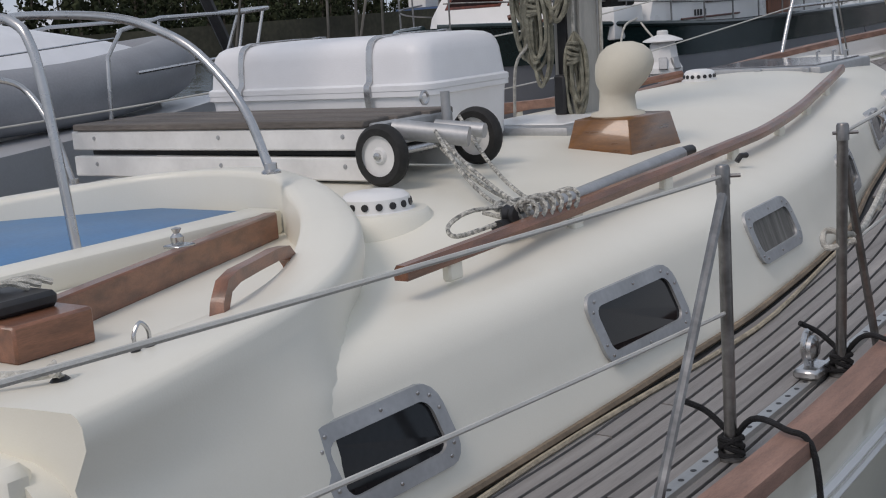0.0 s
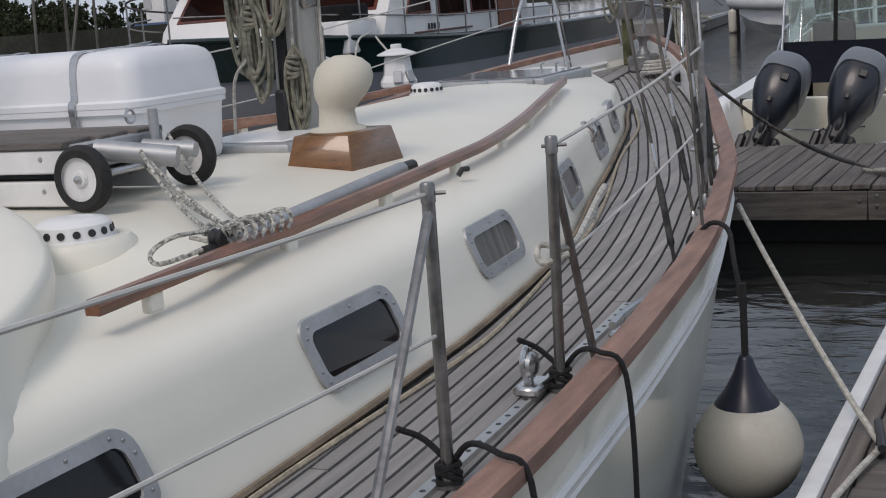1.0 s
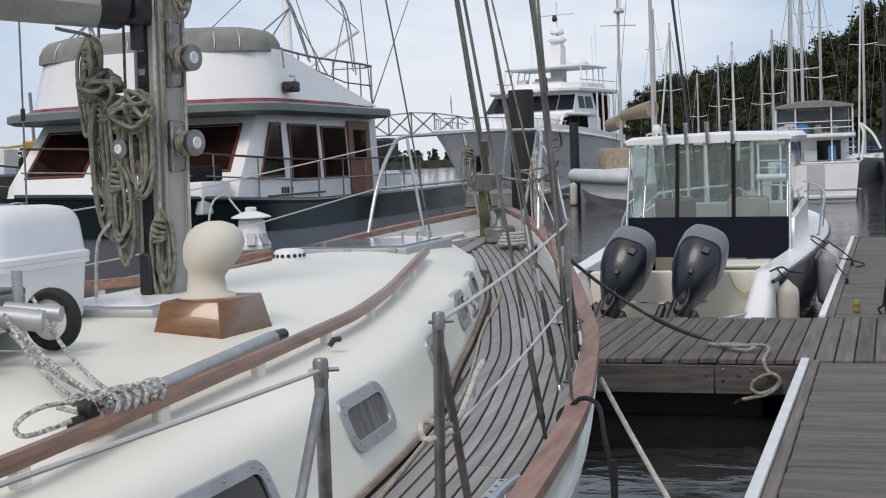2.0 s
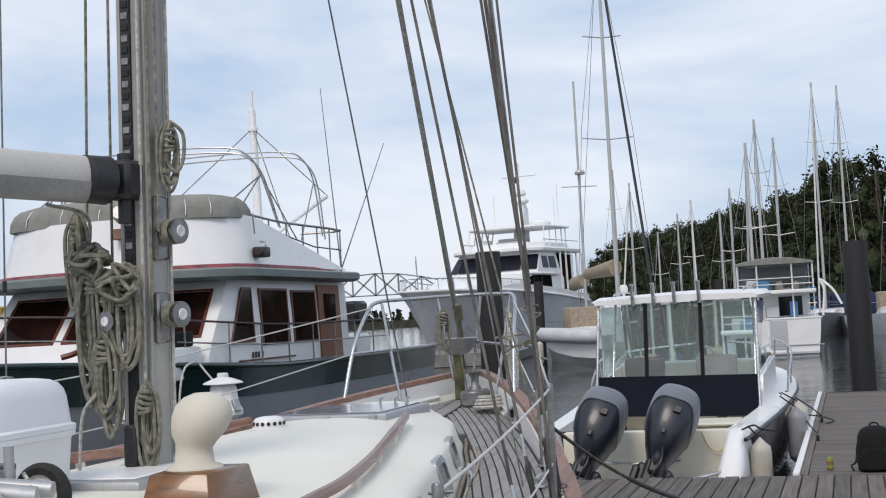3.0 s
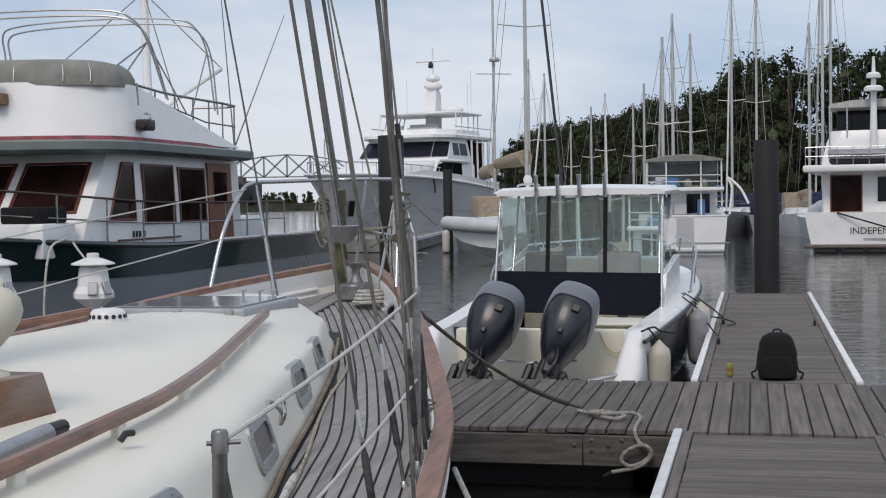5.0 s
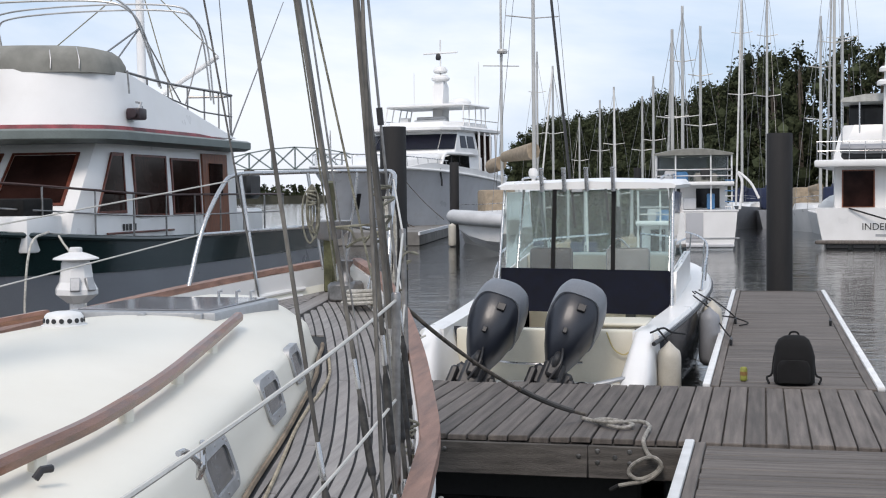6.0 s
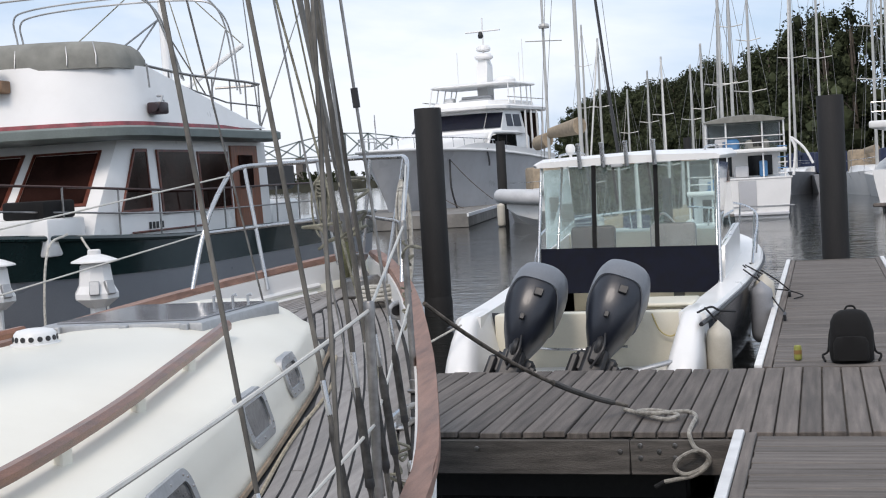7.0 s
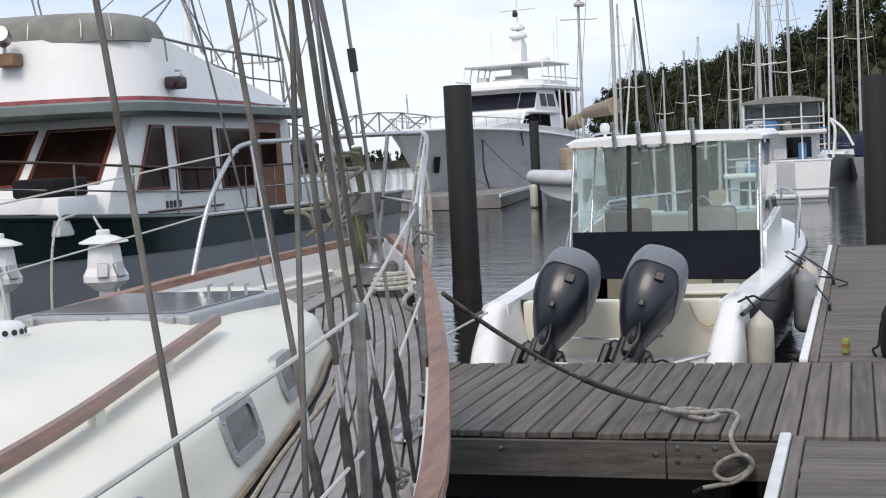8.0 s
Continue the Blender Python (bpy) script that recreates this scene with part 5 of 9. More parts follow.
# lashings
lash = thing("lashing_line", (-1.5, -9.9, 1.53), "white and grey braided lashing line tied to grab rail", "rope")
for k, (a, b) in enumerate((((-1.90, -9.69, gz + 0.17), (-1.33, -10.05, 1.545)), ((-1.92, -9.66, gz + 0.13), (-1.35, -10.0, 1.54)), ((-1.98, -9.44, gz + 0.20), (-1.34, -9.98, 1.55)), ((-1.88, -9.72, gz + 0.18), (-1.34, -10.08, 1.54)))):
    bm = bmesh.new()
    tube(bm, sag(a, b, 0.02 + 0.012 * k), 0.0068, 7)
    part("strand", bm, ROPE_F, lash)
rnd = random.Random(31)
for k in range(6):
    yy = -10.16 + 0.045 * k
    bm = bmesh.new()
    tube(bm, [(-1.232 + 0.034 * math.cos(a) - 0.02, yy + 0.012 * math.sin(2 * a), 1.553 + 0.034 * math.sin(a)) for a in (2 * math.pi * q / 12 for q in range(12))], 0.0066, 6, closed=True)
    part("rail_turn", bm, ROPE_F, lash)
bm = bmesh.new()
tube(bm, [(-1.36 + rnd.uniform(-0.06, 0.06), -10.05 + rnd.uniform(-0.11, 0.12), 1.525 + rnd.uniform(0, 0.045)) for k in range(20)], 0.0066, 7, 5)
part("wrapped_end", bm, ROPE_F, lash)
bm = bmesh.new()
tube(bm, [(-1.30, -10.1, 1.56), (-1.37, -10.25, 1.57), (-1.40, -10.33, 1.54), (-1.36, -10.35, 1.515), (-1.31, -10.22, 1.53)], 0.0066, 6, 5)
part("loose_loop", bm, ROPE_F, lash)
bm = bmesh.new()
lathe(bm, [(0.022, -0.02), (0.028, -0.012), (0.02, 0.0), (0.028, 0.012), (0.022, 0.02)], (-1.30, -10.17, 1.548), 14, Matrix.Rotation(radians(90), 4, "Y"))
part("block", bm, BLACK, lash, "small black block")

# life raft canister with steel straps
raft = thing("life_raft_canister", (-3.0, -8.85, 1.55), "white moulded life raft canister with two steel straps", "life raft")
x0, x1, ya, yb, zb, zt = -3.57, -2.345, -9.14, -8.52, 1.575, 2.03


def canister(bm, rows):
    """Rounded oblong rings stacked in height: rows of height, inset and corner radius."""
    secs = []
    for z, inset, r in rows:
        ring = []
        for cx, cy, a0 in ((x1 - inset - r, yb - inset - r, 0), (x0 + inset + r, yb - inset - r, 90), (x0 + inset + r, ya + inset + r, 180), (x1 - inset - r, ya + inset + r, 270)):
            for k in range(6):
                a = radians(a0 + 18 * k)
                ring.append((cx + r * math.cos(a), cy + r * math.sin(a), z))
        secs.append(ring)
    return loft(bm, secs)


canister(bm := bmesh.new(), [(zb, 0.045, 0.05), (zb + 0.012, 0.03, 0.06), (zb + 0.03, 0.022, 0.07), (zb + 0.21, 0.008, 0.08), (zb + 0.225, 0.006, 0.08), (zb + 0.229, -0.008, 0.09), (zb + 0.25, -0.008, 0.09)])
part("lower_shell", bm, SHELL, raft, "", 45)
canister(bm := bmesh.new(), [(zb + 0.251, -0.010, 0.09), (zb + 0.272, -0.010, 0.09), (zb + 0.28, 0.006, 0.08), (zt - 0.07, 0.016, 0.08), (zt - 0.04, 0.024, 0.08), (zt - 0.018, 0.038, 0.08), (zt - 0.004, 0.06, 0.08), (zt + 0.004, 0.10, 0.08), (zt + 0.008, 0.22, 0.05)])
part("upper_shell", bm, SHELL, raft, "", 45)
for x in (-3.335, -2.625):
    bm = bmesh.new()
    pts = [(x, ya + 0.0, zb - 0.03), (x, ya - 0.004, zb + 0.10), (x, ya - 0.018, zb + 0.225), (x, ya - 0.018, zb + 0.275), (x, ya + 0.002, zb + 0.295), (x, ya + 0.009, zt - 0.08), (x, ya + 0.026, zt - 0.016), (x, ya + 0.07, zt + 0.010), (x, ya + 0.14, zt + 0.014), (x, yb - 0.14, zt + 0.012), (x, yb - 0.04, zt - 0.03), (x, yb, zb)]
    rows = []
    for p in smooth_path(pts, 3):
        rows.append([(x - 0.015, p.y, p.z), (x + 0.015, p.y, p.z), (x + 0.015, p.y + 0.005, p.z - 0.005), (x - 0.015, p.y + 0.005, p.z - 0.005)])
    loft(bm, rows)
    strap = part("strap", bm, STEEL, raft, "stainless steel hold-down strap")
    bm = bmesh.new()
    box(bm, x - 0.02, x + 0.02, ya - 0.034, ya - 0.012, zb + 0.10, zb + 0.15, 0.005)
    part("buckle", bm, STEEL, strap)
bm = bmesh.new()
box(bm, x0 + 0.2, x1 - 0.15, ya + 0.06, yb - 0.06, zb - 0.05, zb - 0.004, 0.01)
part("cradle", bm, WHITE, raft)

# fenders and their lines
def ball_fender(x, y, z, r, hang):
    f = thing("ball_fender", (x, y, z - r), "dirty white ball fender with navy top hung from black rope", "fender")
    bm = bmesh.new()
    prof = [(0, -r * 1.04)] + [(r * math.sin(radians(a)), -r * 1.03 * math.cos(radians(a))) for a in range(15, 140, 11)] + [(r * 0.58, r * 0.83), (0, r * 0.84)]
    lathe(bm, prof, (x, y, z), 32)
    part("ball", bm, FENDERW, f, "", 70)
    bm = bmesh.new()
    lathe(bm, [(r * 0.60, r * 0.80), (r * 0.585, r * 0.84), (r * 0.40, r * 1.08), (r * 0.22, r * 1.42), (r * 0.13, r * 1.68), (r * 0.10, r * 1.74), (0, r * 1.75)], (x, y, z), 28)
    part("cap", bm, NAVYV, f, "navy blue moulded cap", 60)
    bm = bmesh.new()
    tube(bm, hang, 0.009, 8, 4)
    part("hanging_rope", bm, ROPE_K, f, "black rope")
    bm = bmesh.new()
    tube(bm, [Vector(hang[0]) + Vector((0, 0, 0.0)), Vector(hang[0]) + Vector((0.0, 0.0, 0.26))], 0.0125, 8)
    part("rope_splice", bm, ROPE_K, f)


fx, fy = -0.25, -8.72
ball_fender(fx, fy, 0.55, 0.185, [(fx, fy, 0.86), (-0.26, -8.70, 1.05), (-0.30, -8.62, 1.18), (-0.345, -8.50, 1.262), (-0.42, -8.46, 1.275), (-0.49, -8.48, 1.20), (-0.50, -8.42, 1.22), (-0.47, -8.38, 1.24)])


def tied_rope(name, pts, r, material, label, n=5):
    bm = bmesh.new()
    tube(bm, pts, r, 8, n)
    return solo(name, bm, material, label, "rope")


rnd = random.Random(5)
for (bx, by, bz), drop in (((-0.462, -9.90, sheer(-9.9) + 0.035), (-0.26, -9.98)), ((-0.475, -10.57, sheer(-10.57) + 0.03), (-0.24, -10.68))):
    wraps = [(bx + 0.028 * math.cos(a * 2.1), by + 0.028 * math.sin(a * 2.1), bz + 0.022 * math.sin(a * 1.3)) for a in range(14)]
    tied_rope("fender_rope", [(bx - 0.09, by - 0.05, bz + 0.11), (bx - 0.05, by, bz + 0.07)] + wraps + [(bx + 0.06, by - 0.02, bz + 0.075), (drop[0] - 0.06, drop[1], bz + 0.095), (drop[0] + 0.005, drop[1], bz + 0.04), (drop[0] + 0.02, drop[1] - 0.01, bz - 0.3), (drop[0] + 0.0, drop[1] - 0.02, bz - 0.75)], 0.0072, ROPE_K, "black fender rope tied round a stanchion")
# looped gate line on the second stanchion
bx, by = -0.43, -9.965
tied_rope("gate_line", [(bx + 0.03, by + 0.02, 1.47), (bx - 0.03, by - 0.02, 1.455), (bx - 0.05, by + 0.03, 1.49), (bx + 0.02, by + 0.06, 1.48), (bx - 0.02, by + 0.3, 1.50), (bx - 0.06, by + 0.5, 1.52), (bx - 0.07, by + 0.62, 1.55), (bx - 0.09, by + 0.60, 1.51), (bx - 0.05, by + 0.45, 1.48)], 0.0085, ROPE_W, "white line looped round a stanchion")
# hook at the top lifeline
tied_rope("lifeline_hook", [(-0.46, -9.62, 1.765), (-0.465, -9.58, 1.76), (-0.455, -9.55, 1.735), (-0.465, -9.53, 1.705), (-0.45, -9.545, 1.73), (-0.47, -9.50, 1.762)], 0.0055, STEEL, "steel pelican hook on the lifeline")

# mooring lines
tied_rope("mooring_line", sag((-0.62, -7.15, 1.12), (0.14, -8.52, 0.54), 0.03) + [(0.16, -8.62, 0.53), (0.09, -9.05, 0.525), (0.10, -9.7, 0.525), (0.16, -10.3, 0.525)], 0.0115, ROPE_W, "white mooring line from sailboat to the dock", 2)
bl = sag((-1.62, -3.9, 1.50), (-0.80, -1.92, 0.55), 0.10)
tied_rope("bow_line", bl, 0.0135, ROPE_B, "brown mooring line from the bow to dock")
bm = bmesh.new()
tube(bm, [Vector(p) + Vector((0, 0, 0.002)) for p in bl[7:12]], 0.02, 8, 3)
solo("chafe_sleeve", bm, mat("dark_hose", (0.09, 0.085, 0.08), 0.8, vary=0.2), "dark hose sleeve round mooring line", "hose")
tied_rope("dock_rope", [(-0.82, -1.95, 0.53), (-0.66, -2.12, 0.525), (-0.50, -2.30, 0.525), (-0.42, -2.2, 0.535), (-0.60, -2.05, 0.54), (-0.70, -2.14, 0.545), (-0.55, -2.22, 0.55), (-0.38, -2.1, 0.54), (-0.30, -2.22, 0.53), (-0.30, -2.5, 0.525), (-0.305, -2.66, 0.50), (-0.27, -2.69, 0.42), (-0.19, -2.70, 0.37), (-0.22, -2.70, 0.30), (-0.33, -2.70, 0.25), (-0.40, -2.70, 0.29), (-0.36, -2.71, 0.36), (-0.24, -2.72, 0.41), (-0.18, -2.71, 0.34), (-0.27, -2.70, 0.25), (-0.40, -2.69, 0.215), (-0.47, -2.69, 0.20)], 0.0145, mat("pale_rope", (0.42, 0.40, 0.36), 0.95, vary=0.25, scale=30, bump=0.8, bump_scale=220), "pale rope knotted on the walkway, end hanging over", 4)
tied_rope("rope_end", [(-0.47, -2.69, 0.20), (-0.53, -2.69, 0.165)], 0.0155, ROPE_K, "black taped rope end", 1)

# ---- things on the docks ----
def pedestal(x, y):
    p = thing("power_pedestal", (x, y, DOCK), "white lighthouse-shaped dock power pedestal with capped lamp", "power pedestal", "dock pedestals")
    bm = bmesh.new()
    lathe(bm, [(0.11, 0.0), (0.11, 0.02), (0.075, 0.03), (0.07, 0.74)], (x, y, DOCK), 8)
    part("post", bm, WHITE, p)
    bm = bmesh.new()
    lathe(bm, [(0.10, 0.70), (0.205, 0.78), (0.205, 0.83), (0.165, 0.90), (0.145, 1.06), (0.145, 1.08)], (x, y, DOCK), 8, Matrix.Rotation(radians(12), 4, "Z"))
    body = part("body", bm, WHITE, p, "", None)
    for a in (-20, -65):
        bm = bmesh.new()
        mm = Matrix.Translation((x, y, DOCK + 0.88)) @ Matrix.Rotation(radians(a), 4, "Z") @ pose(0.185, 0, 0, 0, -18, 0)
        box(bm, -0.02, 0.02, -0.045, 0.045, -0.065, 0.065, 0.006, mm)
        part("socket_cover", bm, GALV, body)
    bm = bmesh.new()
    lathe(bm, [(0.13, 1.075), (0.125, 1.10), (0.215, 1.112), (0.21, 1.125), (0.11, 1.165), (0.06, 1.18), (0.06, 1.215), (0.05, 1.225), (0, 1.228)], (x, y, DOCK), 16)
    part("cap", bm, WPAINT, p)


pedestal(-5.83, -0.30)
pedestal(-6.88, -0.34)
bm = bmesh.new()
tube(bm, [(-6.62, -0.5, DOCK), (-6.75, -0.62, 1.72)], 0.014, 8)
solo("dock_pole", bm, WPAINT, "thin white pole leaning on the walkway", "pole")
bm = bmesh.new()
tube(bm, [(-6.28, -0.45, 0.5), (-6.32, -0.4, 1.2), (-6.30, -0.3, 1.75), (-6.34, 0.1, 1.86)], 0.012, 8, 5)
solo("shore_hose", bm, ROPE_W, "pale shore power cord hanging to the boat", "cord")

bag = thing("backpack", (0.745, 0.22, DOCK), "black fabric backpack standing on the finger dock", "backpack")
bm = bmesh.new()
secs = []
for z, w, d in ((0.0, 0.155, 0.10), (0.02, 0.172, 0.115), (0.12, 0.178, 0.125), (0.24, 0.172, 0.12), (0.33, 0.158, 0.105), (0.39, 0.13, 0.08), (0.42, 0.085, 0.05), (0.428, 0.04, 0.025)):
    secs.append([(0.745 + w * math.copysign(abs(math.cos(a)) ** 0.55, math.cos(a)) + 0.006 * math.sin(z * 31), 0.25 + d * math.copysign(abs(math.sin(a)) ** 0.6, math.sin(a)), DOCK + 0.004 + z) for a in (2 * math.pi * k / 26 for k in range(26))])
loft(bm, secs)
part("sack", bm, PACK, bag, "", 60)
bm = bmesh.new()
secs = []
for z, w in ((0.03, 0.13), (0.05, 0.14), (0.17, 0.138), (0.215, 0.115), (0.225, 0.08)):
    secs.append([(0.74 + w * math.copysign(abs(math.cos(a)) ** 0.5, math.cos(a)), 0.14 + 0.045 * math.sin(a), DOCK + z) for a in (2 * math.pi * k / 20 for k in range(20))])
loft(bm, secs)
part("front_pocket", bm, PACK, bag)
bm = bmesh.new()
tube(bm, [(0.70, 0.26, DOCK + 0.42), (0.72, 0.26, DOCK + 0.455), (0.77, 0.26, DOCK + 0.455), (0.79, 0.26, DOCK + 0.42)], 0.009, 6, 4)
part("handle", bm, PACK, bag)
for s in (-1, 1):
    bm = bmesh.new()
    tube(bm, [(0.745 + s * 0.09, 0.36, DOCK + 0.38), (0.745 + s * 0.16, 0.40, DOCK + 0.25), (0.745 + s * 0.185, 0.36, DOCK + 0.08), (0.745 + s * 0.23, 0.30, DOCK + 0.05), (0.745 + s * 0.21, 0.24, DOCK + 0.008)], 0.010, 6, 4)
    part("strap", bm, PACK, bag)
tin = thing("drink_can", (0.315, 0.38, DOCK), "yellow-green drink can standing on the dock", "can")
bm = bmesh.new()
lathe(bm, [(0.026, 0.0), (0.032, 0.008), (0.033, 0.02), (0.033, 0.105), (0.028, 0.118), (0.027, 0.122), (0.024, 0.118), (0, 0.117)], (0.315, 0.38, DOCK + 0.003), 18)
part("body", bm, BARREL, tin)
bm = bmesh.new()
lathe(bm, [(0.0338, 0.05), (0.0338, 0.085)], (0.315, 0.38, DOCK + 0.003), 18)
part("label_band", bm, mat("orange_band", (0.25, 0.14, 0.05), 0.4), tin)


def dock_cleat(x, y, rz=0):
    bm = bmesh.new()
    mm = pose(x, y, DOCK, 0, 0, rz)
    q = bmesh.new()
    tube(q, [(0, -0.14, 0.062), (0, -0.05, 0.068), (0, 0.05, 0.068), (0, 0.14, 0.062)], 0.015, 8, 3)
    tube(q, [(0, -0.045, 0), (0, -0.045, 0.065)], 0.016, 8)
    tube(q, [(0, 0.045, 0), (0, 0.045, 0.065)], 0.016, 8)
    merge(bm, q, mm)
    return solo("dock_cleat", bm, BLACK, "black iron mooring cleat bolted to dock", "cleat", "dock cleats")


dock_cleat(0.14, 5.6)
dock_cleat(0.14, 3.2)
dock_cleat(0.16, -8.55, 10)
dock_cleat(1.30, 5.5)

# ---- the motorboat with twin outboards ----
PX = -1.62
PB = [(0.95, 1.16), (2.5, 1.25), (4.5, 1.36), (6.2, 1.39), (7.6, 1.20), (8.6, 0.76), (9.3, 0.06)]


def pbz(y):
    return 0.80 + 0.0062 * max(0, y - 0.9) ** 2


motorboat = thing("motorboat", (PX, 4.5, 0), "white motorboat with hardtop, clear curtains and twin outboards", "motorboat")
bm = bmesh.new()
secs = []
for y in (1.85, 2.5, 3.5, 4.5, 5.4, 6.2, 6.9, 7.6, 8.1, 8.6, 9.0, 9.3):
    h, z = spline_at(PB, y), pbz(y)
    w = max(0, (y - 5.5) / 3.8) ** 1.5
    side = [(h, y, z), (h * (0.985 - 0.1 * w), y - 0.12 * w, z * 0.72), (h * (0.95 - 0.35 * w), y - 0.45 * w, z * 0.3), (h * (0.90 - 0.5 * w), y - 0.9 * w, -0.02), (h * 0.4 * (1 - w), y - 1.2 * w, -0.3)]
    secs.append([(PX + a, b, c) for a, b, c in side] + [(PX - a, b, c) for a, b, c in side[::-1]])
loft(bm, secs)
bmesh.ops.delete(bm, geom=[f for f in bm.faces if f.normal.z > 0.6 or (f.calc_center_median().z > pbz(f.calc_center_median().y) - 0.02 and len(f.verts) == 4)], context="FACES_ONLY")
part("hull", bm, mat("dark_topsides", (0.05, 0.055, 0.065), 0.22, vary=0.1, scale=2, coat=0.3), motorboat, "dark grey hull sides", 40)
for side in (1, -1):
    bm = bmesh.new()
    rows = []
    for y in span(1.3, 9.27, 30):
        h, z = spline_at(PB, y), pbz(y)
        wid = min(0.23 + 0.14 * min(1, max(0, (y - 3.7) / 1.0)), h)
        rows.append([(PX + side * (h + 0.02), y, z - 0.07), (PX + side * (h + 0.024), y, z - 0.01), (PX + side * h, y, z + 0.02), (PX + side * (h - wid), y, z + 0.03), (PX + side * (h - wid), y, z - 0.16)])
    loft(bm, rows)
    part("gunwale", bm, WHITE, motorboat, "white moulded gunwale")
    bm = bmesh.new()
    tube(bm, [(PX + side * (spline_at(PB, y) + 0.025), y, pbz(y) - 0.05) for y in span(1.0, 9.25, 30)], 0.022, 6)
    part("rub_rail", bm, BLACK, motorboat)
    # rounded stern quarter, leaning in towards the platform
    bm = bmesh.new()
    secs = []
    for z, x0, x1, y0 in ((0.20, 0.88, 1.15, 0.66), (0.235, 0.85, 1.185, 0.60), (0.32, 0.86, 1.195, 0.62), (0.48, 0.89, 1.19, 0.74), (0.64, 0.93, 1.18, 0.92), (0.75, 0.96, 1.165, 1.08), (0.80, 0.97, 1.16, 1.18), (0.83, 0.985, 1.145, 1.26), (0.845, 1.02, 1.11, 1.34)):
        cx, hw = (x0 + x1) / 2, (x1 - x0) / 2
        ring = []
        for k in range(24):
            a = 2 * math.pi * k / 24
            ca, sa = math.cos(a), math.sin(a)
            ring.append((PX + side * (cx + hw * math.copysign(abs(ca) ** 0.55, ca)), (y0 + 1.9) / 2 + (1.9 - y0) / 2 * math.copysign(abs(sa) ** 0.4, sa), z))
        secs.append(ring)
    loft(bm, secs)
    part("stern_corner", bm, WHITE, motorboat, "rounded white stern corner", 70)
    bm = bmesh.new()
    box(bm, PX + side * 0.98 - 0.17, PX + side * 0.98 + 0.17, 0.66, 0.80, 0.10, 0.17, 0.03)
    part("swim_step", bm, BLACK, motorboat)
CREAMB = mat("cream_liner", (0.72, 0.69, 0.58), 0.4, vary=0.05, scale=2, stain=0.2)
bm = bmesh.new()
box(bm, PX - 1.12, PX + 1.12, 0.60, 1.75, 0.15, 0.27, 0.05, seg=3)
part("swim_platform", bm, WHITE, motorboat, "white moulded swim platform")
bm = bmesh.new()
box(bm, PX - 0.93, PX + 0.93, 1.72, 1.92, 0.2, 0.80, 0.03, seg=2)
part("transom_bulkhead", bm, CREAMB, motorboat, "cream transom bulkhead")
bm = bmesh.new()
box(bm, PX - 1.06, PX + 1.06, 1.9, 7.6, 0.24, 0.30)
box(bm, PX - 0.9, PX + 0.9, 5.8, 8.3, 0.9, 1.1, 0.05)
part("cockpit_sole", bm, CREAMB, motorboat)
bm = bmesh.new()
box(bm, PX + 0.45, PX + 1.0, 1.9, 2.5, 0.3, 0.82, 0.03, seg=2)
box(bm, PX + 0.38, PX + 1.02, 1.86, 2.52, 0.82, 0.86, 0.015)
part("bait_station", bm, CREAMB, motorboat, "cream cockpit locker")
bm = bmesh.new()
tube(bm, [(PX - 0.55, 1.70, 0.47), (PX - 0.3, 1.62, 0.46), (PX + 0.1, 1.64, 0.45), (PX + 0.4, 1.68, 0.47)], 0.014, 8, 4)
part("grab_bar", bm, STEEL, motorboat)
# foredeck and cabin trunk
bm = bmesh.new()
secs = []
for y in span(6.3, 9.0, 12):
    h, z = max(0.05, spline_at(PB, y) - 0.2), pbz(y)
    r = 0.30 * max(0, min(1, (8.6 - y) / 2.0))
    secs.append([(PX - h, y, z - 0.02), (PX - h * 0.8, y, z + r * 0.8), (PX - h * 0.4, y, z + r), (PX + h * 0.4, y, z + r), (PX + h * 0.8, y, z + r * 0.8), (PX + h, y, z - 0.02)])
loft(bm, secs)
part("foredeck", bm, WHITE, motorboat, "", 50)
# hardtop
HT0, HT1, HZ = 4.1, 6.5, 2.235
bm = bmesh.new()
secs = []
for y, i, dz in ((HT0, 0.05, -0.01), (HT0 + 0.06, 0.0, 0.0), (HT0 + 0.4, -0.01, 0.03), (HT1 - 0.5, 0.02, 0.05), (HT1 - 0.08, 0.09, 0.02), (HT1, 0.16, 0.0)):
    h = 1.09 - i
    secs.append([(PX + 0.08 - h, y, HZ + dz * 0.3), (PX + 0.08 - h - 0.015, y, HZ + 0.035 + dz * 0.3), (PX + 0.08 - h + 0.05, y, HZ + 0.07 + dz), (PX + 0.08, y, HZ + 0.10 + dz), (PX + 0.08 + h - 0.05, y, HZ + 0.07 + dz), (PX + 0.08 + h + 0.015, y, HZ + 0.035 + dz * 0.3), (PX + 0.08 + h, y, HZ + dz * 0.3)])
loft(bm, secs)
hardtop = part("hardtop", bm, WHITE, motorboat, "white moulded hardtop", 50)
for side in (1, -1):
    bm = bmesh.new()
    x = PX + 0.08 + side * 0.85
    tube(bm, [(x, 4.5, HZ + 0.08), (x, 4.6, HZ + 0.14), (x, 5.9, HZ + 0.16), (x, 6.0, HZ + 0.09)], 0.014, 8, 4)
    part("roof_rail", bm, STEEL, hardtop)
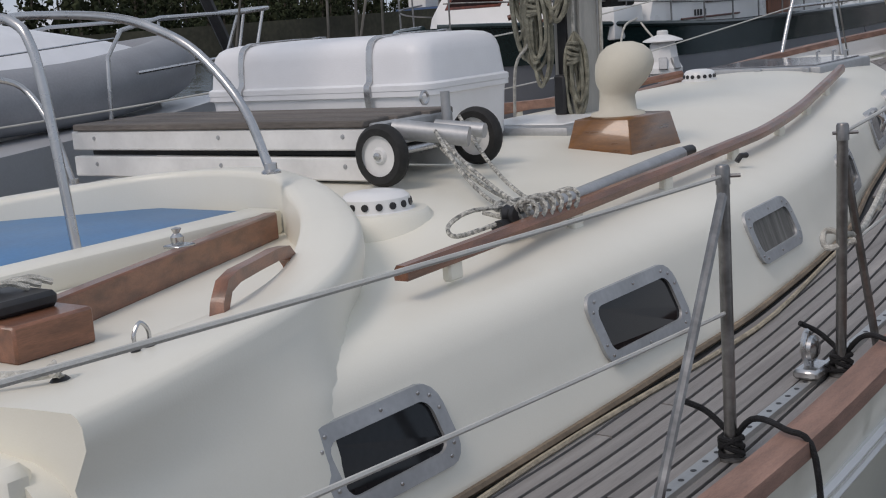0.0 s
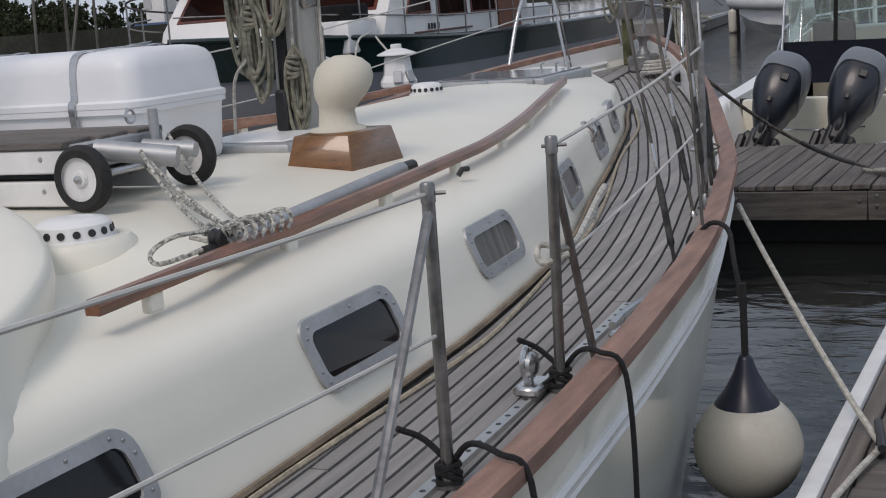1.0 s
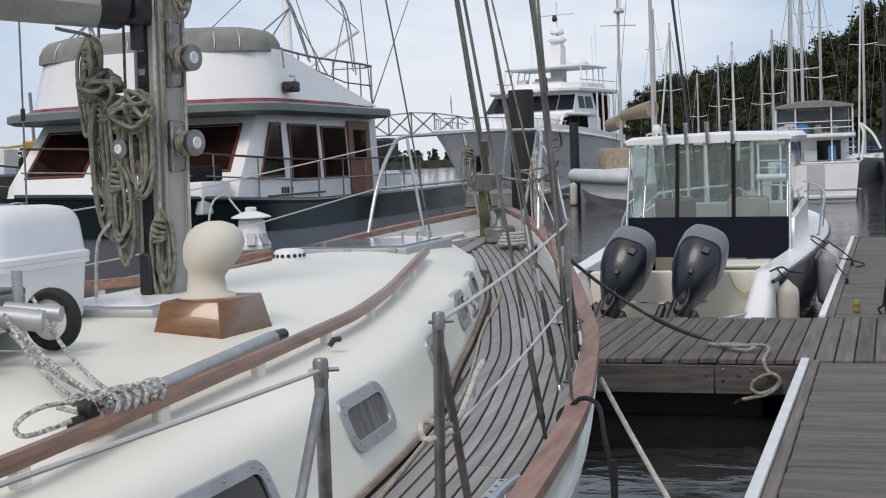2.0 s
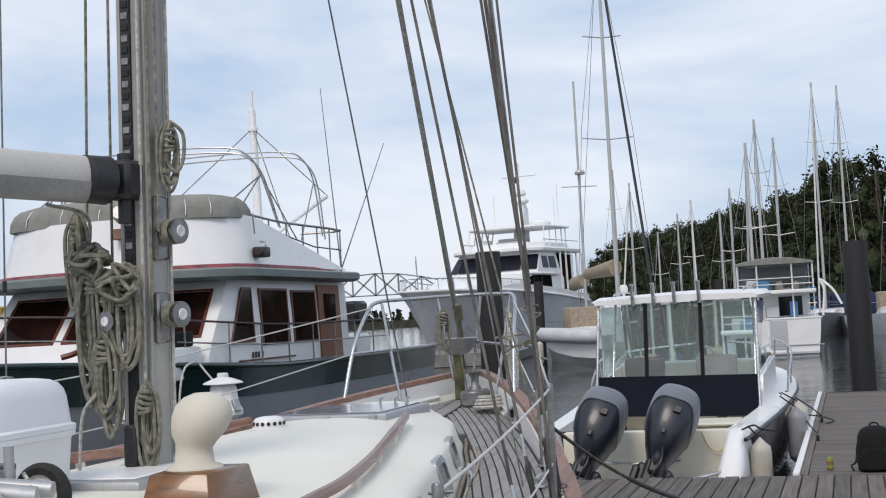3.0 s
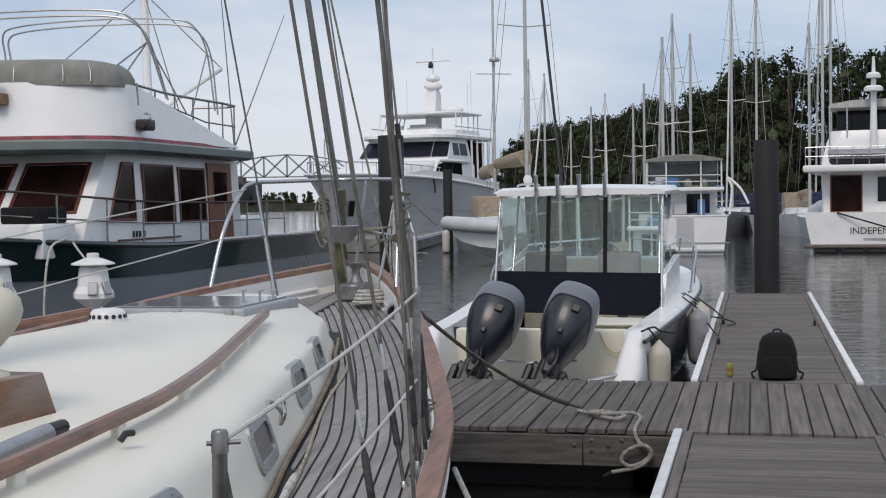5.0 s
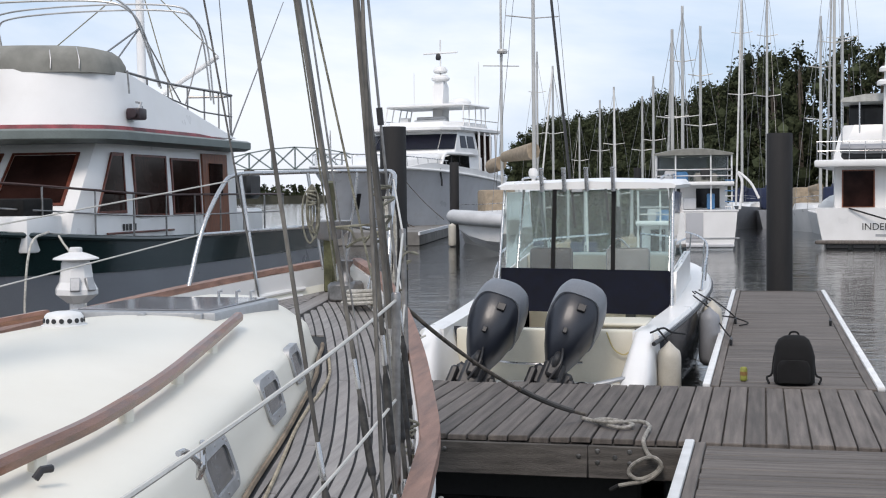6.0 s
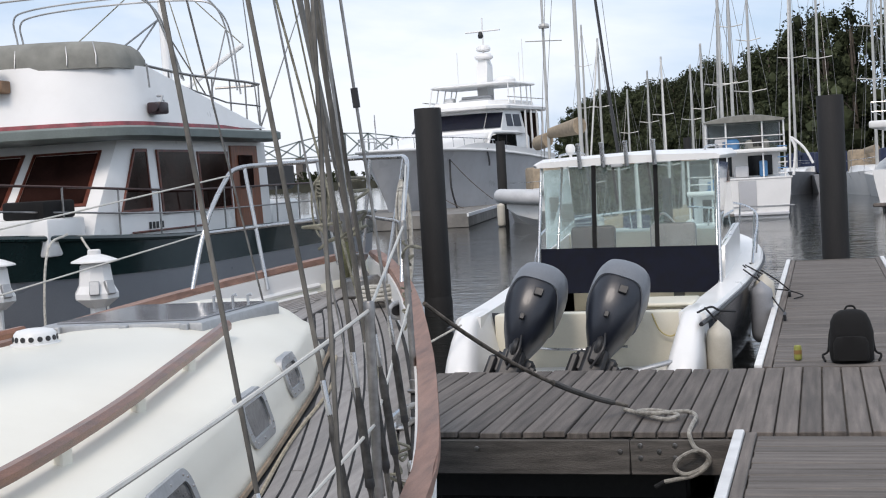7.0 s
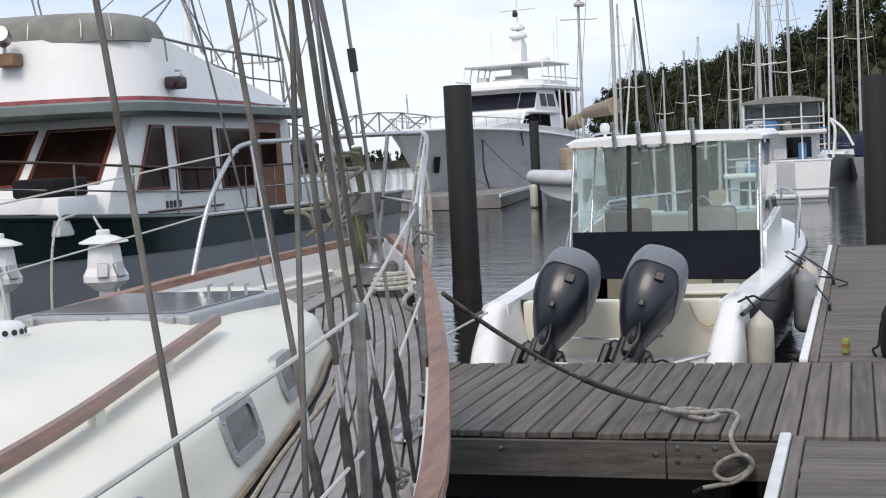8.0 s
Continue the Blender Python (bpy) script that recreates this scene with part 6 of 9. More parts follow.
for x in (-2.07, -1.80, -1.53, -1.215):
    bm = bmesh.new()
    tube(bm, [(x, HT0 - 0.03, HZ - 0.03), (x - 0.006, HT0 - 0.06, HZ + 0.24)], 0.026, 12)
    lathe(bm, [(0.026, 0), (0.031, 0.01), (0.029, 0.025), (0.02, 0.025), (0.018, -0.05)], (x - 0.006, HT0 - 0.06, HZ + 0.23), 14)
    part("rod_holder", bm, STEEL, hardtop, "steel rod holder")
bm = bmesh.new()
lathe(bm, [(0.02, 0), (0.02, 0.08), (0.055, 0.11), (0.06, 0.16), (0.04, 0.2), (0, 0.205)], (-2.28, 4.6, HZ + 0.06), 16)
part("horn_dome", bm, WPAINT, hardtop)
bm = bmesh.new()
box(bm, -1.72, -1.58, HT0 - 0.01, HT0 + 0.08, HZ - 0.04, HZ, 0.008)
part("spreader_light", bm, GALV, hardtop)
XL, XR = PX + 0.08 - 1.03, PX + 0.08 + 1.03
for x in (XL, XR, XL + 0.09, XR - 0.09):
    bm = bmesh.new()
    edge = x in (XL, XR)
    tube(bm, [(x, 3.75 if edge else 4.4, 0.84), (x + (0.02 if x < PX else -0.02), 4.2 if edge else 5.0, HZ + 0.02)], 0.0185, 10)
    part("top_leg", bm, STEEL, motorboat, "stainless hardtop leg")
bm = bmesh.new()
bm.faces.new([bm.verts.new(p) for p in ((XL + 0.03, 3.82, 0.80), (XR - 0.03, 3.82, 0.76), (XR - 0.01, 3.98, 1.27), (XL + 0.01, 3.98, 1.30))])
bmesh.ops.solidify(bm, geom=bm.faces[:], thickness=0.012)
part("navy_curtain", bm, NAVY, motorboat, "navy canvas lower curtain", None)
vz = [(XL + 0.01, 3.98, 1.30), (XR - 0.01, 3.98, 1.27), (XR - 0.02, 4.13, HZ + 0.01), (XL + 0.02, 4.13, HZ + 0.01)]
for a, b in ((0.0, 0.305), (0.32, 0.655), (0.67, 1.0)):
    bm = bmesh.new()
    lo, hi = Vector(vz[0]).lerp(Vector(vz[1]), a), Vector(vz[0]).lerp(Vector(vz[1]), b)
    ho, hn = Vector(vz[3]).lerp(Vector(vz[2]), b), Vector(vz[3]).lerp(Vector(vz[2]), a)
    bm.faces.new([bm.verts.new(p) for p in (lo, hi, ho, hn)])
    cur = part("clear_curtain", bm, CLEAR, motorboat, "clear vinyl curtain panel", None)
    cur.visible_shadow = False
for s in (0.31, 0.66):
    bm = bmesh.new()
    a, b = Vector(vz[0]).lerp(Vector(vz[1]), s), Vector(vz[3]).lerp(Vector(vz[2]), s)
    bar(bm, a + Vector((0, -0.008, 0)), b + Vector((0, -0.008, 0)), 0.05, 0.008, (0, 1, 0))
    part("zip_strip", bm, PACK, motorboat)
for x, z0 in ((PX - 0.32, 1.7), (PX + 0.12, 1.78)):
    bm = bmesh.new()
    bar(bm, (x, 5.9, z0), (x, 5.6, HZ), 0.03, 0.02)
    part("front_mullion", bm, BLACK, motorboat)
# windscreen and side panes
for pts in (((PX - 0.95, 6.25, 1.35), (PX + 0.95, 6.25, 1.35), (PX + 0.9, 5.75, 2.2), (PX - 0.9, 5.75, 2.2)), ((XR - 0.02, 4.25, 1.25), (XR - 0.02, 6.2, 1.40), (XR - 0.04, 5.75, 2.18), (XR - 0.02, 4.3, 2.2)), ((XL + 0.02, 4.25, 1.25), (XL + 0.02, 6.2, 1.40), (XL + 0.04, 5.75, 2.18), (XL + 0.02, 4.3, 2.2))):
    bm = bmesh.new()
    bm.faces.new([bm.verts.new(p) for p in pts])
    pane = part("windscreen_pane", bm, TEAL, motorboat, "green tinted screen", None)
    pane.visible_shadow = False
for side in (XL, XR):
    bm = bmesh.new()
    prism(bm, [(side - 0.02, 4.05, 0.85), (side - 0.02, 6.3, 1.0), (side - 0.02, 6.3, 1.40), (side - 0.02, 4.9, 1.28), (side - 0.02, 4.25, 1.24)], (0.04, 0, 0))
    part("cabin_side", bm, WHITE, motorboat)
bm = bmesh.new()
box(bm, PX - 0.95, PX + 0.95, 5.7, 6.3, 0.3, 1.36, 0.04, seg=2)
part("dashboard", bm, CREAMB, motorboat)
for x in (PX - 0.45, PX + 0.5):
    bm = bmesh.new()
    box(bm, x - 0.25, x + 0.25, 4.75, 5.15, 0.75, 0.90, 0.04, seg=2)
    box(bm, x - 0.27, x + 0.27, 4.68, 4.80, 0.88, 1.50, 0.05, seg=2)
    box(bm, x - 0.06, x + 0.06, 4.9, 5.0, 0.3, 0.76)
    part("helm_seat", bm, mat("grey_vinyl", (0.16, 0.17, 0.17), 0.5) if x > PX else BLACK, motorboat)
bm = bmesh.new()
tube(bm, [(PX + 0.15, 5.55, 1.42), (PX + 0.3, 5.45, 1.58), (PX + 0.45, 5.55, 1.42)], 0.014, 8, 5)
part("steering_wheel", bm, STEEL, motorboat)
# bow rail
for side in (1, -1):
    bm = bmesh.new()
    f = lambda y, dz, i=0.08: (PX + side * max(0.03, spline_at(PB, y) - i), y, pbz(y) + dz)
    tube(bm, [f(5.3, 0.03, 0.05), f(5.6, 0.27, 0.04), f(6.2, 0.40, 0.03), f(7.2, 0.45, 0.02), f(8.2, 0.45, 0.02), f(9.1, 0.44, 0.02)], 0.015, 8, 4)
    rail = part("bow_rail", bm, STEEL, motorboat, "stainless bow rail")
    for y in (6.3, 7.2, 8.1, 8.8):
        bm = bmesh.new()
        tube(bm, [f(y, 0.02, 0.06), f(y, 0.40 + min(1, y - 6.2) * 0.05, 0.025)], 0.012, 8)
        part("rail_post", bm, STEEL, rail)


# the boat lies a little askew in its slip
askew = Matrix.Translation((PX, 5.0, 0)) @ Matrix.Rotation(radians(-1.3), 4, "Z") @ Matrix.Translation((-PX, -5.0, 0))
stack = list(motorboat.children)
while stack:
    ob = stack.pop()
    stack += list(ob.children)
    ob.data.transform(ob.matrix_basis.inverted() @ askew @ ob.matrix_basis)


def outboard(x, lean):
    mm = Matrix.Translation((x, 0.98, 0.66)) @ Matrix.Scale(1.15, 4) @ Matrix.Rotation(radians(lean), 4, "Y") @ Matrix.Rotation(radians(-30), 4, "X")
    low, high = bmesh.new(), bmesh.new()
    prof = [(-0.20, 0.075, 0.11, 0.02), (-0.10, 0.115, 0.17, 0.0), (0.0, 0.16, 0.23, -0.01), (0.13, 0.20, 0.275, -0.01), (0.27, 0.222, 0.295, 0.0), (0.40, 0.225, 0.295, 0.01), (0.51, 0.212, 0.28, 0.025), (0.59, 0.18, 0.24, 0.04), (0.635, 0.12, 0.16, 0.05), (0.65, 0.04, 0.05, 0.05)]
    heights = [p[0] for p in prof]

    def skin(k, z, grow=0.0):
        a = 2 * math.pi * k / 36
        ca, sa = math.cos(a), math.sin(a)
        w, d, c = (float(np.interp(z, heights, [p[i] for p in prof])) for i in (1, 2, 3))
        return ((w + grow) * math.copysign(abs(ca) ** 0.75, ca), c + (d + grow) * math.copysign(abs(sa) ** 0.8, sa), z)

    def seam(k):
        """The grey cowling ends in an arch over the dark after face and drapes lower on the flanks."""
        a = 2 * math.pi * k / 36
        return 0.17 + (0.25 * (1 - abs(math.cos(a)) ** 5.0) if math.sin(a) < 0 else -0.05 * math.sin(a))
    loft(low, [[skin(k, -0.20 + (seam(k) + 0.215) * s) for k in range(36)] for s in span(0, 1, 9)])
    loft(high, [[skin(k, seam(k) - 0.004, -0.004) for k in range(36)], [skin(k, seam(k), 0.012) for k in range(36)]] + [[skin(k, seam(k) + (0.645 - seam(k)) * s, 0.012 * (1 - s * 0.4)) for k in range(36)] for s in (0.08, 0.2, 0.35, 0.5, 0.65, 0.78, 0.88, 0.95, 1.0)])
    for one in (low, high):
        bmesh.ops.transform(one, matrix=mm, verts=one.verts)
    ob = thing("outboard_engine", (x, 0.98, 0.3), "grey and dark blue outboard engine tilted up", "outboard", "outboard engines")
    part("lower_cowl", low, OBDARK, ob, "glossy dark blue lower cowl", 60)
    part("cowling", high, OBGREY, ob, "grey engine cowling", 50)
    for px, pz, w, h in ((0.05, 0.31, 0.036, 0.034), (-0.01, 0.07, 0.02, 0.026)):
        q = bmesh.new()
        box(q, px - w, px + w, -0.315, -0.285, pz - h, pz + h, 0.006, mm)
        part("latch", q, BLACK, ob)
    q = bmesh.new()
    box(q, -0.09, 0.09, -0.20, -0.185, 0.47, 0.485, 0.004, mm @ pose(0, -0.03, 0.0, -30, 0, 0))
    part("badge_bar", q, GALV, ob)
    q = bmesh.new()
    box(q, -0.095, 0.095, -0.13, 0.16, -0.55, -0.14, 0.03, mm)
    box(q, -0.17, 0.17, -0.02, 0.22, -0.36, -0.16, 0.03, mm)
    box(q, -0.05, 0.05, -0.19, -0.08, -0.30, -0.12, 0.02, mm)
    box(q, -0.20, -0.13, -0.06, 0.1, -0.42, -0.22, 0.02, mm)
    box(q, 0.13, 0.20, -0.06, 0.1, -0.42, -0.22, 0.02, mm)
    part("midsection", q, BLACK, ob, "black bracket and leg")
    q = bmesh.new()
    tube(q, [mm @ Vector((0, -0.12, -0.05)), mm @ Vector((0, -0.2, -0.14)), mm @ Vector((0, -0.16, -0.22))], 0.035, 8, 3)
    tube(q, [mm @ Vector((0.02, -0.2, -0.05)), mm @ Vector((0.05, -0.26, -0.2)), mm @ Vector((0.0, -0.2, -0.36))], 0.012, 6, 3)
    part("tilt_ram", q, BLACK, ob)
    q = bmesh.new()
    tube(q, [(x - 0.18, 0.8, 0.30), (x - 0.28, 0.78, 0.42), (x - 0.2, 0.9, 0.55)], 0.014, 6, 4)
    part("cable", q, BLACK, ob)


outboard(-2.17, 18)
outboard(-1.40, 19)
bm = bmesh.new()
tube(bm, [(-2.1, 0.72, 0.38), (-1.75, 0.70, 0.37), (-1.45, 0.72, 0.39)], 0.011, 6, 3)
solo("tie_bar", bm, DARKSTEEL, "steel steering bar between the outboards", "steering bar")
bm = bmesh.new()
box(bm, -0.3, 0.3, -0.05, 0.05, -0.018, 0.018, 0.015, pose(-1.0, 0.72, 0.40, 0, -12, 12))
solo("boat_paddle", bm, GALV, "grey paddle blade lying on swim platform", "paddle")


def fender(x, y, z0, z1, r, material=FENDERW, label="white cylindrical fender hanging between boat and dock", tie=None):
    f = thing("fender", (x, y, z0), label, "fender", "boat fenders")
    bm = bmesh.new()
    lathe(bm, [(0, z0), (r * 0.55, z0 + 0.01), (r * 0.9, z0 + 0.05), (r, z0 + 0.11), (r, z1 - 0.11), (r * 0.9, z1 - 0.05), (r * 0.5, z1 - 0.01), (0.03, z1 + 0.02), (0, z1 + 0.05)], (x, y, 0), 20)
    part("body", bm, material, f, "", 60)
    if tie:
        bm = bmesh.new()
        tube(bm, [(x, y, z1 + 0.03), tie], 0.009, 6)
        part("line", bm, ROPE_K, f)


fender(-0.40, 1.28, 0.18, 0.70, 0.115, tie=(-0.52, 1.35, 0.86))
fender(-0.135, 4.3, 0.12, 0.78, 0.125, DINGHY, "grey cylindrical fender between motorboat and dock", tie=(-0.33, 4.4, 0.95))
fender(-0.12, 4.75, 0.2, 0.82, 0.12, tie=(-0.33, 4.8, 0.97))
for pts in ([(-0.30, 5.3, 0.95), (0.0, 5.45, 0.72), (0.14, 5.6, 0.58)], [(-0.30, 5.3, 0.95), (0.0, 4.2, 0.62), (0.14, 3.25, 0.57)], [(-0.36, 4.9, 0.96), (-0.1, 5.3, 0.66), (0.13, 5.55, 0.58), (0.30, 5.4, 0.53), (0.2, 5.2, 0.515)]):
    tied_rope("mooring_line", pts, 0.0085, ROPE_K, "black mooring line from motorboat to dock cleat")
tied_rope("mooring_line", [(-0.55, 0.95, 0.86), (-0.45, 1.2, 0.88), (-0.40, 1.6, 0.80), (-0.3, 2.2, 0.72)], 0.010, ROPE_K, "black line on the motorboat's stern cleat")
tied_rope("washdown_hose", [(-1.05, 1.68, 0.78), (-0.98, 1.66, 0.62), (-0.88, 1.66, 0.56), (-0.80, 1.66, 0.60)], 0.008, mat("yellow_cord", (0.5, 0.42, 0.2), 0.7), "pale yellow cord on the transom")
tied_rope("stern_line", [(-1.3, 0.62, 0.36), (-1.15, 0.6, 0.42), (-1.02, 0.62, 0.34), (-0.95, 0.6, 0.40), (-0.86, 0.62, 0.34)], 0.010, ROPE_K, "black line in loops on the swim platform")
tied_rope("port_stern_line", [(-2.75, 0.95, 0.80), (-3.1, 0.3, 0.62), (-3.4, -0.2, 0.53)], 0.011, ROPE_W, "pale stern line from motorboat to walkway")
# white boat in the next slip, its bow over the walkway's corner
nb = thing("moored_boat", (3.4, -5.5, 0), "white boat with black bow lines in next slip", "boat")
bm = bmesh.new()
secs = []
for y, h in ((-3.05, 0.08), (-3.3, 0.5), (-3.9, 0.95), (-4.9, 1.25), (-6.5, 1.4), (-10.0, 1.4)):
    side = [(h, y, 1.13), (h * 0.94, y - 0.08, 0.75), (h * 0.72, y - 0.35, 0.05), (h * 0.3, y - 0.7, -0.3)]
    secs.append([(2.45 + a + 0.6 * min(1, (-3.05 - y) / 1.5), b, c) for a, b, c in side] + [(2.45 - a + 0.6 * min(1, (-3.05 - y) / 1.5), b, c) for a, b, c in side[::-1]])
loft(bm, secs)
part("hull", bm, WHITE, nb, "", 50)
bm = bmesh.new()
box(bm, 2.1, 2.26, -3.6, -3.45, 1.12, 1.2, 0.02)
part("bow_chock", bm, BLACK, nb)
for x, dy in ((1.86, 0.0), (1.98, 0.1), (2.10, 0.05)):
    tied_rope("bow_fender_line", [(2.2, -3.5, 1.2), (x + 0.08, -3.25 + dy, 1.2), (x + 0.01, -3.1 + dy, 1.12), (x + 0.02, -3.0 + dy, 0.8), (x + 0.05, -2.8 + dy, 0.53)], 0.017, ROPE_K, "thick black bow line from boat to walkway")
tied_rope("dock_hose", [(1.55, -2.45, 0.53), (1.9, -2.52, 0.54), (2.3, -2.45, 0.54), (2.8, -2.5, 0.53)], 0.03, RUBBER, "black hose lying on the walkway")

# ---- the trawler in the next slip ----
TX = -8.78
trawler = thing("trawler", (TX, 5.0, 0), "white motor trawler with dark green hull and mahogany window frames", "trawler")
TB = [(-0.5, 0.06), (-0.2, 0.62), (0.3, 1.15), (1.0, 1.6), (1.7, 1.83), (2.6, 1.95), (5.0, 2.0), (8.0, 1.98), (11.0, 1.8)]


def tz(y):
    return 1.66 + 0.022 * max(0, 4 - y) ** 1.6


def hull_band(bm, z0f, z1f, tuck0, tuck1, out=0.0):
    secs = []
    for y in (-0.5, -0.38, -0.2, 0.05, 0.35, 0.7, 1.0, 1.5, 2.0, 2.6, 3.2, 4, 5, 6.5, 8, 9.5, 11.0):
        h = spline_at(TB, y) + out
        w = max(0, (3.5 - y) / 3.5) ** 2
        a = (h * (1 - tuck1 * (0.4 + w)), y + 1.1 * w * tuck1 * 2, z1f(y))
        b = (h * (1 - tuck0 * (0.4 + w)), y + 1.1 * w * tuck0 * 2, z0f(y))
        secs.append([(TX + a[0], a[1], a[2]), (TX + b[0], b[1], b[2]), (TX - b[0], b[1], b[2]), (TX - a[0], a[1], a[2])])
    return loft(bm, secs)


part("upper_hull", hull_band(bmesh.new(), lambda y: 1.30 + 0.01 * max(0, 4 - y) ** 1.6, tz, 0.06, 0.0), GREEN, trawler, "dark green upper hull band", 40)
part("lower_hull", hull_band(bmesh.new(), lambda y: -0.3, lambda y: 1.31 + 0.01 * max(0, 4 - y) ** 1.6, 0.30, 0.065, -0.006), mat("grey_topsides", (0.24, 0.25, 0.27), 0.3, vary=0.05, scale=1.5), trawler, "grey lower hull", 40)
for side in (1, -1):
    bm = bmesh.new()
    tube(bm, [(TX + side * (spline_at(TB, y) + 0.01), y, tz(y) + 0.01) for y in span(-0.48, 11, 40)], 0.035, 8)
    part("rub_rail", bm, GREEN, trawler)
    bm = bmesh.new()
    pts = [(TX + side * max(0.03, spline_at(TB, y) - 0.10), y, tz(y) + 0.56) for y in span(-0.4, 8.2, 30)]
    tube(bm, pts, 0.014, 8)
    rail = part("deck_rail", bm, mat("dark_brown_rail", (0.07, 0.035, 0.03), 0.5, vary=0.2, scale=9), trawler, "dark brown deck rail")
    bm = bmesh.new()
    tube(bm, [(x, y, z - 0.27) for x, y, z in pts], 0.011, 6)
    part("mid_rail", bm, DARKSTEEL, rail)
    for y in np.arange(0.5, 8.3, 0.85):
        bm = bmesh.new()
        x = TX + side * (spline_at(TB, y) - 0.10)
        tube(bm, [(x, y, tz(y)), (x, y, tz(y) + 0.56)], 0.013, 6)
        part("rail_post", bm, DARKSTEEL, rail)
# house
WX = TX + 1.78
bm = bmesh.new()
foot = [(-1.72, 1.72), (1.72, 1.72), (1.78, 2.1), (1.78, 6.5), (-1.78, 6.5), (-1.78, 2.1)]
head = [(-1.62, 2.60), (1.62, 2.60), (1.72, 2.84), (1.74, 6.5), (-1.74, 6.5), (-1.72, 2.84)]
loft(bm, [[(TX + x, y, 1.62) for x, y in foot], [(TX + x, y, 2.0) for x, y in [(a[0], a[1] + 0.16) if a[1] < 3 else a for a in foot]], [(TX + x, y, 2.83) for x, y in head]])
house = part("house", bm, WHITE, trawler, "white deckhouse", 25)
bm = bmesh.new()
box(bm, TX - 0.8, TX + 0.8, 1.3, 2.0, 1.6, 1.80, 0.05, seg=2)
part("trunk_cabin", bm, WHITE, trawler)
bm = bmesh.new()
box(bm, TX + 0.2, TX + 0.75, 1.35, 1.7, 1.80, 1.90, 0.02)
part("deck_box", bm, MAHOG, trawler)
bm = bmesh.new()
box(bm, TX + 0.85, TX + 1.66, 1.0, 1.74, 1.6, 2.0, 0.03, seg=2)
part("side_locker", bm, WHITE, trawler)
bm = bmesh.new()
box(bm, TX + 1.10, TX + 1.60, 1.04, 1.66, 2.0, 2.19, 0.03, seg=2)
part("black_crate", bm, PACK, trawler, "low black crate on the white locker")


def side_x(y, z):
    return TX + 1.785 - 0.04 * max(0, (z - 2.0) / 0.83)


def framed(poly, inset, parent, label="brown framed tinted window", lift=0.012):
    """A window on the house side: outline rows of y and z."""
    c = Vector((sum(p[0] for p in poly) / len(poly), sum(p[1] for p in poly) / len(poly)))
    inner = [c + (Vector(p) - c) * (1 - inset / max(0.2, (Vector(p) - c).length) * 1.3) for p in poly]
    bm = bmesh.new()
    n = len(poly)
    o = [bm.verts.new((side_x(*p) + lift, p[0], p[1])) for p in poly]
    i = [bm.verts.new((side_x(*p) + lift, p[0], p[1])) for p in inner]
    ob = [bm.verts.new((side_x(*p) - 0.01, p[0], p[1])) for p in poly]
    ib = [bm.verts.new((side_x(*p) - 0.01, p[0], p[1])) for p in inner]
    for k in range(n):
        j = (k + 1) % n
        bm.faces.new((o[k], o[j], i[j], i[k]))
        bm.faces.new((o[k], o[j], ob[j], ob[k]))
        bm.faces.new((i[k], i[j], ib[j], ib[k]))
    fr = part("window_frame", bm, MAHOG, parent, label, None)
    bm = bmesh.new()
    bm.faces.new([bm.verts.new((side_x(*p) + 0.004, p[0], p[1])) for p in inner])
    part("pane", bm, TINT, fr, smooth=None)


framed([(2.30, 2.0), (3.03, 2.0), (3.03, 2.73), (2.74, 2.73)], 0.035, trawler)
framed([(3.27, 1.95), (4.20, 1.95), (4.20, 2.72), (3.27, 2.72)], 0.035, trawler)
framed([(4.34, 1.95), (5.23, 1.95), (5.23, 2.70), (4.34, 2.70)], 0.035, trawler)
bm = bmesh.new()
prism(bm, [(side_x(5.3, 1.7), 5.30, 1.66), (side_x(6.15, 1.7), 6.15, 1.66), (side_x(6.15, 2.78), 6.15, 2.78), (side_x(5.3, 2.78), 5.30, 2.78)], (0.03, 0, 0))
door = part("side_door", bm, DOORWOOD, trawler, "varnished wooden side door", None)
bm = bmesh.new()
box(bm, side_x(5.7, 2.5) + 0.025, side_x(5.7, 2.5) + 0.04, 5.5, 5.95, 2.2, 2.65, 0.004)
part("door_window", bm, TINT, door)
# front windows
for x0, x1 in ((-1.55, -0.62), (-0.50, 0.50), (0.62, 1.55)):
    def fr(x, z):
        s = (z - 2.0) / 0.83
        return (TX + x * (1 - 0.055 * s), 1.88 + 0.72 * s, z)
    q = [fr(x0, 2.10), fr(x1, 2.10), fr(x1, 2.72), fr(x0, 2.72)]
    bm = bmesh.new()
    c = sum((Vector(p) for p in q), Vector()) / 4
    up = Vector((0, -0.76, 0.65)).normalized()
    o = [bm.verts.new(Vector(p) + up * 0.014) for p in q]
    inn = [c + (Vector(p) - c) * 0.91 for p in q]
    i = [bm.verts.new(p + up * 0.014) for p in inn]
    b = [bm.verts.new(Vector(p) - up * 0.01) for p in q]
    for k in range(4):
        j = (k + 1) % 4
        bm.faces.new((o[k], o[j], i[j], i[k]))
        bm.faces.new((o[k], o[j], b[j], b[k]))
    frm = part("window_frame", bm, MAHOG, trawler, "brown framed windscreen", None)
    bm = bmesh.new()
    bm.faces.new([bm.verts.new(p + up * 0.006) for p in inn])
    part("pane", bm, TINT, frm, smooth=None)
for k, w in enumerate((0.05, 0.05, 0.06, 0.045)):
    bm = bmesh.new()
    y = 2.92 + k * 0.085 + (0.05 if k > 2 else 0)
    box(bm, side_x(y, 1.85) + 0.001, side_x(y, 1.85) + 0.006, y, y + w, 1.79, 1.87, 0.001)
    part("registration_bar", bm, BLACK, trawler)
bm = bmesh.new()
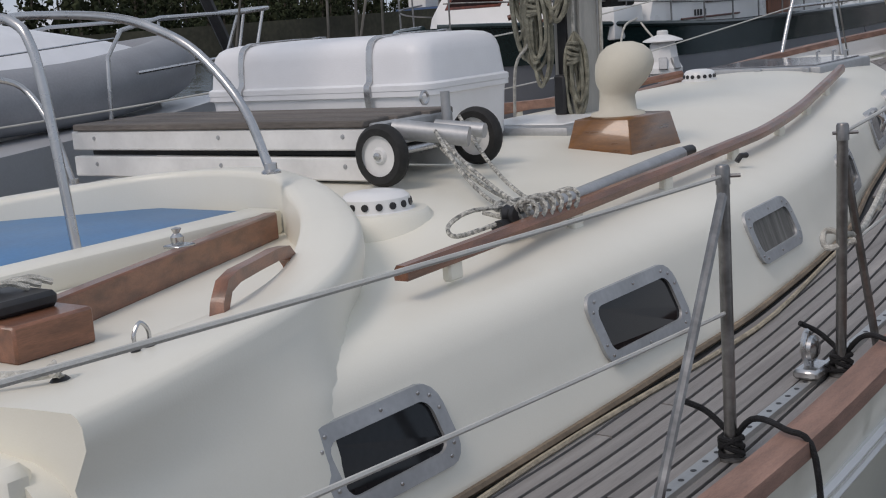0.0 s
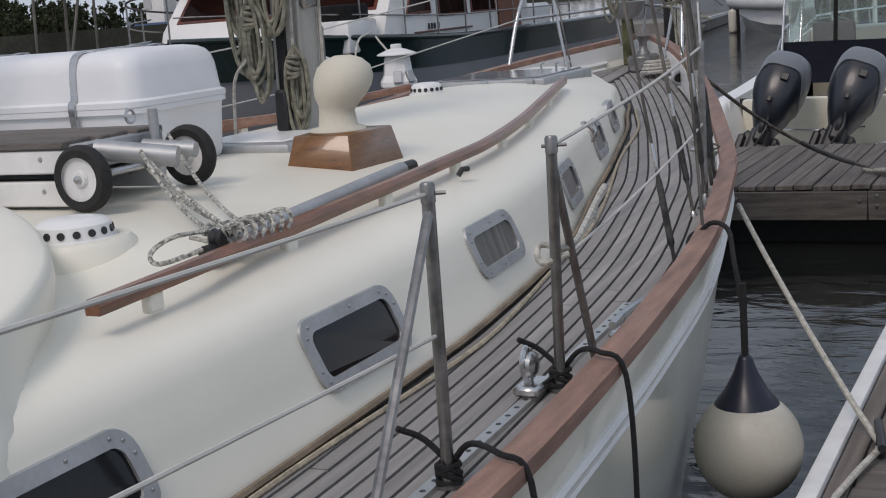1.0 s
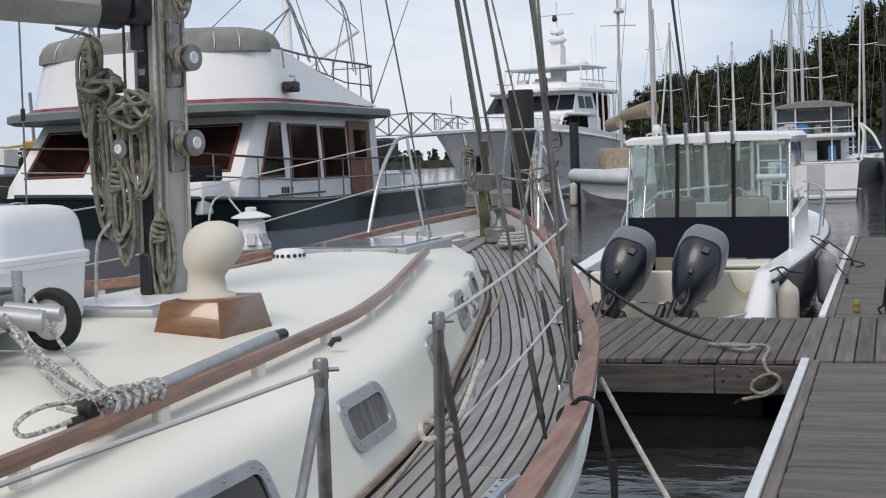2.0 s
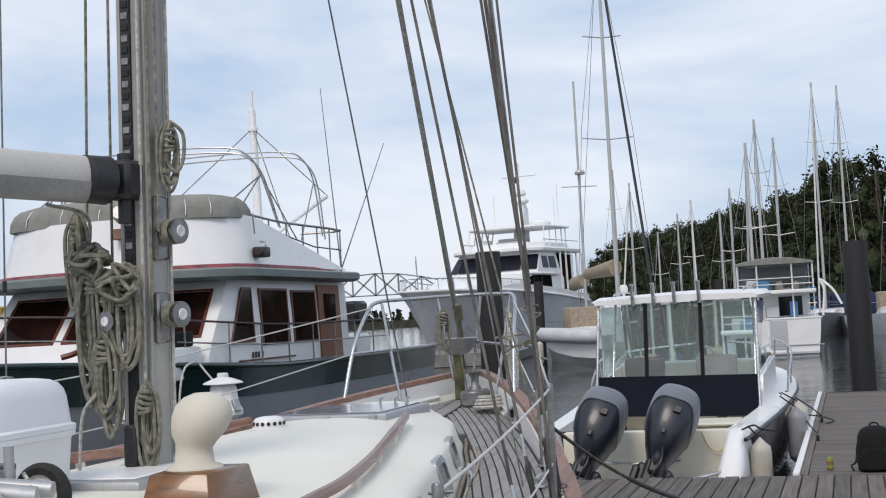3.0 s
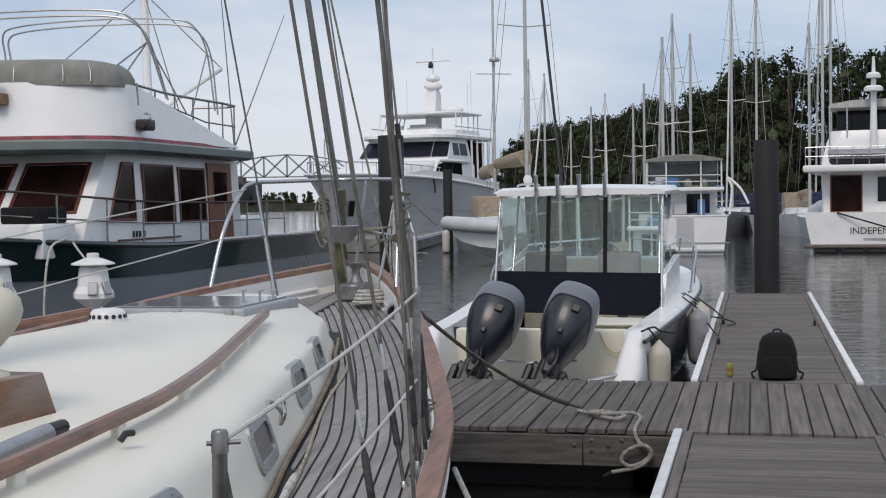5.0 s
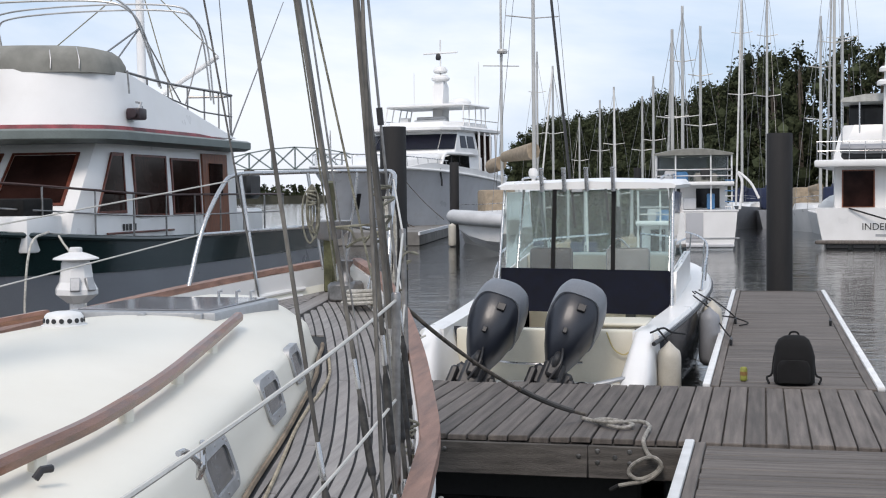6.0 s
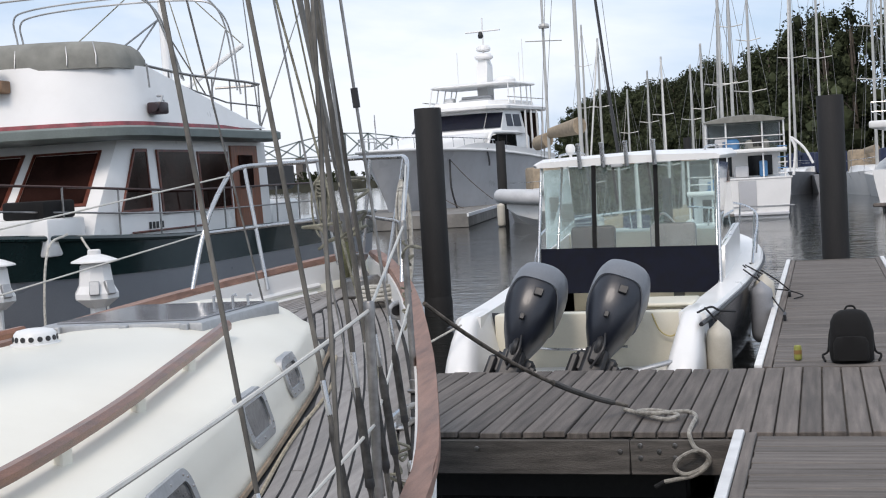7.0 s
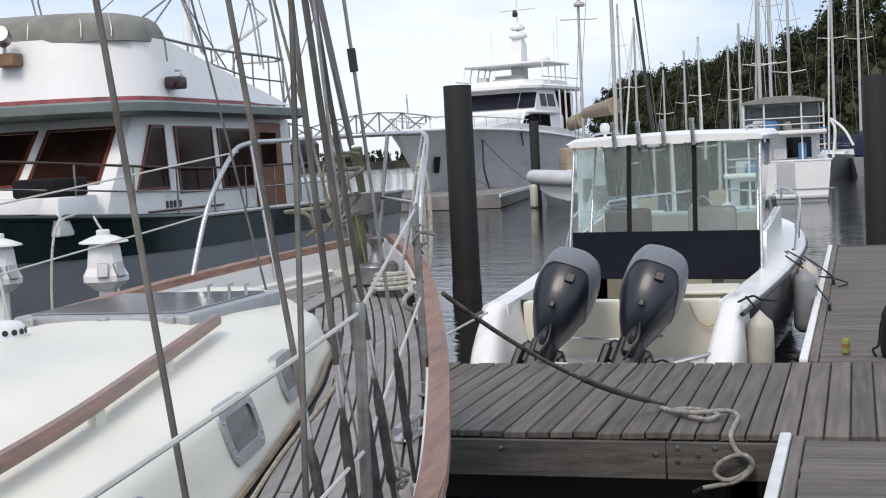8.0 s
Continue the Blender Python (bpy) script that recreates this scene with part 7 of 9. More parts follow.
tube(bm, [(side_x(2.5, 1.75) + 0.02, 2.5, 1.765), (side_x(4.3, 1.75) + 0.02, 4.3, 1.765)], 0.014, 6)
part("side_trim", bm, MAHOG, trawler)


def plan(front, half, back, bulge, n=10):
    """A plan outline with a bowed front."""
    pts = []
    for k in range(n + 1):
        a = math.pi * k / n
        pts.append((TX + half * math.cos(a), front + bulge * (1 - math.sin(a) ** 0.8)))
    return pts + [(TX - half, back), (TX + half, back)]


bm = bmesh.new()
loft(bm, [[(x, y, 2.83) for x, y in plan(1.75, 1.98, 6.35, 0.9)], [(x, y, 2.865) for x, y in plan(1.68, 2.05, 6.4, 0.9)], [(x, y, 2.955) for x, y in plan(1.68, 2.05, 6.4, 0.9)], [(x, y, 2.98) for x, y in plan(1.72, 2.0, 6.4, 0.9)]])
part("roof_brow", bm, BROWFIELD, trawler, "grey-green overhanging roof edge", 35)
bm = bmesh.new()
loft(bm, [[(x, y, 2.97) for x, y in plan(1.92, 1.88, 6.35, 0.85)], [(x, y, 3.04) for x, y in plan(1.98, 1.85, 5.0, 0.85)]])
part("red_stripe", bm, REDSTRIPE, trawler, "faded red stripe", 35)
bm = bmesh.new()
rows0 = [(x, y) for x, y in plan(2.02, 1.83, 6.7, 0.85)]
rows0[-2:] = [(TX - 1.83, 3.12), (TX - 1.83, 6.4), (TX + 1.83, 6.4), (TX + 1.83, 3.12)]
rows1 = []
for x, y in rows0:
    top = 3.70 if y < 3.3 else 3.05
    rows1.append((TX + (x - TX) * 0.94, y + 0.16, top))
loft(bm, [[(x, y, 3.02) for x, y in rows0], rows1])
fly = part("flybridge", bm, WHITE, trawler, "white flybridge coaming", 40)
bm = bmesh.new()
loft(bm, [[(x, y, z) for x, y in plan(f, h, b, 0.6)] for z, f, h, b in ((3.66, 2.2, 1.71, 3.26), (3.78, 2.21, 1.70, 3.25), (3.88, 2.24, 1.66, 3.2), (3.95, 2.28, 1.58, 3.14), (3.99, 2.34, 1.42, 3.08), (4.0, 2.43, 1.1, 3.02))])
cover = part("bridge_cover", bm, CANVAS, trawler, "grey-green canvas bridge cover", 60)
for x in (-1.2, -0.6, 0.0, 0.6, 1.2, 1.5):
    y = 2.2 + 0.6 * (1 - math.sin(math.acos(x / 1.71)) ** 0.8)
    bm = bmesh.new()
    tube(bm, [(TX + x * 1.004, y - 0.006, 3.70), (TX + x, y + 0.014, 3.80), (TX + x * 0.97, y + 0.06, 3.90), (TX + x * 0.93, y + 0.14, 3.965)], 0.008, 5)
    part("seam", bm, GALV, cover)
# flybridge frame of paired bent tubes
for y0, zt_, foot, zf in ((3.5, 4.70, (4.25, 3.62), 4.35), (3.62, 4.64, (4.3, 3.6), 4.30), (5.45, 4.84, (5.9, 3.55), 4.4), (5.6, 4.78, (6.0, 3.5), 4.35)):
    half = [(TX + 1.66, foot[0], foot[1]), (TX + 1.62, y0 + 0.28, zf), (TX + 1.52, y0 + 0.06, zt_ - 0.10), (TX + 1.25, y0 - 0.02, zt_), (TX + 0.5, y0 - 0.06, zt_ + 0.04)]
    bm = bmesh.new()
    tube(bm, half + [(2 * TX - x, y, z) for x, y, z in half[::-1]], 0.014, 8, 5)
    part("bimini_hoop", bm, ALU, trawler, "bent tube bimini frame")
for a, b in (((1.62, 3.8, 4.32), (1.62, 2.95, 3.70)), ((1.62, 3.8, 4.32), (1.55, 2.55, 3.72)), ((1.62, 5.75, 4.4), (1.66, 5.05, 3.45)), ((1.62, 3.8, 4.32), (1.66, 4.9, 3.45))):
    for side in (1, -1):
        bm = bmesh.new()
        tube(bm, [(TX + side * a[0], a[1], a[2]), (TX + side * b[0], b[1], b[2])], 0.011, 6)
        part("frame_stay", bm, DARKSTEEL, trawler)
for side in (1, -1):
    bm = bmesh.new()
    tube(bm, [(TX + side * 1.70, 3.2, 3.72), (TX + side * 1.70, 4.4, 3.67), (TX + side * 1.72, 6.5, 3.66), (TX + side * 1.0, 6.6, 3.66)], 0.018, 8, 3)
    rr = part("bridge_rail", bm, DARKSTEEL, trawler, "dark bridge rail")
    bm = bmesh.new()
    tube(bm, [(TX + side * 1.71, 4.1, 3.52), (TX + side * 1.72, 5.4, 3.36), (TX + side * 1.72, 6.5, 3.35)], 0.012, 6)
    part("mid_rail", bm, DARKSTEEL, rr)
    for y in (3.8, 4.4, 5.0, 5.55, 6.05, 6.5):
        bm = bmesh.new()
        tube(bm, [(TX + side * 1.71, y, 3.62 - 0.2 * max(0.0, y - 3.2)), (TX + side * 1.71, y, 3.67)], 0.013, 6)
        part("rail_post", bm, DARKSTEEL, rr)
for k, pts in enumerate(([(TX + 1.75, 6.4, 2.97), (TX + 1.66, 6.1, 5.9)], [(TX + 1.7, 6.45, 2.97), (TX + 2.25, 7.3, 5.1)])):
    bm = bmesh.new()
    tube(bm, pts, 0.012, 6, r1=0.006)
    part("whip_antenna", bm, DARKSTEEL, trawler, "thin whip antenna")
bm = bmesh.new()
tube(bm, [(TX + 0.42, 6.3, 2.95), (TX + 0.38, 6.3, 5.7)], 0.075, 12, r1=0.055)
lathe(bm, [(0.075, 0), (0.08, 0.02), (0.075, 0.06)], (TX + 0.38, 6.3, 5.35), 12)
tube(bm, [(TX + 0.38, 6.3, 5.68), (TX + 0.38, 6.3, 6.0)], 0.03, 8)
tmast = part("signal_mast", bm, WHITE, trawler, "white mast with derrick boom")
bm = bmesh.new()
tube(bm, [(TX + 0.42, 6.28, 3.5), (TX + 1.65, 6.2, 4.2)], 0.035, 10)
part("derrick", bm, WHITE, tmast)
for b in ((TX + 1.65, 6.2, 4.2), (TX + 1.5, 5.0, 3.5), (TX - 0.6, 4.4, 3.7)):
    bm = bmesh.new()
    tube(bm, [(TX + 0.38, 6.3, 5.4), b], 0.009, 5)
    part("stay", bm, ROPE_G, tmast)
# search light on the bridge front, lamp box on its side
lx, ly, lz = TX + 0.45, 2.0, 3.72
bm = bmesh.new()
lathe(bm, [(0.0, -0.08), (0.07, -0.07), (0.095, -0.02), (0.10, 0.11), (0.09, 0.14), (0, 0.14)], (lx, ly, lz), 18, Matrix.Rotation(radians(70), 4, "X") @ Matrix.Rotation(radians(20), 4, "Y"))
lamp = part("search_light", bm, DARKSTEEL, trawler, "steel search light on wooden block")
bm = bmesh.new()
tube(bm, [(lx, ly + 0.02, lz - 0.16), (lx, ly + 0.02, lz)], 0.02, 8)
part("bracket", bm, GALV, lamp)
bm = bmesh.new()
box(bm, lx - 0.13, lx + 0.13, ly - 0.03, ly + 0.16, lz - 0.30, lz - 0.16, 0.012)
part("mounting_block", bm, mat("worn_block", (0.28, 0.17, 0.10), 0.7, vary=0.2), lamp)
lx, ly, lz = TX + 1.90, 3.12, 3.20
bm = bmesh.new()
box(bm, lx - 0.09, lx + 0.09, ly - 0.12, ly + 0.10, lz - 0.075, lz + 0.065, 0.025, seg=2)
lathe(bm, [(0.05, 0), (0.06, 0.02), (0.05, 0.05), (0, 0.055)], (lx + 0.02, ly - 0.10, lz), 14, Matrix.Rotation(radians(90), 4, "X"))
lamp = part("lamp_box", bm, mat("dark_maroon_lamp", (0.035, 0.018, 0.022), 0.4, vary=0.2), trawler, "dark maroon flood lamp on bracket")
bm = bmesh.new()
tube(bm, [(lx, ly + 0.06, lz + 0.05), (lx, ly + 0.12, lz + 0.14), (lx - 0.08, ly + 0.14, lz + 0.15)], 0.016, 6)
tube(bm, [(lx, ly + 0.14, lz + 0.10), (lx + 0.02, ly + 0.16, lz - 0.02)], 0.01, 6)
part("bracket", bm, GALV, lamp)
bm = bmesh.new()
tube(bm, [(lx - 0.07, ly - 0.05, lz + 0.24), (lx - 0.09, ly - 0.05, lz + 0.52)], 0.012, 6)
part("aerial_stub", bm, DARKSTEEL, lamp)
# red-brown anchor hose and gear on the foredeck
bm = bmesh.new()
tube(bm, [(TX + 0.2, 0.9, 1.95), (TX + 0.35, 1.0, 2.0), (TX + 0.55, 1.3, 2.15), (TX + 0.62, 1.5, 2.5)], 0.035, 8, 5)
part("anchor_gear", bm, MAHOG, trawler)
bm = bmesh.new()
box(bm, TX + 0.9, TX + 1.45, 7.3, 8.4, 1.6, 2.0, 0.05)
part("aft_cabin", bm, WHITE, trawler)
bm = bmesh.new()
box(bm, TX + 1.2, TX + 1.5, 7.7, 8.2, 2.15, 2.55, 0.05)
part("deck_engine", bm, BLACK, trawler, "small black outboard on the rail")
tied_rope("mooring_line", [(-6.95, 1.35, 1.78), (-6.2, 0.5, 1.35), (-5.2, -1.3, 0.55)], 0.012, ROPE_W, "white bow line from trawler to walkway")

# ---- boats and woods farther off ----
def placed(bm, mm):
    bmesh.ops.transform(bm, matrix=mm, verts=bm.verts)
    return bm


def simple_hull(length, beam, z_bow, z_stern, tuck=0.15, rake=0.12, transom=0.85):
    """A hull in its own axes: bow towards +y."""
    bm = bmesh.new()
    secs = []
    for s in (0.0, 0.1, 0.25, 0.4, 0.55, 0.68, 0.8, 0.9, 0.96, 1.0):
        h = beam / 2 * min(1.0, transom + (1 - transom) * s / 0.4) if s < 0.4 else beam / 2 * max(0.02, (1 - ((s - 0.4) / 0.6) ** 2.1))
        z = z_stern + (z_bow - z_stern) * s ** 1.6
        w = max(0, (s - 0.5) / 0.5) ** 1.6
        side = [(h, s * length, z), (h * (1 - tuck * 0.4 - 0.12 * w), s * length - rake * length * w * 0.3, z * 0.62), (h * (1 - tuck - 0.4 * w), s * length - rake * length * w * 0.75, z * 0.15), (h * (1 - tuck * 1.6) * (1 - 0.6 * w), s * length - rake * length * w, -0.25)]
        secs.append([(a, b, c) for a, b, c in side] + [(-a, b, c) for a, b, c in side[::-1]])
    return loft(bm, secs)


DISTANT_MAST = mat("pale_mast", (0.52, 0.52, 0.50), 0.4, 0.3, vary=0.06, scale=2)
COVERS = [mat("navy_cover", (0.02, 0.03, 0.07), 0.9), TAN, mat("green_cover", (0.03, 0.06, 0.045), 0.9), mat("white_cover", (0.6, 0.6, 0.58), 0.8)]


def yacht(x, y, heading, length, mast_h, cover, label, hull_mat=None, mizzen=0.0, furl=None, boom=2.35, fat=0.17):
    mm = pose(x, y, 0, 0, 0, heading) @ Matrix.Translation((0, -length * 0.52, 0))
    b = thing("sailing_yacht", (x, y, 0), label, "sailboat", "moored sailing yachts")
    part("hull", placed(simple_hull(length, length * 0.3, 1.35, 1.05), mm), hull_mat or WHITE, b, "", 45)
    q = bmesh.new()
    secs = []
    for s, h, z in ((0.22, 0.0, 1.0), (0.24, 0.36, 1.0), (0.45, 0.42, 0.5), (0.68, 0.3, 0.4), (0.74, 0.12, 0.0)):
        w = length * 0.105 * (1 - max(0, s - 0.45) * 1.2)
        secs.append([(-w, s * length, 1.05), (-w * 0.85, s * length, 1.1 + h), (w * 0.85, s * length, 1.1 + h), (w, s * length, 1.05)])
    part("coachroof", placed(loft(q, secs), mm), WHITE, b)
    q = bmesh.new()
    box(q, -length * 0.09, length * 0.09, length * 0.14, length * 0.26, 1.1, 2.35, 0.12, mm, 2)
    part("spray_hood", q, cover, b, "canvas spray hood")
    ms = 0.56
    q = bmesh.new()
    tube(q, [(0, length * ms, 1.2), (0, length * ms, mast_h)], 0.085, 10, r1=0.065)
    m = part("mast", placed(q, mm), DISTANT_MAST, b, "pale aluminium mast")
    for z, w in ((mast_h * 0.52, 0.085), (mast_h * 0.76, 0.065)) if mast_h > 10.5 else ((mast_h * 0.58, 0.08),):
        q = bmesh.new()
        tube(q, [(-length * w, length * ms - 0.1, z + 0.1), (0, length * ms, z), (length * w, length * ms - 0.1, z + 0.1)], 0.028, 6)
        part("spreader", placed(q, mm), DISTANT_MAST, m)
    for sx in (-1, 1):
        q = bmesh.new()
        tube(q, [(sx * length * 0.14, length * ms, 1.15), (sx * length * 0.085, length * ms - 0.1, mast_h * 0.55), (0, length * ms, mast_h * 0.97)], 0.012, 5)
        part("shroud", placed(q, mm), DARKSTEEL, b)
    q = bmesh.new()
    tube(q, [(0, length * 0.98, 1.4), (0, length * ms, mast_h * 0.98)], 0.055 if furl else 0.014, 7)
    part("forestay", placed(q, mm), furl or DARKSTEEL, b, "furled headsail" if furl else "")
    q = bmesh.new()
    tube(q, [(0, 0.1, 1.15), (0, length * ms, mast_h)], 0.011, 5)
    part("backstay", placed(q, mm), DARKSTEEL, b)
    q = bmesh.new()
    tube(q, [(0, length * ms - 0.1, boom), (0, length * 0.36, boom - 0.05), (0, length * 0.17, boom - 0.1)], fat, 10, r1=fat * 0.65, flat=1.3)
    part("boom_cover", placed(q, mm), cover, b, "canvas sail cover")
    if mizzen:
        q = bmesh.new()
        tube(q, [(0, length * 0.14, 1.1), (0, length * 0.14, mizzen)], 0.07, 10, r1=0.05)
        tube(q, [(-0.8, length * 0.14, mizzen * 0.62), (0.8, length * 0.14, mizzen * 0.62)], 0.025, 6)
        lathe(q, [(0, 0), (0.22, 0.02), (0.24, 0.1), (0.18, 0.2), (0, 0.22)], (0, length * 0.14 + 0.2, mizzen * 0.66), 14)
        part("mizzen_mast", placed(q, mm), DISTANT_MAST, b, "mizzen mast with radar dome")
        q = bmesh.new()
        tube(q, [(0, length * 0.13, boom - 0.35), (0, -0.4, boom - 0.45)], fat * 0.9, 10, flat=1.3)
        part("mizzen_cover", placed(q, mm), cover, b)
    for sx in (-1, 1):
        q = bmesh.new()
        tube(q, [(sx * length * 0.145, 0.3, 1.75), (sx * length * 0.15, length * 0.4, 1.75), (sx * length * 0.12, length * 0.75, 1.85), (sx * 0.1, length, 1.95)], 0.012, 5, 3)
        part("guard_rail", placed(q, mm), STEEL, b)


yacht(-8.5, 40.5, 205, 12.5, 17.4, TAN, "ketch with tan sail covers and black furled headsail", mat("grey_ketch_hull", (0.45, 0.44, 0.42), 0.4), 12.4, furl=BLACK, boom=3.85, fat=0.27)
SAIL = [(-3.4, 48, 9.4, 0), (-3.3, 53, 11.0, 1), (-2.6, 57, 10.6, 2), (-0.71, 70.0, 15.2, 0), (0.77, 72.0, 15.3, 0), (3.4, 62, 11.4, 1), (4.1, 60, 18.9, 0), (4.8, 66, 20.4, 3), (-7.1, 75, 8.4, 2), (-9.5, 80, 9.4, 0), (-11.2, 86, 9.0, 1), (-13.3, 91, 8.0, 3), (9.3, 70, 11.5, 0), (10.6, 75, 10.9, 2), (-5.7, 66, 8.9, 1), (-12.4, 72, 10.2, 0), (-15.5, 84, 12.5, 2)]
for k, (x, y, h, c) in enumerate(SAIL):
    yacht(x, y, (8, 188, 3, 176)[k % 4], min(9.6, 8.5 + (h - 8) * 0.35), h, COVERS[c], ("white sailing yacht with navy sail cover", "white sailing yacht with tan sail cover", "white sailing yacht with green sail cover", "white sailing yacht with pale sail cover")[c], furl=COVERS[3] if k % 3 == 0 else None, hull_mat=DINGHY if k in (3, 4) else None)

# white trawler yacht seen from astern
def text_mesh(text, size, name, material, parent, mm, width=None):
    cu = bpy.data.curves.new(name, "FONT")
    cu.body, cu.size, cu.align_x, cu.align_y, cu.extrude = text, size, "CENTER", "CENTER", 0.006
    tmp = bpy.data.objects.new(name, cu)
    scene.collection.objects.link(tmp)
    me = bpy.data.meshes.new_from_object(tmp.evaluated_get(bpy.context.evaluated_depsgraph_get()))
    bpy.data.objects.remove(tmp)
    bpy.data.curves.remove(cu)
    if width:
        xs_ = [v.co.x for v in me.vertices]
        k = width / (max(xs_) - min(xs_))
        for v in me.vertices:
            v.co.x *= k
    me.transform(mm)
    me.materials.append(material)
    ob = new(name, me)
    ob.parent = parent
    ob.matrix_parent_inverse = Matrix.Translation(parent.location).inverted()
    return ob


IX, IY = 4.9, 40.0
ind = thing("motor_yacht", (IX, IY + 6, 0), "white trawler yacht seen from astern with name on transom", "motor yacht")
bm = simple_hull(14.5, 5.2, 2.6, 1.5, 0.10, 0.10, 0.96)
part("hull", placed(bm, pose(IX, IY, 0, 0, 0, -6)), WHITE, ind, "glossy white hull", 45)
bm = bmesh.new()
box(bm, -2.5, 2.5, -0.5, 0.05, 0.16, 0.30, 0.04, pose(IX, IY, 0, 0, 0, -6))
part("swim_platform", bm, GREYWOOD, ind)
for k in range(5):
    bm = bmesh.new()
    box(bm, -2.1 + k * 0.95, -1.3 + k * 0.95, -0.42, -0.36, 0.0, 0.2, 0.02, pose(IX, IY, 0, 0, 0, -6))
    part("platform_pad", bm, BLACK, ind)
IM = pose(IX, IY, 0, 0, 0, -6)
bm = bmesh.new()
box(bm, -1.9, 1.95, 0.9, 8.5, 1.45, 3.15, 0.06, IM)
part("saloon", bm, WHITE, ind)
bm = bmesh.new()
box(bm, -2.55, 2.3, -0.15, 9.0, 3.05, 3.32, 0.07, IM, 2)
part("upper_deck", bm, WHITE, ind)
for x0, x1, z0, z1, m, nm in ((-1.55, -0.45, 1.55, 2.9, TINT, "saloon_door"), (0.15, 0.82, 1.9, 2.85, DARKGLASS, "aft_window"), (0.90, 1.62, 1.9, 2.85, DARKGLASS, "aft_window")):
    bm = bmesh.new()
    box(bm, x0 - 0.05, x1 + 0.05, 0.86, 0.90, z0 - 0.05, z1 + 0.05, 0.01, IM)
    w = part(nm, bm, WHITE if nm == "aft_window" else DOORWOOD, ind)
    bm = bmesh.new()
    box(bm, x0, x1, 0.845, 0.865, z0, z1, 0.004, IM)
    part("pane", bm, m, w)
for k in range(4):
    bm = bmesh.new()
    box(bm, -1.93, -1.89, 1.5 + k * 0.55, 1.9 + k * 0.55, 1.9, 2.8, 0.01, IM)
    part("side_window", bm, DARKGLASS, ind)
bm = bmesh.new()
secs = []
for z, h, y0, y1 in ((3.3, 2.0, 1.8, 6.0), (4.2, 1.8, 1.9, 5.8), (4.7, 1.6, 2.1, 5.6)):
    secs.append([(-h + 0.4, y0, z), (h - 0.2, y0, z), (h, y0 + 0.3, z), (h, y1, z), (-h, y1, z), (-h, y0 + 0.3, z)])
part("flybridge", placed(loft(bm, secs), IM), WHITE, ind, "", 30)
bm = bmesh.new()
secs = [[(-1.72, y, z - 0.12), (-1.6, y, z), (-0.8, y, z + 0.12), (0, y, z + 0.15), (0.8, y, z + 0.12), (1.45, y, z), (1.55, y, z - 0.12), (1.5, y, z - 0.16), (-1.68, y, z - 0.16)] for y, z in ((1.9, 5.75), (3.0, 5.8), (4.8, 5.75))]
placed(loft(bm, secs), IM)
part("bimini", bm, mat("pale_canvas", (0.5, 0.5, 0.47), 0.85), ind, "pale canvas bimini", 50)
bm = bmesh.new()
box(bm, -1.5, 1.35, 4.3, 4.6, 4.6, 5.65, 0.03, IM)
part("bimini_screen", bm, DARKGLASS, ind)
for x in (-1.66, -1.0, 0.85, 1.5):
    bm = bmesh.new()
    tube(bm, [IM @ Vector((x, 2.0, 3.4)), IM @ Vector((x, 2.0, 5.68))], 0.03, 8)
    part("bimini_leg", bm, STEEL, ind)
bm = bmesh.new()
tube(bm, [IM @ Vector((0.0, 1.5, 3.3)), IM @ Vector((0.0, 1.6, 6.3)), IM @ Vector((0, 1.6, 7.5))], 0.16, 10, r1=0.05)
msk = part("signal_mast", bm, WHITE, ind, "white radar mast")
for z, r in ((6.15, 0.36), (6.65, 0.27)):
    bm = bmesh.new()
    lathe(bm, [(0, 0), (r, 0.02), (r, 0.14), (r * 0.7, 0.22), (0, 0.24)], IM @ Vector((0, 1.45, z)), 18)
    part("radar_dome", bm, WHITE, msk)
bm = bmesh.new()
tube(bm, [IM @ Vector(p) for p in ((-1.6, 0.3, 3.75), (-0.8, 0.2, 3.72), (0.8, 0.2, 3.72), (1.5, 0.25, 3.74))], 0.24, 10, 3, flat=0.8)
part("tender_tube", bm, DINGHY, ind, "grey inflatable tender on the upper deck")
bm = bmesh.new()
box(bm, -1.6, 1.4, 0.25, 1.3, 3.34, 3.62, 0.08, IM)
part("tender_hull", bm, BLACK, ind)
for k in range(9):
    x = -2.45 + k * 0.58
    bm = bmesh.new()
    tube(bm, [IM @ Vector((x, -0.05, 3.3)), IM @ Vector((x, -0.05, 4.0))], 0.016, 6)
    part("rail_post", bm, STEEL, ind)
for z in (3.65, 4.0):
    bm = bmesh.new()
    tube(bm, [IM @ Vector(p) for p in ((-2.45, 5, z), (-2.45, -0.05, z), (2.2, -0.05, z), (2.2, 5, z))], 0.018, 6)
    part("deck_rail", bm, STEEL, ind)
text_mesh("INDEPENDENCE", 0.36, "transom_name", BLACK, ind, IM @ pose(0.45, -0.012, 0.80, 90, 0, 0), 2.55)
bm = bmesh.new()
box(bm, -0.35, 0.95, -0.012, -0.004, 0.44, 0.53, 0.0, IM)
part("port_name_bar", bm, GALV, ind, "grey lettering bar")
tied_rope("stern_mooring_line", [tuple(IM @ Vector((-1.3, -0.05, 1.5))), tuple(IM @ Vector((0.5, -0.5, 0.95))), tuple(IM @ Vector((2.6, -1.0, 0.35)))], 0.03, ROPE_K, "dark stern line of the white motor yacht")

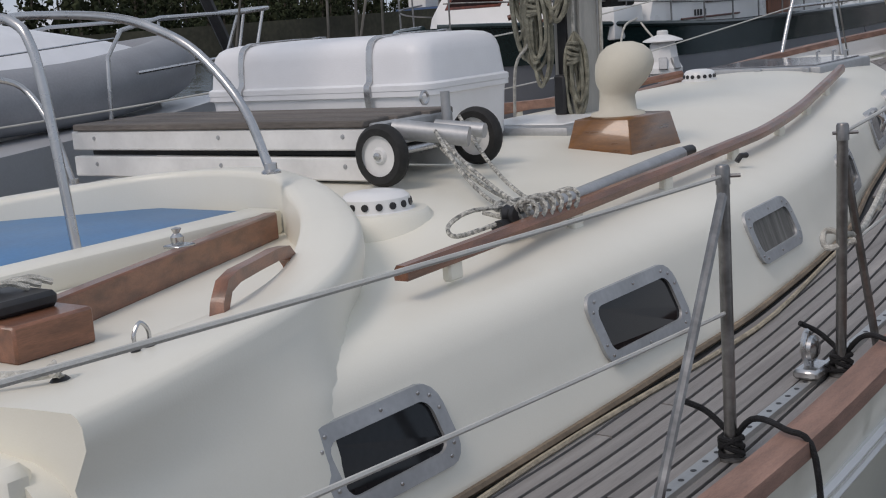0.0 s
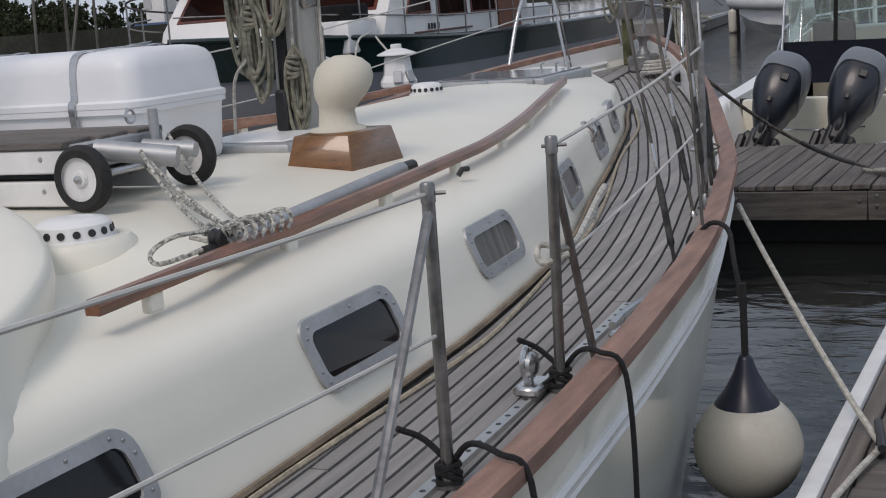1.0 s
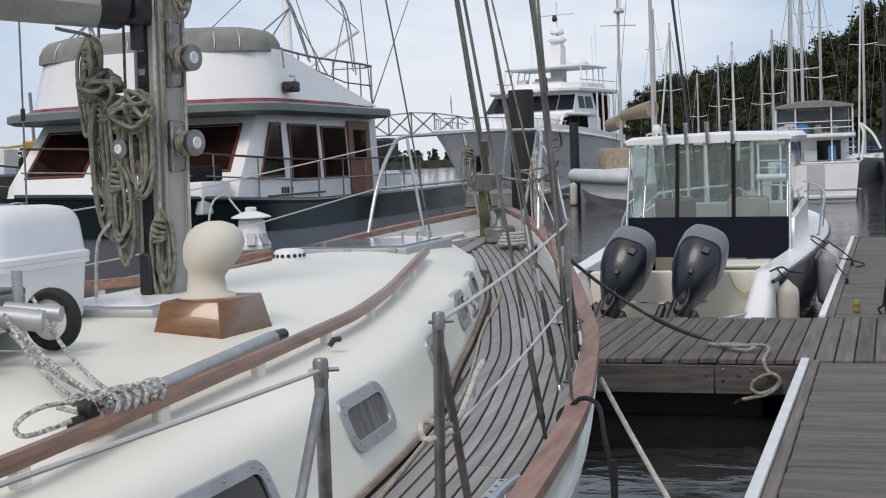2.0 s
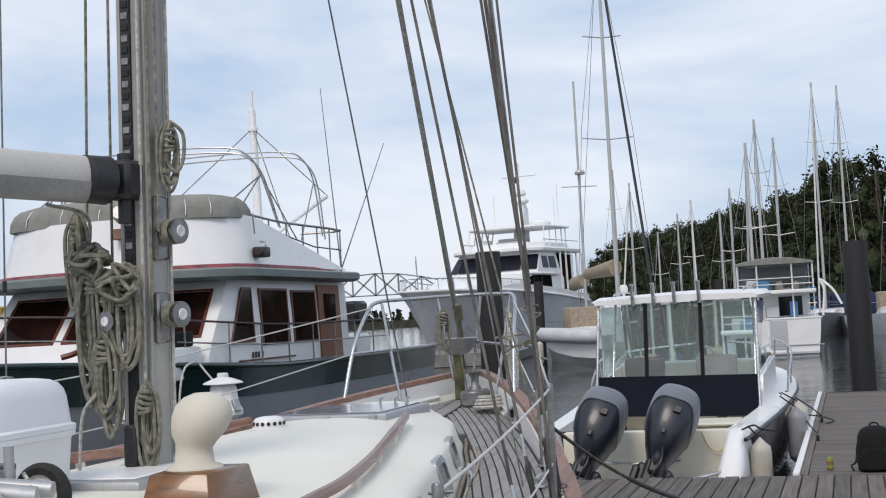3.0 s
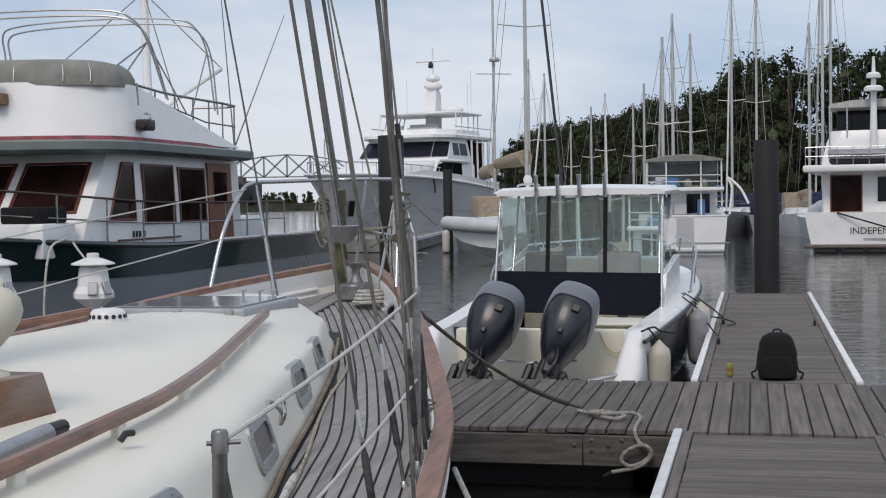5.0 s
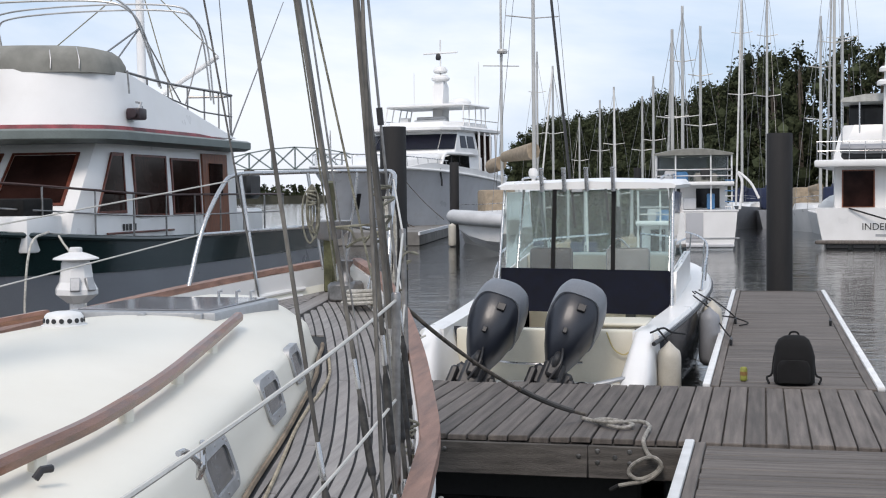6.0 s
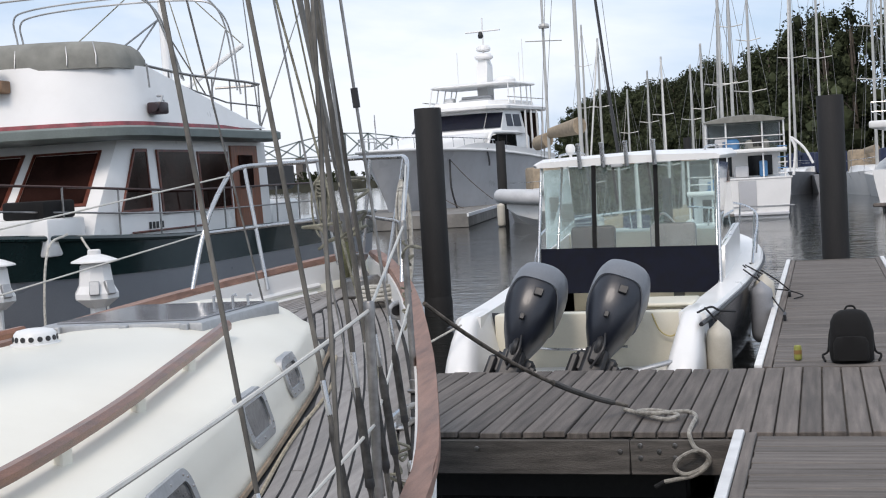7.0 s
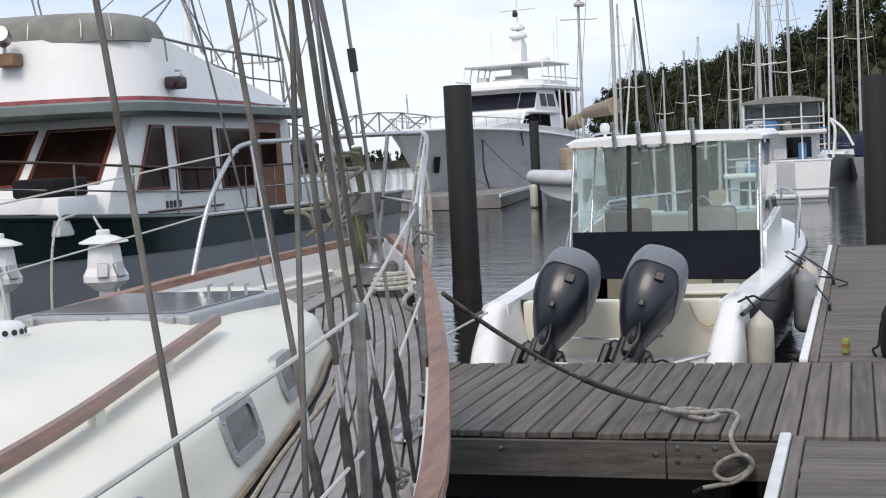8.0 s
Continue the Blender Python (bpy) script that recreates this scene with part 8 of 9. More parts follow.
# blue-white cruiser astern view
cat = thing("cabin_cruiser", (-1.5, 44.0, 0), "white cabin cruiser with grey bimini and blue gear", "cabin cruiser")
CM = pose(-2.0, 38.5, 0, 0, 0, 4)
part("hull", placed(simple_hull(11, 3.3, 2.0, 1.45, 0.08, 0.1, 0.95), CM), WHITE, cat, "", 45)
bm = bmesh.new()
box(bm, -1.45, 1.45, -0.12, 0.02, 0.1, 0.22, 0.03, CM)
box(bm, -0.32, 0.32, -0.03, 0.0, 0.3, 1.4, 0.02, CM)
part("transom_gate", bm, GREY_HULL, cat)
bm = bmesh.new()
box(bm, -1.3, 1.3, 2.2, 7.0, 1.3, 2.55, 0.1, CM)
part("cabin", bm, WHITE, cat)
for x0, x1 in ((-1.0, -0.5), (0.1, 1.0)):
    bm = bmesh.new()
    box(bm, x0, x1, 2.17, 2.21, 1.55, 2.3, 0.01, CM)
    part("aft_window", bm, DARKGLASS, cat)
bm = bmesh.new()
secs = [[(-1.5, y, z), (-0.7, y, z + 0.16), (0, y, z + 0.2), (0.7, y, z + 0.16), (1.5, y, z), (1.45, y, z - 0.05), (-1.45, y, z - 0.05)] for y, z in ((1.2, 3.62), (2.5, 3.68), (4.4, 3.62))]
part("bimini", placed(loft(bm, secs), CM), CANVAS, cat, "grey canvas bimini")
for x in (-1.4, 1.4):
    for y in (1.3, 4.3):
        bm = bmesh.new()
        tube(bm, [CM @ Vector((x, y, 2.4)), CM @ Vector((x, y, 3.65))], 0.025, 6)
        part("bimini_leg", bm, STEEL, cat)
bm = bmesh.new()
box(bm, -1.3, 1.3, 3.4, 3.44, 2.5, 3.6, 0.01, CM)
part("bridge_screen", bm, CLEAR, cat)
bm = bmesh.new()
box(bm, -0.9, -0.2, 1.5, 1.9, 2.5, 2.95, 0.08, CM)
part("blue_cooler", bm, BLUE, cat)
bm = bmesh.new()
box(bm, 0.0, 0.9, 1.5, 1.8, 2.45, 2.9, 0.1, CM)
part("canvas_bundle", bm, CANVAS, cat)
for k in range(6):
    bm = bmesh.new()
    z = 1.6 + k * 0.2
    tube(bm, [CM @ Vector((1.15, 1.0, z)), CM @ Vector((1.5, 1.0, z))], 0.02, 5)
    part("ladder_rung", bm, BLUE if k % 2 else ALU, cat)
bm = bmesh.new()
tube(bm, [CM @ Vector(p) for p in ((1.7, 1.0, 1.5), (1.8, 1.1, 2.5), (1.65, 1.2, 2.9), (2.1, 1.0, 2.5), (2.4, 0.8, 1.9))], 0.05, 8, 5)
part("davit", bm, WPAINT, cat)

SCREEN = mat("smoked_enclosure", (0.10, 0.11, 0.12), 0.25, vary=0.25, scale=3)
for x0, x1 in ((-1.38, -0.72), (-0.64, 0.60), (0.68, 1.38)):
    bm = bmesh.new()
    box(bm, x0, x1, 4.2, 4.24, 2.75, 3.55, 0.01, CM)
    part("enclosure_panel", bm, SCREEN, cat, "smoked clear enclosure panel")
for x in (-1.42, -0.68, 0.64, 1.42):
    bm = bmesh.new()
    tube(bm, [CM @ Vector((x, 1.15, 1.45)), CM @ Vector((x, 1.3, 3.64))], 0.03, 8)
    part("cockpit_post", bm, WPAINT, cat)
for z in (2.78, 3.02):
    bm = bmesh.new()
    tube(bm, [CM @ Vector(p) for p in ((-1.42, 4.0, z), (-1.42, 1.2, z), (1.42, 1.2, z), (1.42, 4.0, z))], 0.022, 6)
    part("bridge_rail", bm, GALV, cat)
bm = bmesh.new()
box(bm, -1.5, 1.5, 0.9, 2.3, 2.42, 2.56, 0.04, CM, 2)
part("bridge_overhang", bm, WHITE, cat, "white overhanging bridge deck")
for x0, z0, w, h, m in ((-1.1, 2.58, 0.4, 0.4, GREY_HULL), (0.25, 2.58, 0.45, 0.5, BLACK), (-0.4, 1.5, 0.5, 0.45, GREY_HULL), (0.5, 1.5, 0.3, 0.6, BLUE)):
    bm = bmesh.new()
    box(bm, x0, x0 + w, 1.5, 1.9, z0, z0 + h, 0.05, CM, 2)
    part("stowed_gear", bm, m, cat)
bm = bmesh.new()
box(bm, -1.62, 1.62, -0.02, 0.14, 1.42, 1.5, 0.02, CM)
part("transom_cap", bm, WPAINT, cat)
bm = bmesh.new()
box(bm, -1.64, 1.64, -0.03, 0.0, 0.42, 0.47, 0.008, CM)
part("boot_stripe", bm, GALV, cat)

# large grey-hulled motor yacht, bow quarter on
YM = pose(-19.9, 48.0, 0, 0, 0, 169)
big = thing("large_motor_yacht", (-18.0, 56, 0), "large grey-hulled motor yacht with white upperworks", "motor yacht")
YDECK = [(0.0, 0.05), (0.5, 0.75), (1.2, 1.2), (2.2, 1.65), (4.0, 2.2), (7.0, 2.75), (10.0, 2.98), (13.0, 3.0), (17.0, 2.9)]
YWATER = [(0.0, 0.02), (2.2, 0.03), (4.0, 0.75), (7.0, 1.75), (10.0, 2.45), (13.0, 2.7), (17.0, 2.7)]


def yz(d):
    return 3.52 - 0.006 * max(0.0, d - 1.5) ** 1.8


bm = bmesh.new()
secs = []
for d in (0.0, 0.25, 0.6, 1.2, 2.0, 3.0, 4.2, 5.6, 7.2, 9.0, 11.0, 13.0, 15.0, 17.0):
    w = max(0.0, 1 - d / 6.0)
    side = []
    for k in (0.0, 0.05, 0.2, 0.4, 0.6, 0.8, 1.0, 1.1):
        flare = k ** 0.75
        half = spline_at(YDECK, d) * (1 - flare) + spline_at(YWATER, d) * flare
        side.append((max(0.02, half), -d - 2.3 * w * k ** 0.9, yz(d) * (1 - k)))
    secs.append([(a, b, c) for a, b, c in side] + [(-a, b, c) for a, b, c in side[::-1]])
part("hull", placed(loft(bm, secs), YM), GREY_HULL, big, "pale grey flared hull", 45)
for side in (1, -1):
    bm = bmesh.new()
    tube(bm, [YM @ Vector((side * (spline_at(YDECK, d) + 0.02), -d, yz(d) + 0.02)) for d in span(0.05, 16.5, 30)], 0.07, 8)
    part("deck_edge", bm, WHITE, big, "white deck edge moulding")
    bm = bmesh.new()
    tube(bm, [YM @ Vector((side * spline_at(YDECK, d) * 0.93, -d - 0.1, yz(d) + 0.62)) for d in span(0.0, 8.6, 18)], 0.028, 6)
    rl = part("bow_rail", bm, STEEL, big)
    for d in span(0.2, 8.4, 9):
        bm = bmesh.new()
        tube(bm, [YM @ Vector((side * spline_at(YDECK, d) * 0.95, -d - 0.1, yz(d))), YM @ Vector((side * spline_at(YDECK, d) * 0.93, -d - 0.1, yz(d) + 0.62))], 0.022, 5)
        part("rail_post", bm, STEEL, rl)
    # anchor pocket in the bow
    bm = bmesh.new()
    q = [YM @ Vector((side * (spline_at(YDECK, d) * (1 - f) + spline_at(YWATER, d) * f + 0.03), -d - 2.3 * max(0.0, 1 - d / 6.0) * f ** 0.9, yz(d) * (1 - f))) for d, f in ((1.25, 0.36), (1.7, 0.36), (1.7, 0.58), (1.25, 0.58))]
    bm.faces.new([bm.verts.new(p) for p in q])
    bmesh.ops.solidify(bm, geom=bm.faces[:], thickness=0.05)
    part("anchor_pocket", bm, BLACK, big, "dark anchor pocket", None)
    # swept white bulwark rising to the side deck
    bm = bmesh.new()
    secs = []
    for d in span(4.4, 16.5, 16):
        h = 0.34 * min(1.0, max(0.0, (d - 4.4) / 2.2))
        x = side * (spline_at(YDECK, d) - 0.03)
        secs.append([(x, -d, yz(d) - 0.02), (x, -d, yz(d) + 0.05 + h), (x - side * 0.1, -d, yz(d) + 0.06 + h), (x - side * 0.12, -d, yz(d) - 0.02)])
    part("bulwark", placed(loft(bm, secs), YM), WHITE, big, "white swept bulwark")
# trunk cabin on the foredeck
bm = bmesh.new()
secs = []
for d, h, z in ((3.6, 0.9, 3.5), (4.2, 1.2, 3.75), (5.6, 1.7, 4.05), (7.4, 2.25, 4.28), (9.2, 2.6, 4.36), (13.6, 2.6, 4.36)):
    secs.append([(-h, -d, 3.0), (-h * 0.99, -d, z - 0.22), (-h * 0.93, -d, z - 0.05), (-h * 0.8, -d, z), (h * 0.8, -d, z), (h * 0.93, -d, z - 0.05), (h * 0.99, -d, z - 0.22), (h, -d, 3.0)])
part("main_cabin", placed(loft(bm, secs), YM), WHITE, big, "white rounded main cabin", 50)
for side in (1, -1):
    bm = bmesh.new()
    prism(bm, [(side * 2.56, -8.1, 3.52), (side * 2.6, -8.5, 4.12), (side * 2.63, -9.2, 4.22), (side * 2.63, -11.6, 4.22), (side * 2.63, -11.7, 3.5)], (side * 0.03, 0, 0))
    w = part("side_window", placed(bm, YM), DARKGLASS, big, "dark raked side window", None)
    bm = bmesh.new()
    tube(bm, [YM @ Vector(p) for p in ((side * 2.62, -7.85, 3.4), (side * 2.66, -8.35, 4.2), (side * 2.7, -9.1, 4.33), (side * 2.7, -11.9, 4.33))], 0.09, 8, 4)
    part("window_surround", bm, WHITE, w)
    for d in (9.2, 10.3):
        bm = bmesh.new()
        box(bm, side * 2.66 - 0.03, side * 2.66 + 0.03, -d - 0.03, -d + 0.03, 3.52, 4.22, 0.0, YM)
        part("mullion", bm, BLACK, w)
# pilot house with a wide dark windscreen
bm = bmesh.new()
secs = []
for z, h, y0, n in ((4.3, 2.72, -9.0, 0), (4.52, 2.7, -9.2, 1), (5.42, 2.5, -9.95, 2), (5.6, 2.48, -10.05, 3)):
    secs.append([(-h, -12.8, z), (-h, y0 - 0.5, z), (-h * 0.72, y0, z), (0, y0 + 0.12, z), (h * 0.72, y0, z), (h, y0 - 0.5, z), (h, -12.8, z)])
part("pilot_house", placed(loft(bm, secs), YM), WHITE, big, "white pilot house", 20)
for i, (xa, ya_, xb, yb_) in enumerate(((-2.66, -9.72, -1.95, -9.2), (-1.9, -9.19, 0.0, -9.06), (0.0, -9.06, 1.9, -9.19), (1.95, -9.2, 2.66, -9.72))):
    bm = bmesh.new()
    q = [(xa, ya_ + 0.05, 4.58), (xb, yb_ + 0.05, 4.58), (xb * 0.94, yb_ - 0.68, 5.40), (xa * 0.94, ya_ - 0.68, 5.40)]
    bm.faces.new([bm.verts.new(YM @ Vector(p)) for p in q])
    bmesh.ops.solidify(bm, geom=bm.faces[:], thickness=0.04)
    part("pilot_glass", bm, NAVYV, big, "dark blue windscreen pane", None)
for side in (1, -1):
    for d0, d1 in ((10.5, 11.3), (11.45, 12.4)):
        bm = bmesh.new()
        prism(bm, [(side * 2.66, -d0, 4.66), (side * 2.66, -d1, 4.66), (side * 2.53, -d1, 5.32), (side * 2.53, -d0 - 0.15, 5.32)], (side * 0.03, 0, 0))
        part("pilot_side_glass", placed(bm, YM), NAVYV, big, "", None)
# brow, bridge deck and coaming
bm = bmesh.new()
secs = []
for z, g in ((5.56, 0.0), (5.62, 0.12), (5.76, 0.12), (5.84, 0.0)):
    secs.append([(-2.6 - g, -16.0, z), (-2.62 - g, -10.4, z), (-1.9 - g * 0.7, -9.5 + g, z), (0, -9.3 + g, z), (1.9 + g * 0.7, -9.5 + g, z), (2.62 + g, -10.4, z), (2.6 + g, -16.0, z)])
part("bridge_deck", placed(loft(bm, secs), YM), WHITE, big, "white wide bridge deck brow", 30)
bm = bmesh.new()
secs = []
for z, g in ((5.82, 0.0), (6.08, -0.12), (6.12, -0.2)):
    secs.append([(-2.4 - g, -15.0, z), (-2.4 - g, -11.6, z), (-1.6, -10.5 + g * 0.5, z), (1.6, -10.5 + g * 0.5, z), (2.4 + g, -11.6, z), (2.4 + g, -15.0, z)])
part("bridge_coaming", placed(loft(bm, secs), YM), WHITE, big, "", 30)
for x0, x1, y0, z0, z1, m in ((-0.95, 0.95, -12.4, 6.1, 6.32, WHITE), (-0.9, 0.9, -12.65, 6.3, 6.5, GREY_HULL), (1.2, 1.7, -12.2, 6.1, 6.45, WHITE)):
    bm = bmesh.new()
    box(bm, x0, x1, y0 - 0.2, y0 + 0.2, z0, z1, 0.06, YM, 2)
    part("bridge_seat", bm, m, big)
bm = bmesh.new()
secs = [[(-2.5 + g, -15.0, z), (-2.5 + g, -11.9, z), (-2.0 + g, -11.3 - g, z), (2.0 - g, -11.3 - g, z), (2.5 - g, -11.9, z), (2.5 - g, -15.0, z)] for z, g in ((6.98, 0.08), (7.03, 0.0), (7.09, 0.02), (7.14, 0.2))]
part("bridge_top", placed(loft(bm, secs), YM), WHITE, big, "white bridge hardtop", 30)
for side in (1, -1):
    for d in (11.7, 12.5, 13.4, 14.2, 14.8):
        bm = bmesh.new()
        tube(bm, [YM @ Vector((side * 2.42, -d + 0.25, 5.9)), YM @ Vector((side * 2.3, -d, 7.0))], 0.035, 6)
        part("top_post", bm, WHITE, big)
    bm = bmesh.new()
    tube(bm, [YM @ Vector((side * 2.55, -11.0, 6.25)), YM @ Vector((side * 2.55, -16.0, 6.25))], 0.03, 6)
    part("bridge_rail", bm, STEEL, big)
    for d in (12.9, 13.7, 14.5, 15.3, 16.1):
        bm = bmesh.new()
        tube(bm, [YM @ Vector((side * 2.75, -d, 3.3)), YM @ Vector((side * 2.7, -d, 5.56))], 0.06, 6)
        part("side_post", bm, WHITE, big)
bm = bmesh.new()
secs = [[(-w, -13.2 - d, z), (w, -13.2 - d, z), (w, -14.4 + d, z), (-w, -14.4 + d, z)] for z, w, d in ((5.9, 0.32, 0.2), (7.1, 0.30, 0.15), (8.2, 0.34, 0.25), (8.75, 0.2, 0.4))]
bt = part("radar_arch", placed(loft(bm, secs), YM), WHITE, big, "white radar mast")
for z, r, x in ((8.55, 0.52, 0.0), (9.0, 0.40, 0.0), (9.75, 0.16, 0.12), (7.15, 0.62, -1.2)):
    bm = bmesh.new()
    lathe(bm, [(0, 0), (r * 0.8, 0.02), (r, 0.1), (r, 0.2), (r * 0.7, 0.36), (0, 0.42)], YM @ Vector((x, -13.8, z)), 16)
    part("radar_dome", bm, BLACK if z > 9.5 else WHITE, bt)
bm = bmesh.new()
tube(bm, [YM @ Vector((0, -13.8, 8.6)), YM @ Vector((0, -13.8, 10.9))], 0.045, 6)
tube(bm, [YM @ Vector((-1.05, -13.8, 10.15)), YM @ Vector((1.05, -13.8, 10.15))], 0.05, 6)
part("mast_top", bm, WHITE, bt)
for x, d, z in ((-2.0, 14.6, 9.6), (2.2, 14.9, 9.2), (-1.6, 15.0, 8.9)):
    bm = bmesh.new()
    tube(bm, [YM @ Vector((x, -d, 7.1)), YM @ Vector((x, -d, z))], 0.02, 5)
    part("whip_antenna", bm, WHITE, bt)
bm = bmesh.new()
tube(bm, [YM @ Vector((0.1, -1.3, 3.5)), YM @ Vector((0.1, -1.2, 5.3))], 0.025, 6)
part("flag_staff", bm, STEEL, big)
bm = bmesh.new()
prism(bm, [YM @ Vector((0.1, -1.25, 4.4)), YM @ Vector((0.1, -1.2, 5.25)), YM @ Vector((0.25, -1.4, 5.0)), YM @ Vector((0.22, -1.42, 4.35))], (0.03, 0.0, 0))
part("flag", bm, REDSTRIPE, big, "limp dark red flag")
for pts in (((-2.1, -4.6, 3.0), (-2.25, -4.3, 1.6), (-2.4, -4.6, 0.4)), ((-2.75, -7.6, 3.5), (-2.85, -7.6, 2.9), (-2.85, -7.6, 2.6))):
    bm = bmesh.new()
    tube(bm, [YM @ Vector(p) for p in pts], 0.05, 6, 3)
    part("fender_line", bm, BLACK, big)
for a, b in (((-1.4, -3.4, 1.7), (-3.2, -3.6, 0.6)), ((-1.1, -3.1, 1.2), (-2.7, -2.4, 0.6)), ((-2.1, -4.6, 3.0), (-3.4, -6.6, 0.9))):
    bm = bmesh.new()
    tube(bm, sag(YM @ Vector(a), YM @ Vector(b), 0.12), 0.022, 5)
    part("bow_line", bm, ROPE_B, big)
# dark block paints the shade of the covered aft deck, in the window colour
bm = bmesh.new()
box(bm, -2.2, 2.2, -16.0, -13.5, 2.9, 5.5, 0.05, YM)
part("aft_saloon", bm, TINT, big, "aft house block darkened to paint shade under the overhang")
# inflatable tender on the water near it
def inflatable(x, y, z, heading, length, label, tube_mat, cover=None, wide=0.2, fat=0.065, deep=0.25):
    mm = pose(x, y, z, 0, 0, heading)
    b = thing("inflatable_boat", (x, y, max(0.0, z - 0.3)), label, "inflatable boat", "inflatable boats")
    w, r = length * wide, length * fat
    q = bmesh.new()
    tube(q, [(-w, 0, r), (-w, length * 0.55, r), (-w * 0.85, length * 0.78, r * 1.25), (-w * 0.4, length * 0.95, r * 1.5), (0, length, r * 1.6), (w * 0.4, length * 0.95, r * 1.5), (w * 0.85, length * 0.78, r * 1.25), (w, length * 0.55, r), (w, 0, r)], r, 14, 5)
    part("tube", placed(q, mm), tube_mat, b, "grey inflatable tube", 60)
    q = bmesh.new()
    secs = [[(-w * k, s * length, r * 0.8), (-w * k * 0.8, s * length, -deep * d * 0.55), (0, s * length, -deep * d), (w * k * 0.8, s * length, -deep * d * 0.55), (w * k, s * length, r * 0.8)] for s, k, d in ((0.03, 1, 1), (0.5, 1, 0.97), (0.72, 0.85, 0.8), (0.86, 0.55, 0.5), (0.95, 0.22, 0.1))]
    part("hull", placed(loft(q, secs), mm), WHITE, b, "white hull")
    if cover:
        q = bmesh.new()
        secs = []
        for s, k, h in ((-0.02, 0.75, 0.05), (0.0, 1.0, 0.16), (0.3, 1.05, 0.26), (0.6, 1.0, 0.26), (0.85, 0.72, 0.16), (0.98, 0.2, 0.04)):
            secs.append([(-w * k - r * 0.6 * k, s * length, r * 1.25), (-w * k * 0.7, s * length, r * 1.4 + length * 0.14 * h * 2.6), (0, s * length, r * 1.4 + length * 0.2 * h * 2.4), (w * k * 0.7, s * length, r * 1.4 + length * 0.14 * h * 2.6), (w * k + r * 0.6 * k, s * length, r * 1.25)])
        part("cover", placed(loft(q, secs), mm), cover, b, "white fabric cover", 60)


inflatable(-5.2, 34.2, 0.98, 80, 5.3, "large grey inflatable tender with deep white hull on the water", mat("pale_hypalon", (0.52, 0.53, 0.54), 0.5, vary=0.1, scale=2), None, 0.16, 0.047, 1.05)
# floating pontoon under the big yacht's bow
tag = thing("pavement_far_pontoon", (-16, 50, 0.5), "pale grey floating pontoon with white edge", "dock", kind="structure")
bm = bmesh.new()
prism(bm, [(-20.5, 42.6, 0.02), (-13.72, 42.8, 0.02), (-15.6, 57, 0.02), (-22.5, 57, 0.02)], (0, 0, 0.56))
part("deck", bm, mat("pale_pontoon", (0.22, 0.21, 0.195), 0.85, vary=0.2, scale=1.5, bump=0.2, stain=0.3, stain_color=(0.2, 0.19, 0.17)), tag)
bm = bmesh.new()
bar(bm, (-13.72, 42.75, 0.52), (-15.5, 56, 0.52), 0.08, 0.14)
part("edge", bm, SHELL, tag, "white rubbing edge")
fender(-12.0, 41.6, 0.0, 0.95, 0.16)
pile(-12.45, 44.0, 0.2, 3.55, "dark mooring pile beside pontoon")
for x, y, h in ((-4.6, 44, 3.2), (8.6, 42, 3.3), (6.5, 55, 3.0)):
    pile(x, y, 0.16, h, "dark mooring pile among moored boats")

# neighbour on the port side with inflatable on deck
nbr = thing("neighbour_sailboat", (-8.0, -10.5, 0), "white sailboat with steel pulpit beyond the port side", "sailboat")
NM = pose(-8.1, -16.6, 0, 0, 0, -5)
part("hull", placed(simple_hull(11.4, 3.4, 1.6, 1.2), NM), GREY_HULL, nbr, "", 45)
bm = bmesh.new()
box(bm, -0.9, 0.9, 3.0, 6.6, 1.2, 1.55, 0.08, NM, 2)
part("coachroof", bm, WHITE, nbr)
bm = bmesh.new()
tube(bm, [NM @ Vector(p) for p in ((-0.85, 9.4, 1.5), (-0.8, 9.6, 2.15), (-0.45, 11.0, 2.22), (0, 11.6, 2.25), (0.45, 11.0, 2.22), (0.8, 9.6, 2.15), (0.85, 9.4, 1.5))], 0.016, 8, 3)
np_ = part("pulpit", bm, STEEL, nbr, "stainless pulpit")
for f in (-1, 1):
    for p, q in (((0.5, 10.9, 2.2), (0.35, 10.7, 1.55)), ((0.12, 11.5, 2.25), (0.1, 11.3, 1.6)), ((0.8, 9.7, 1.85), (0.45, 10.95, 1.9))):
        bm = bmesh.new()
        tube(bm, [NM @ Vector((f * p[0], p[1], p[2])), NM @ Vector((f * q[0], q[1], q[2]))], 0.013, 8)
        part("pulpit_leg", bm, STEEL, np_)
    bm = bmesh.new()
    tube(bm, [NM @ Vector((f * 1.55, 4, 1.9)), NM @ Vector((f * 1.35, 7.5, 2.0)), NM @ Vector((f * 0.85, 9.5, 2.1))], 0.006, 5)
    part("lifeline", bm, STEEL, nbr)
bm = bmesh.new()
tube(bm, [NM @ Vector((0, 6.4, 1.5)), NM @ Vector((0, 6.4, 13))], 0.08, 12)
part("mast", bm, DISTANT_MAST, nbr)
bm = bmesh.new()
tube(bm, [NM @ Vector((0, 11.3, 1.7)), NM @ Vector((0, 6.4, 12.6))], 0.05, 8)
part("furled_sail", bm, BLACK, nbr)
inflatable(-7.75, -9.35, 1.50, -4, 3.5, "grey inflatable dinghy with white cover on neighbour's deck", DINGHY, SHELL)

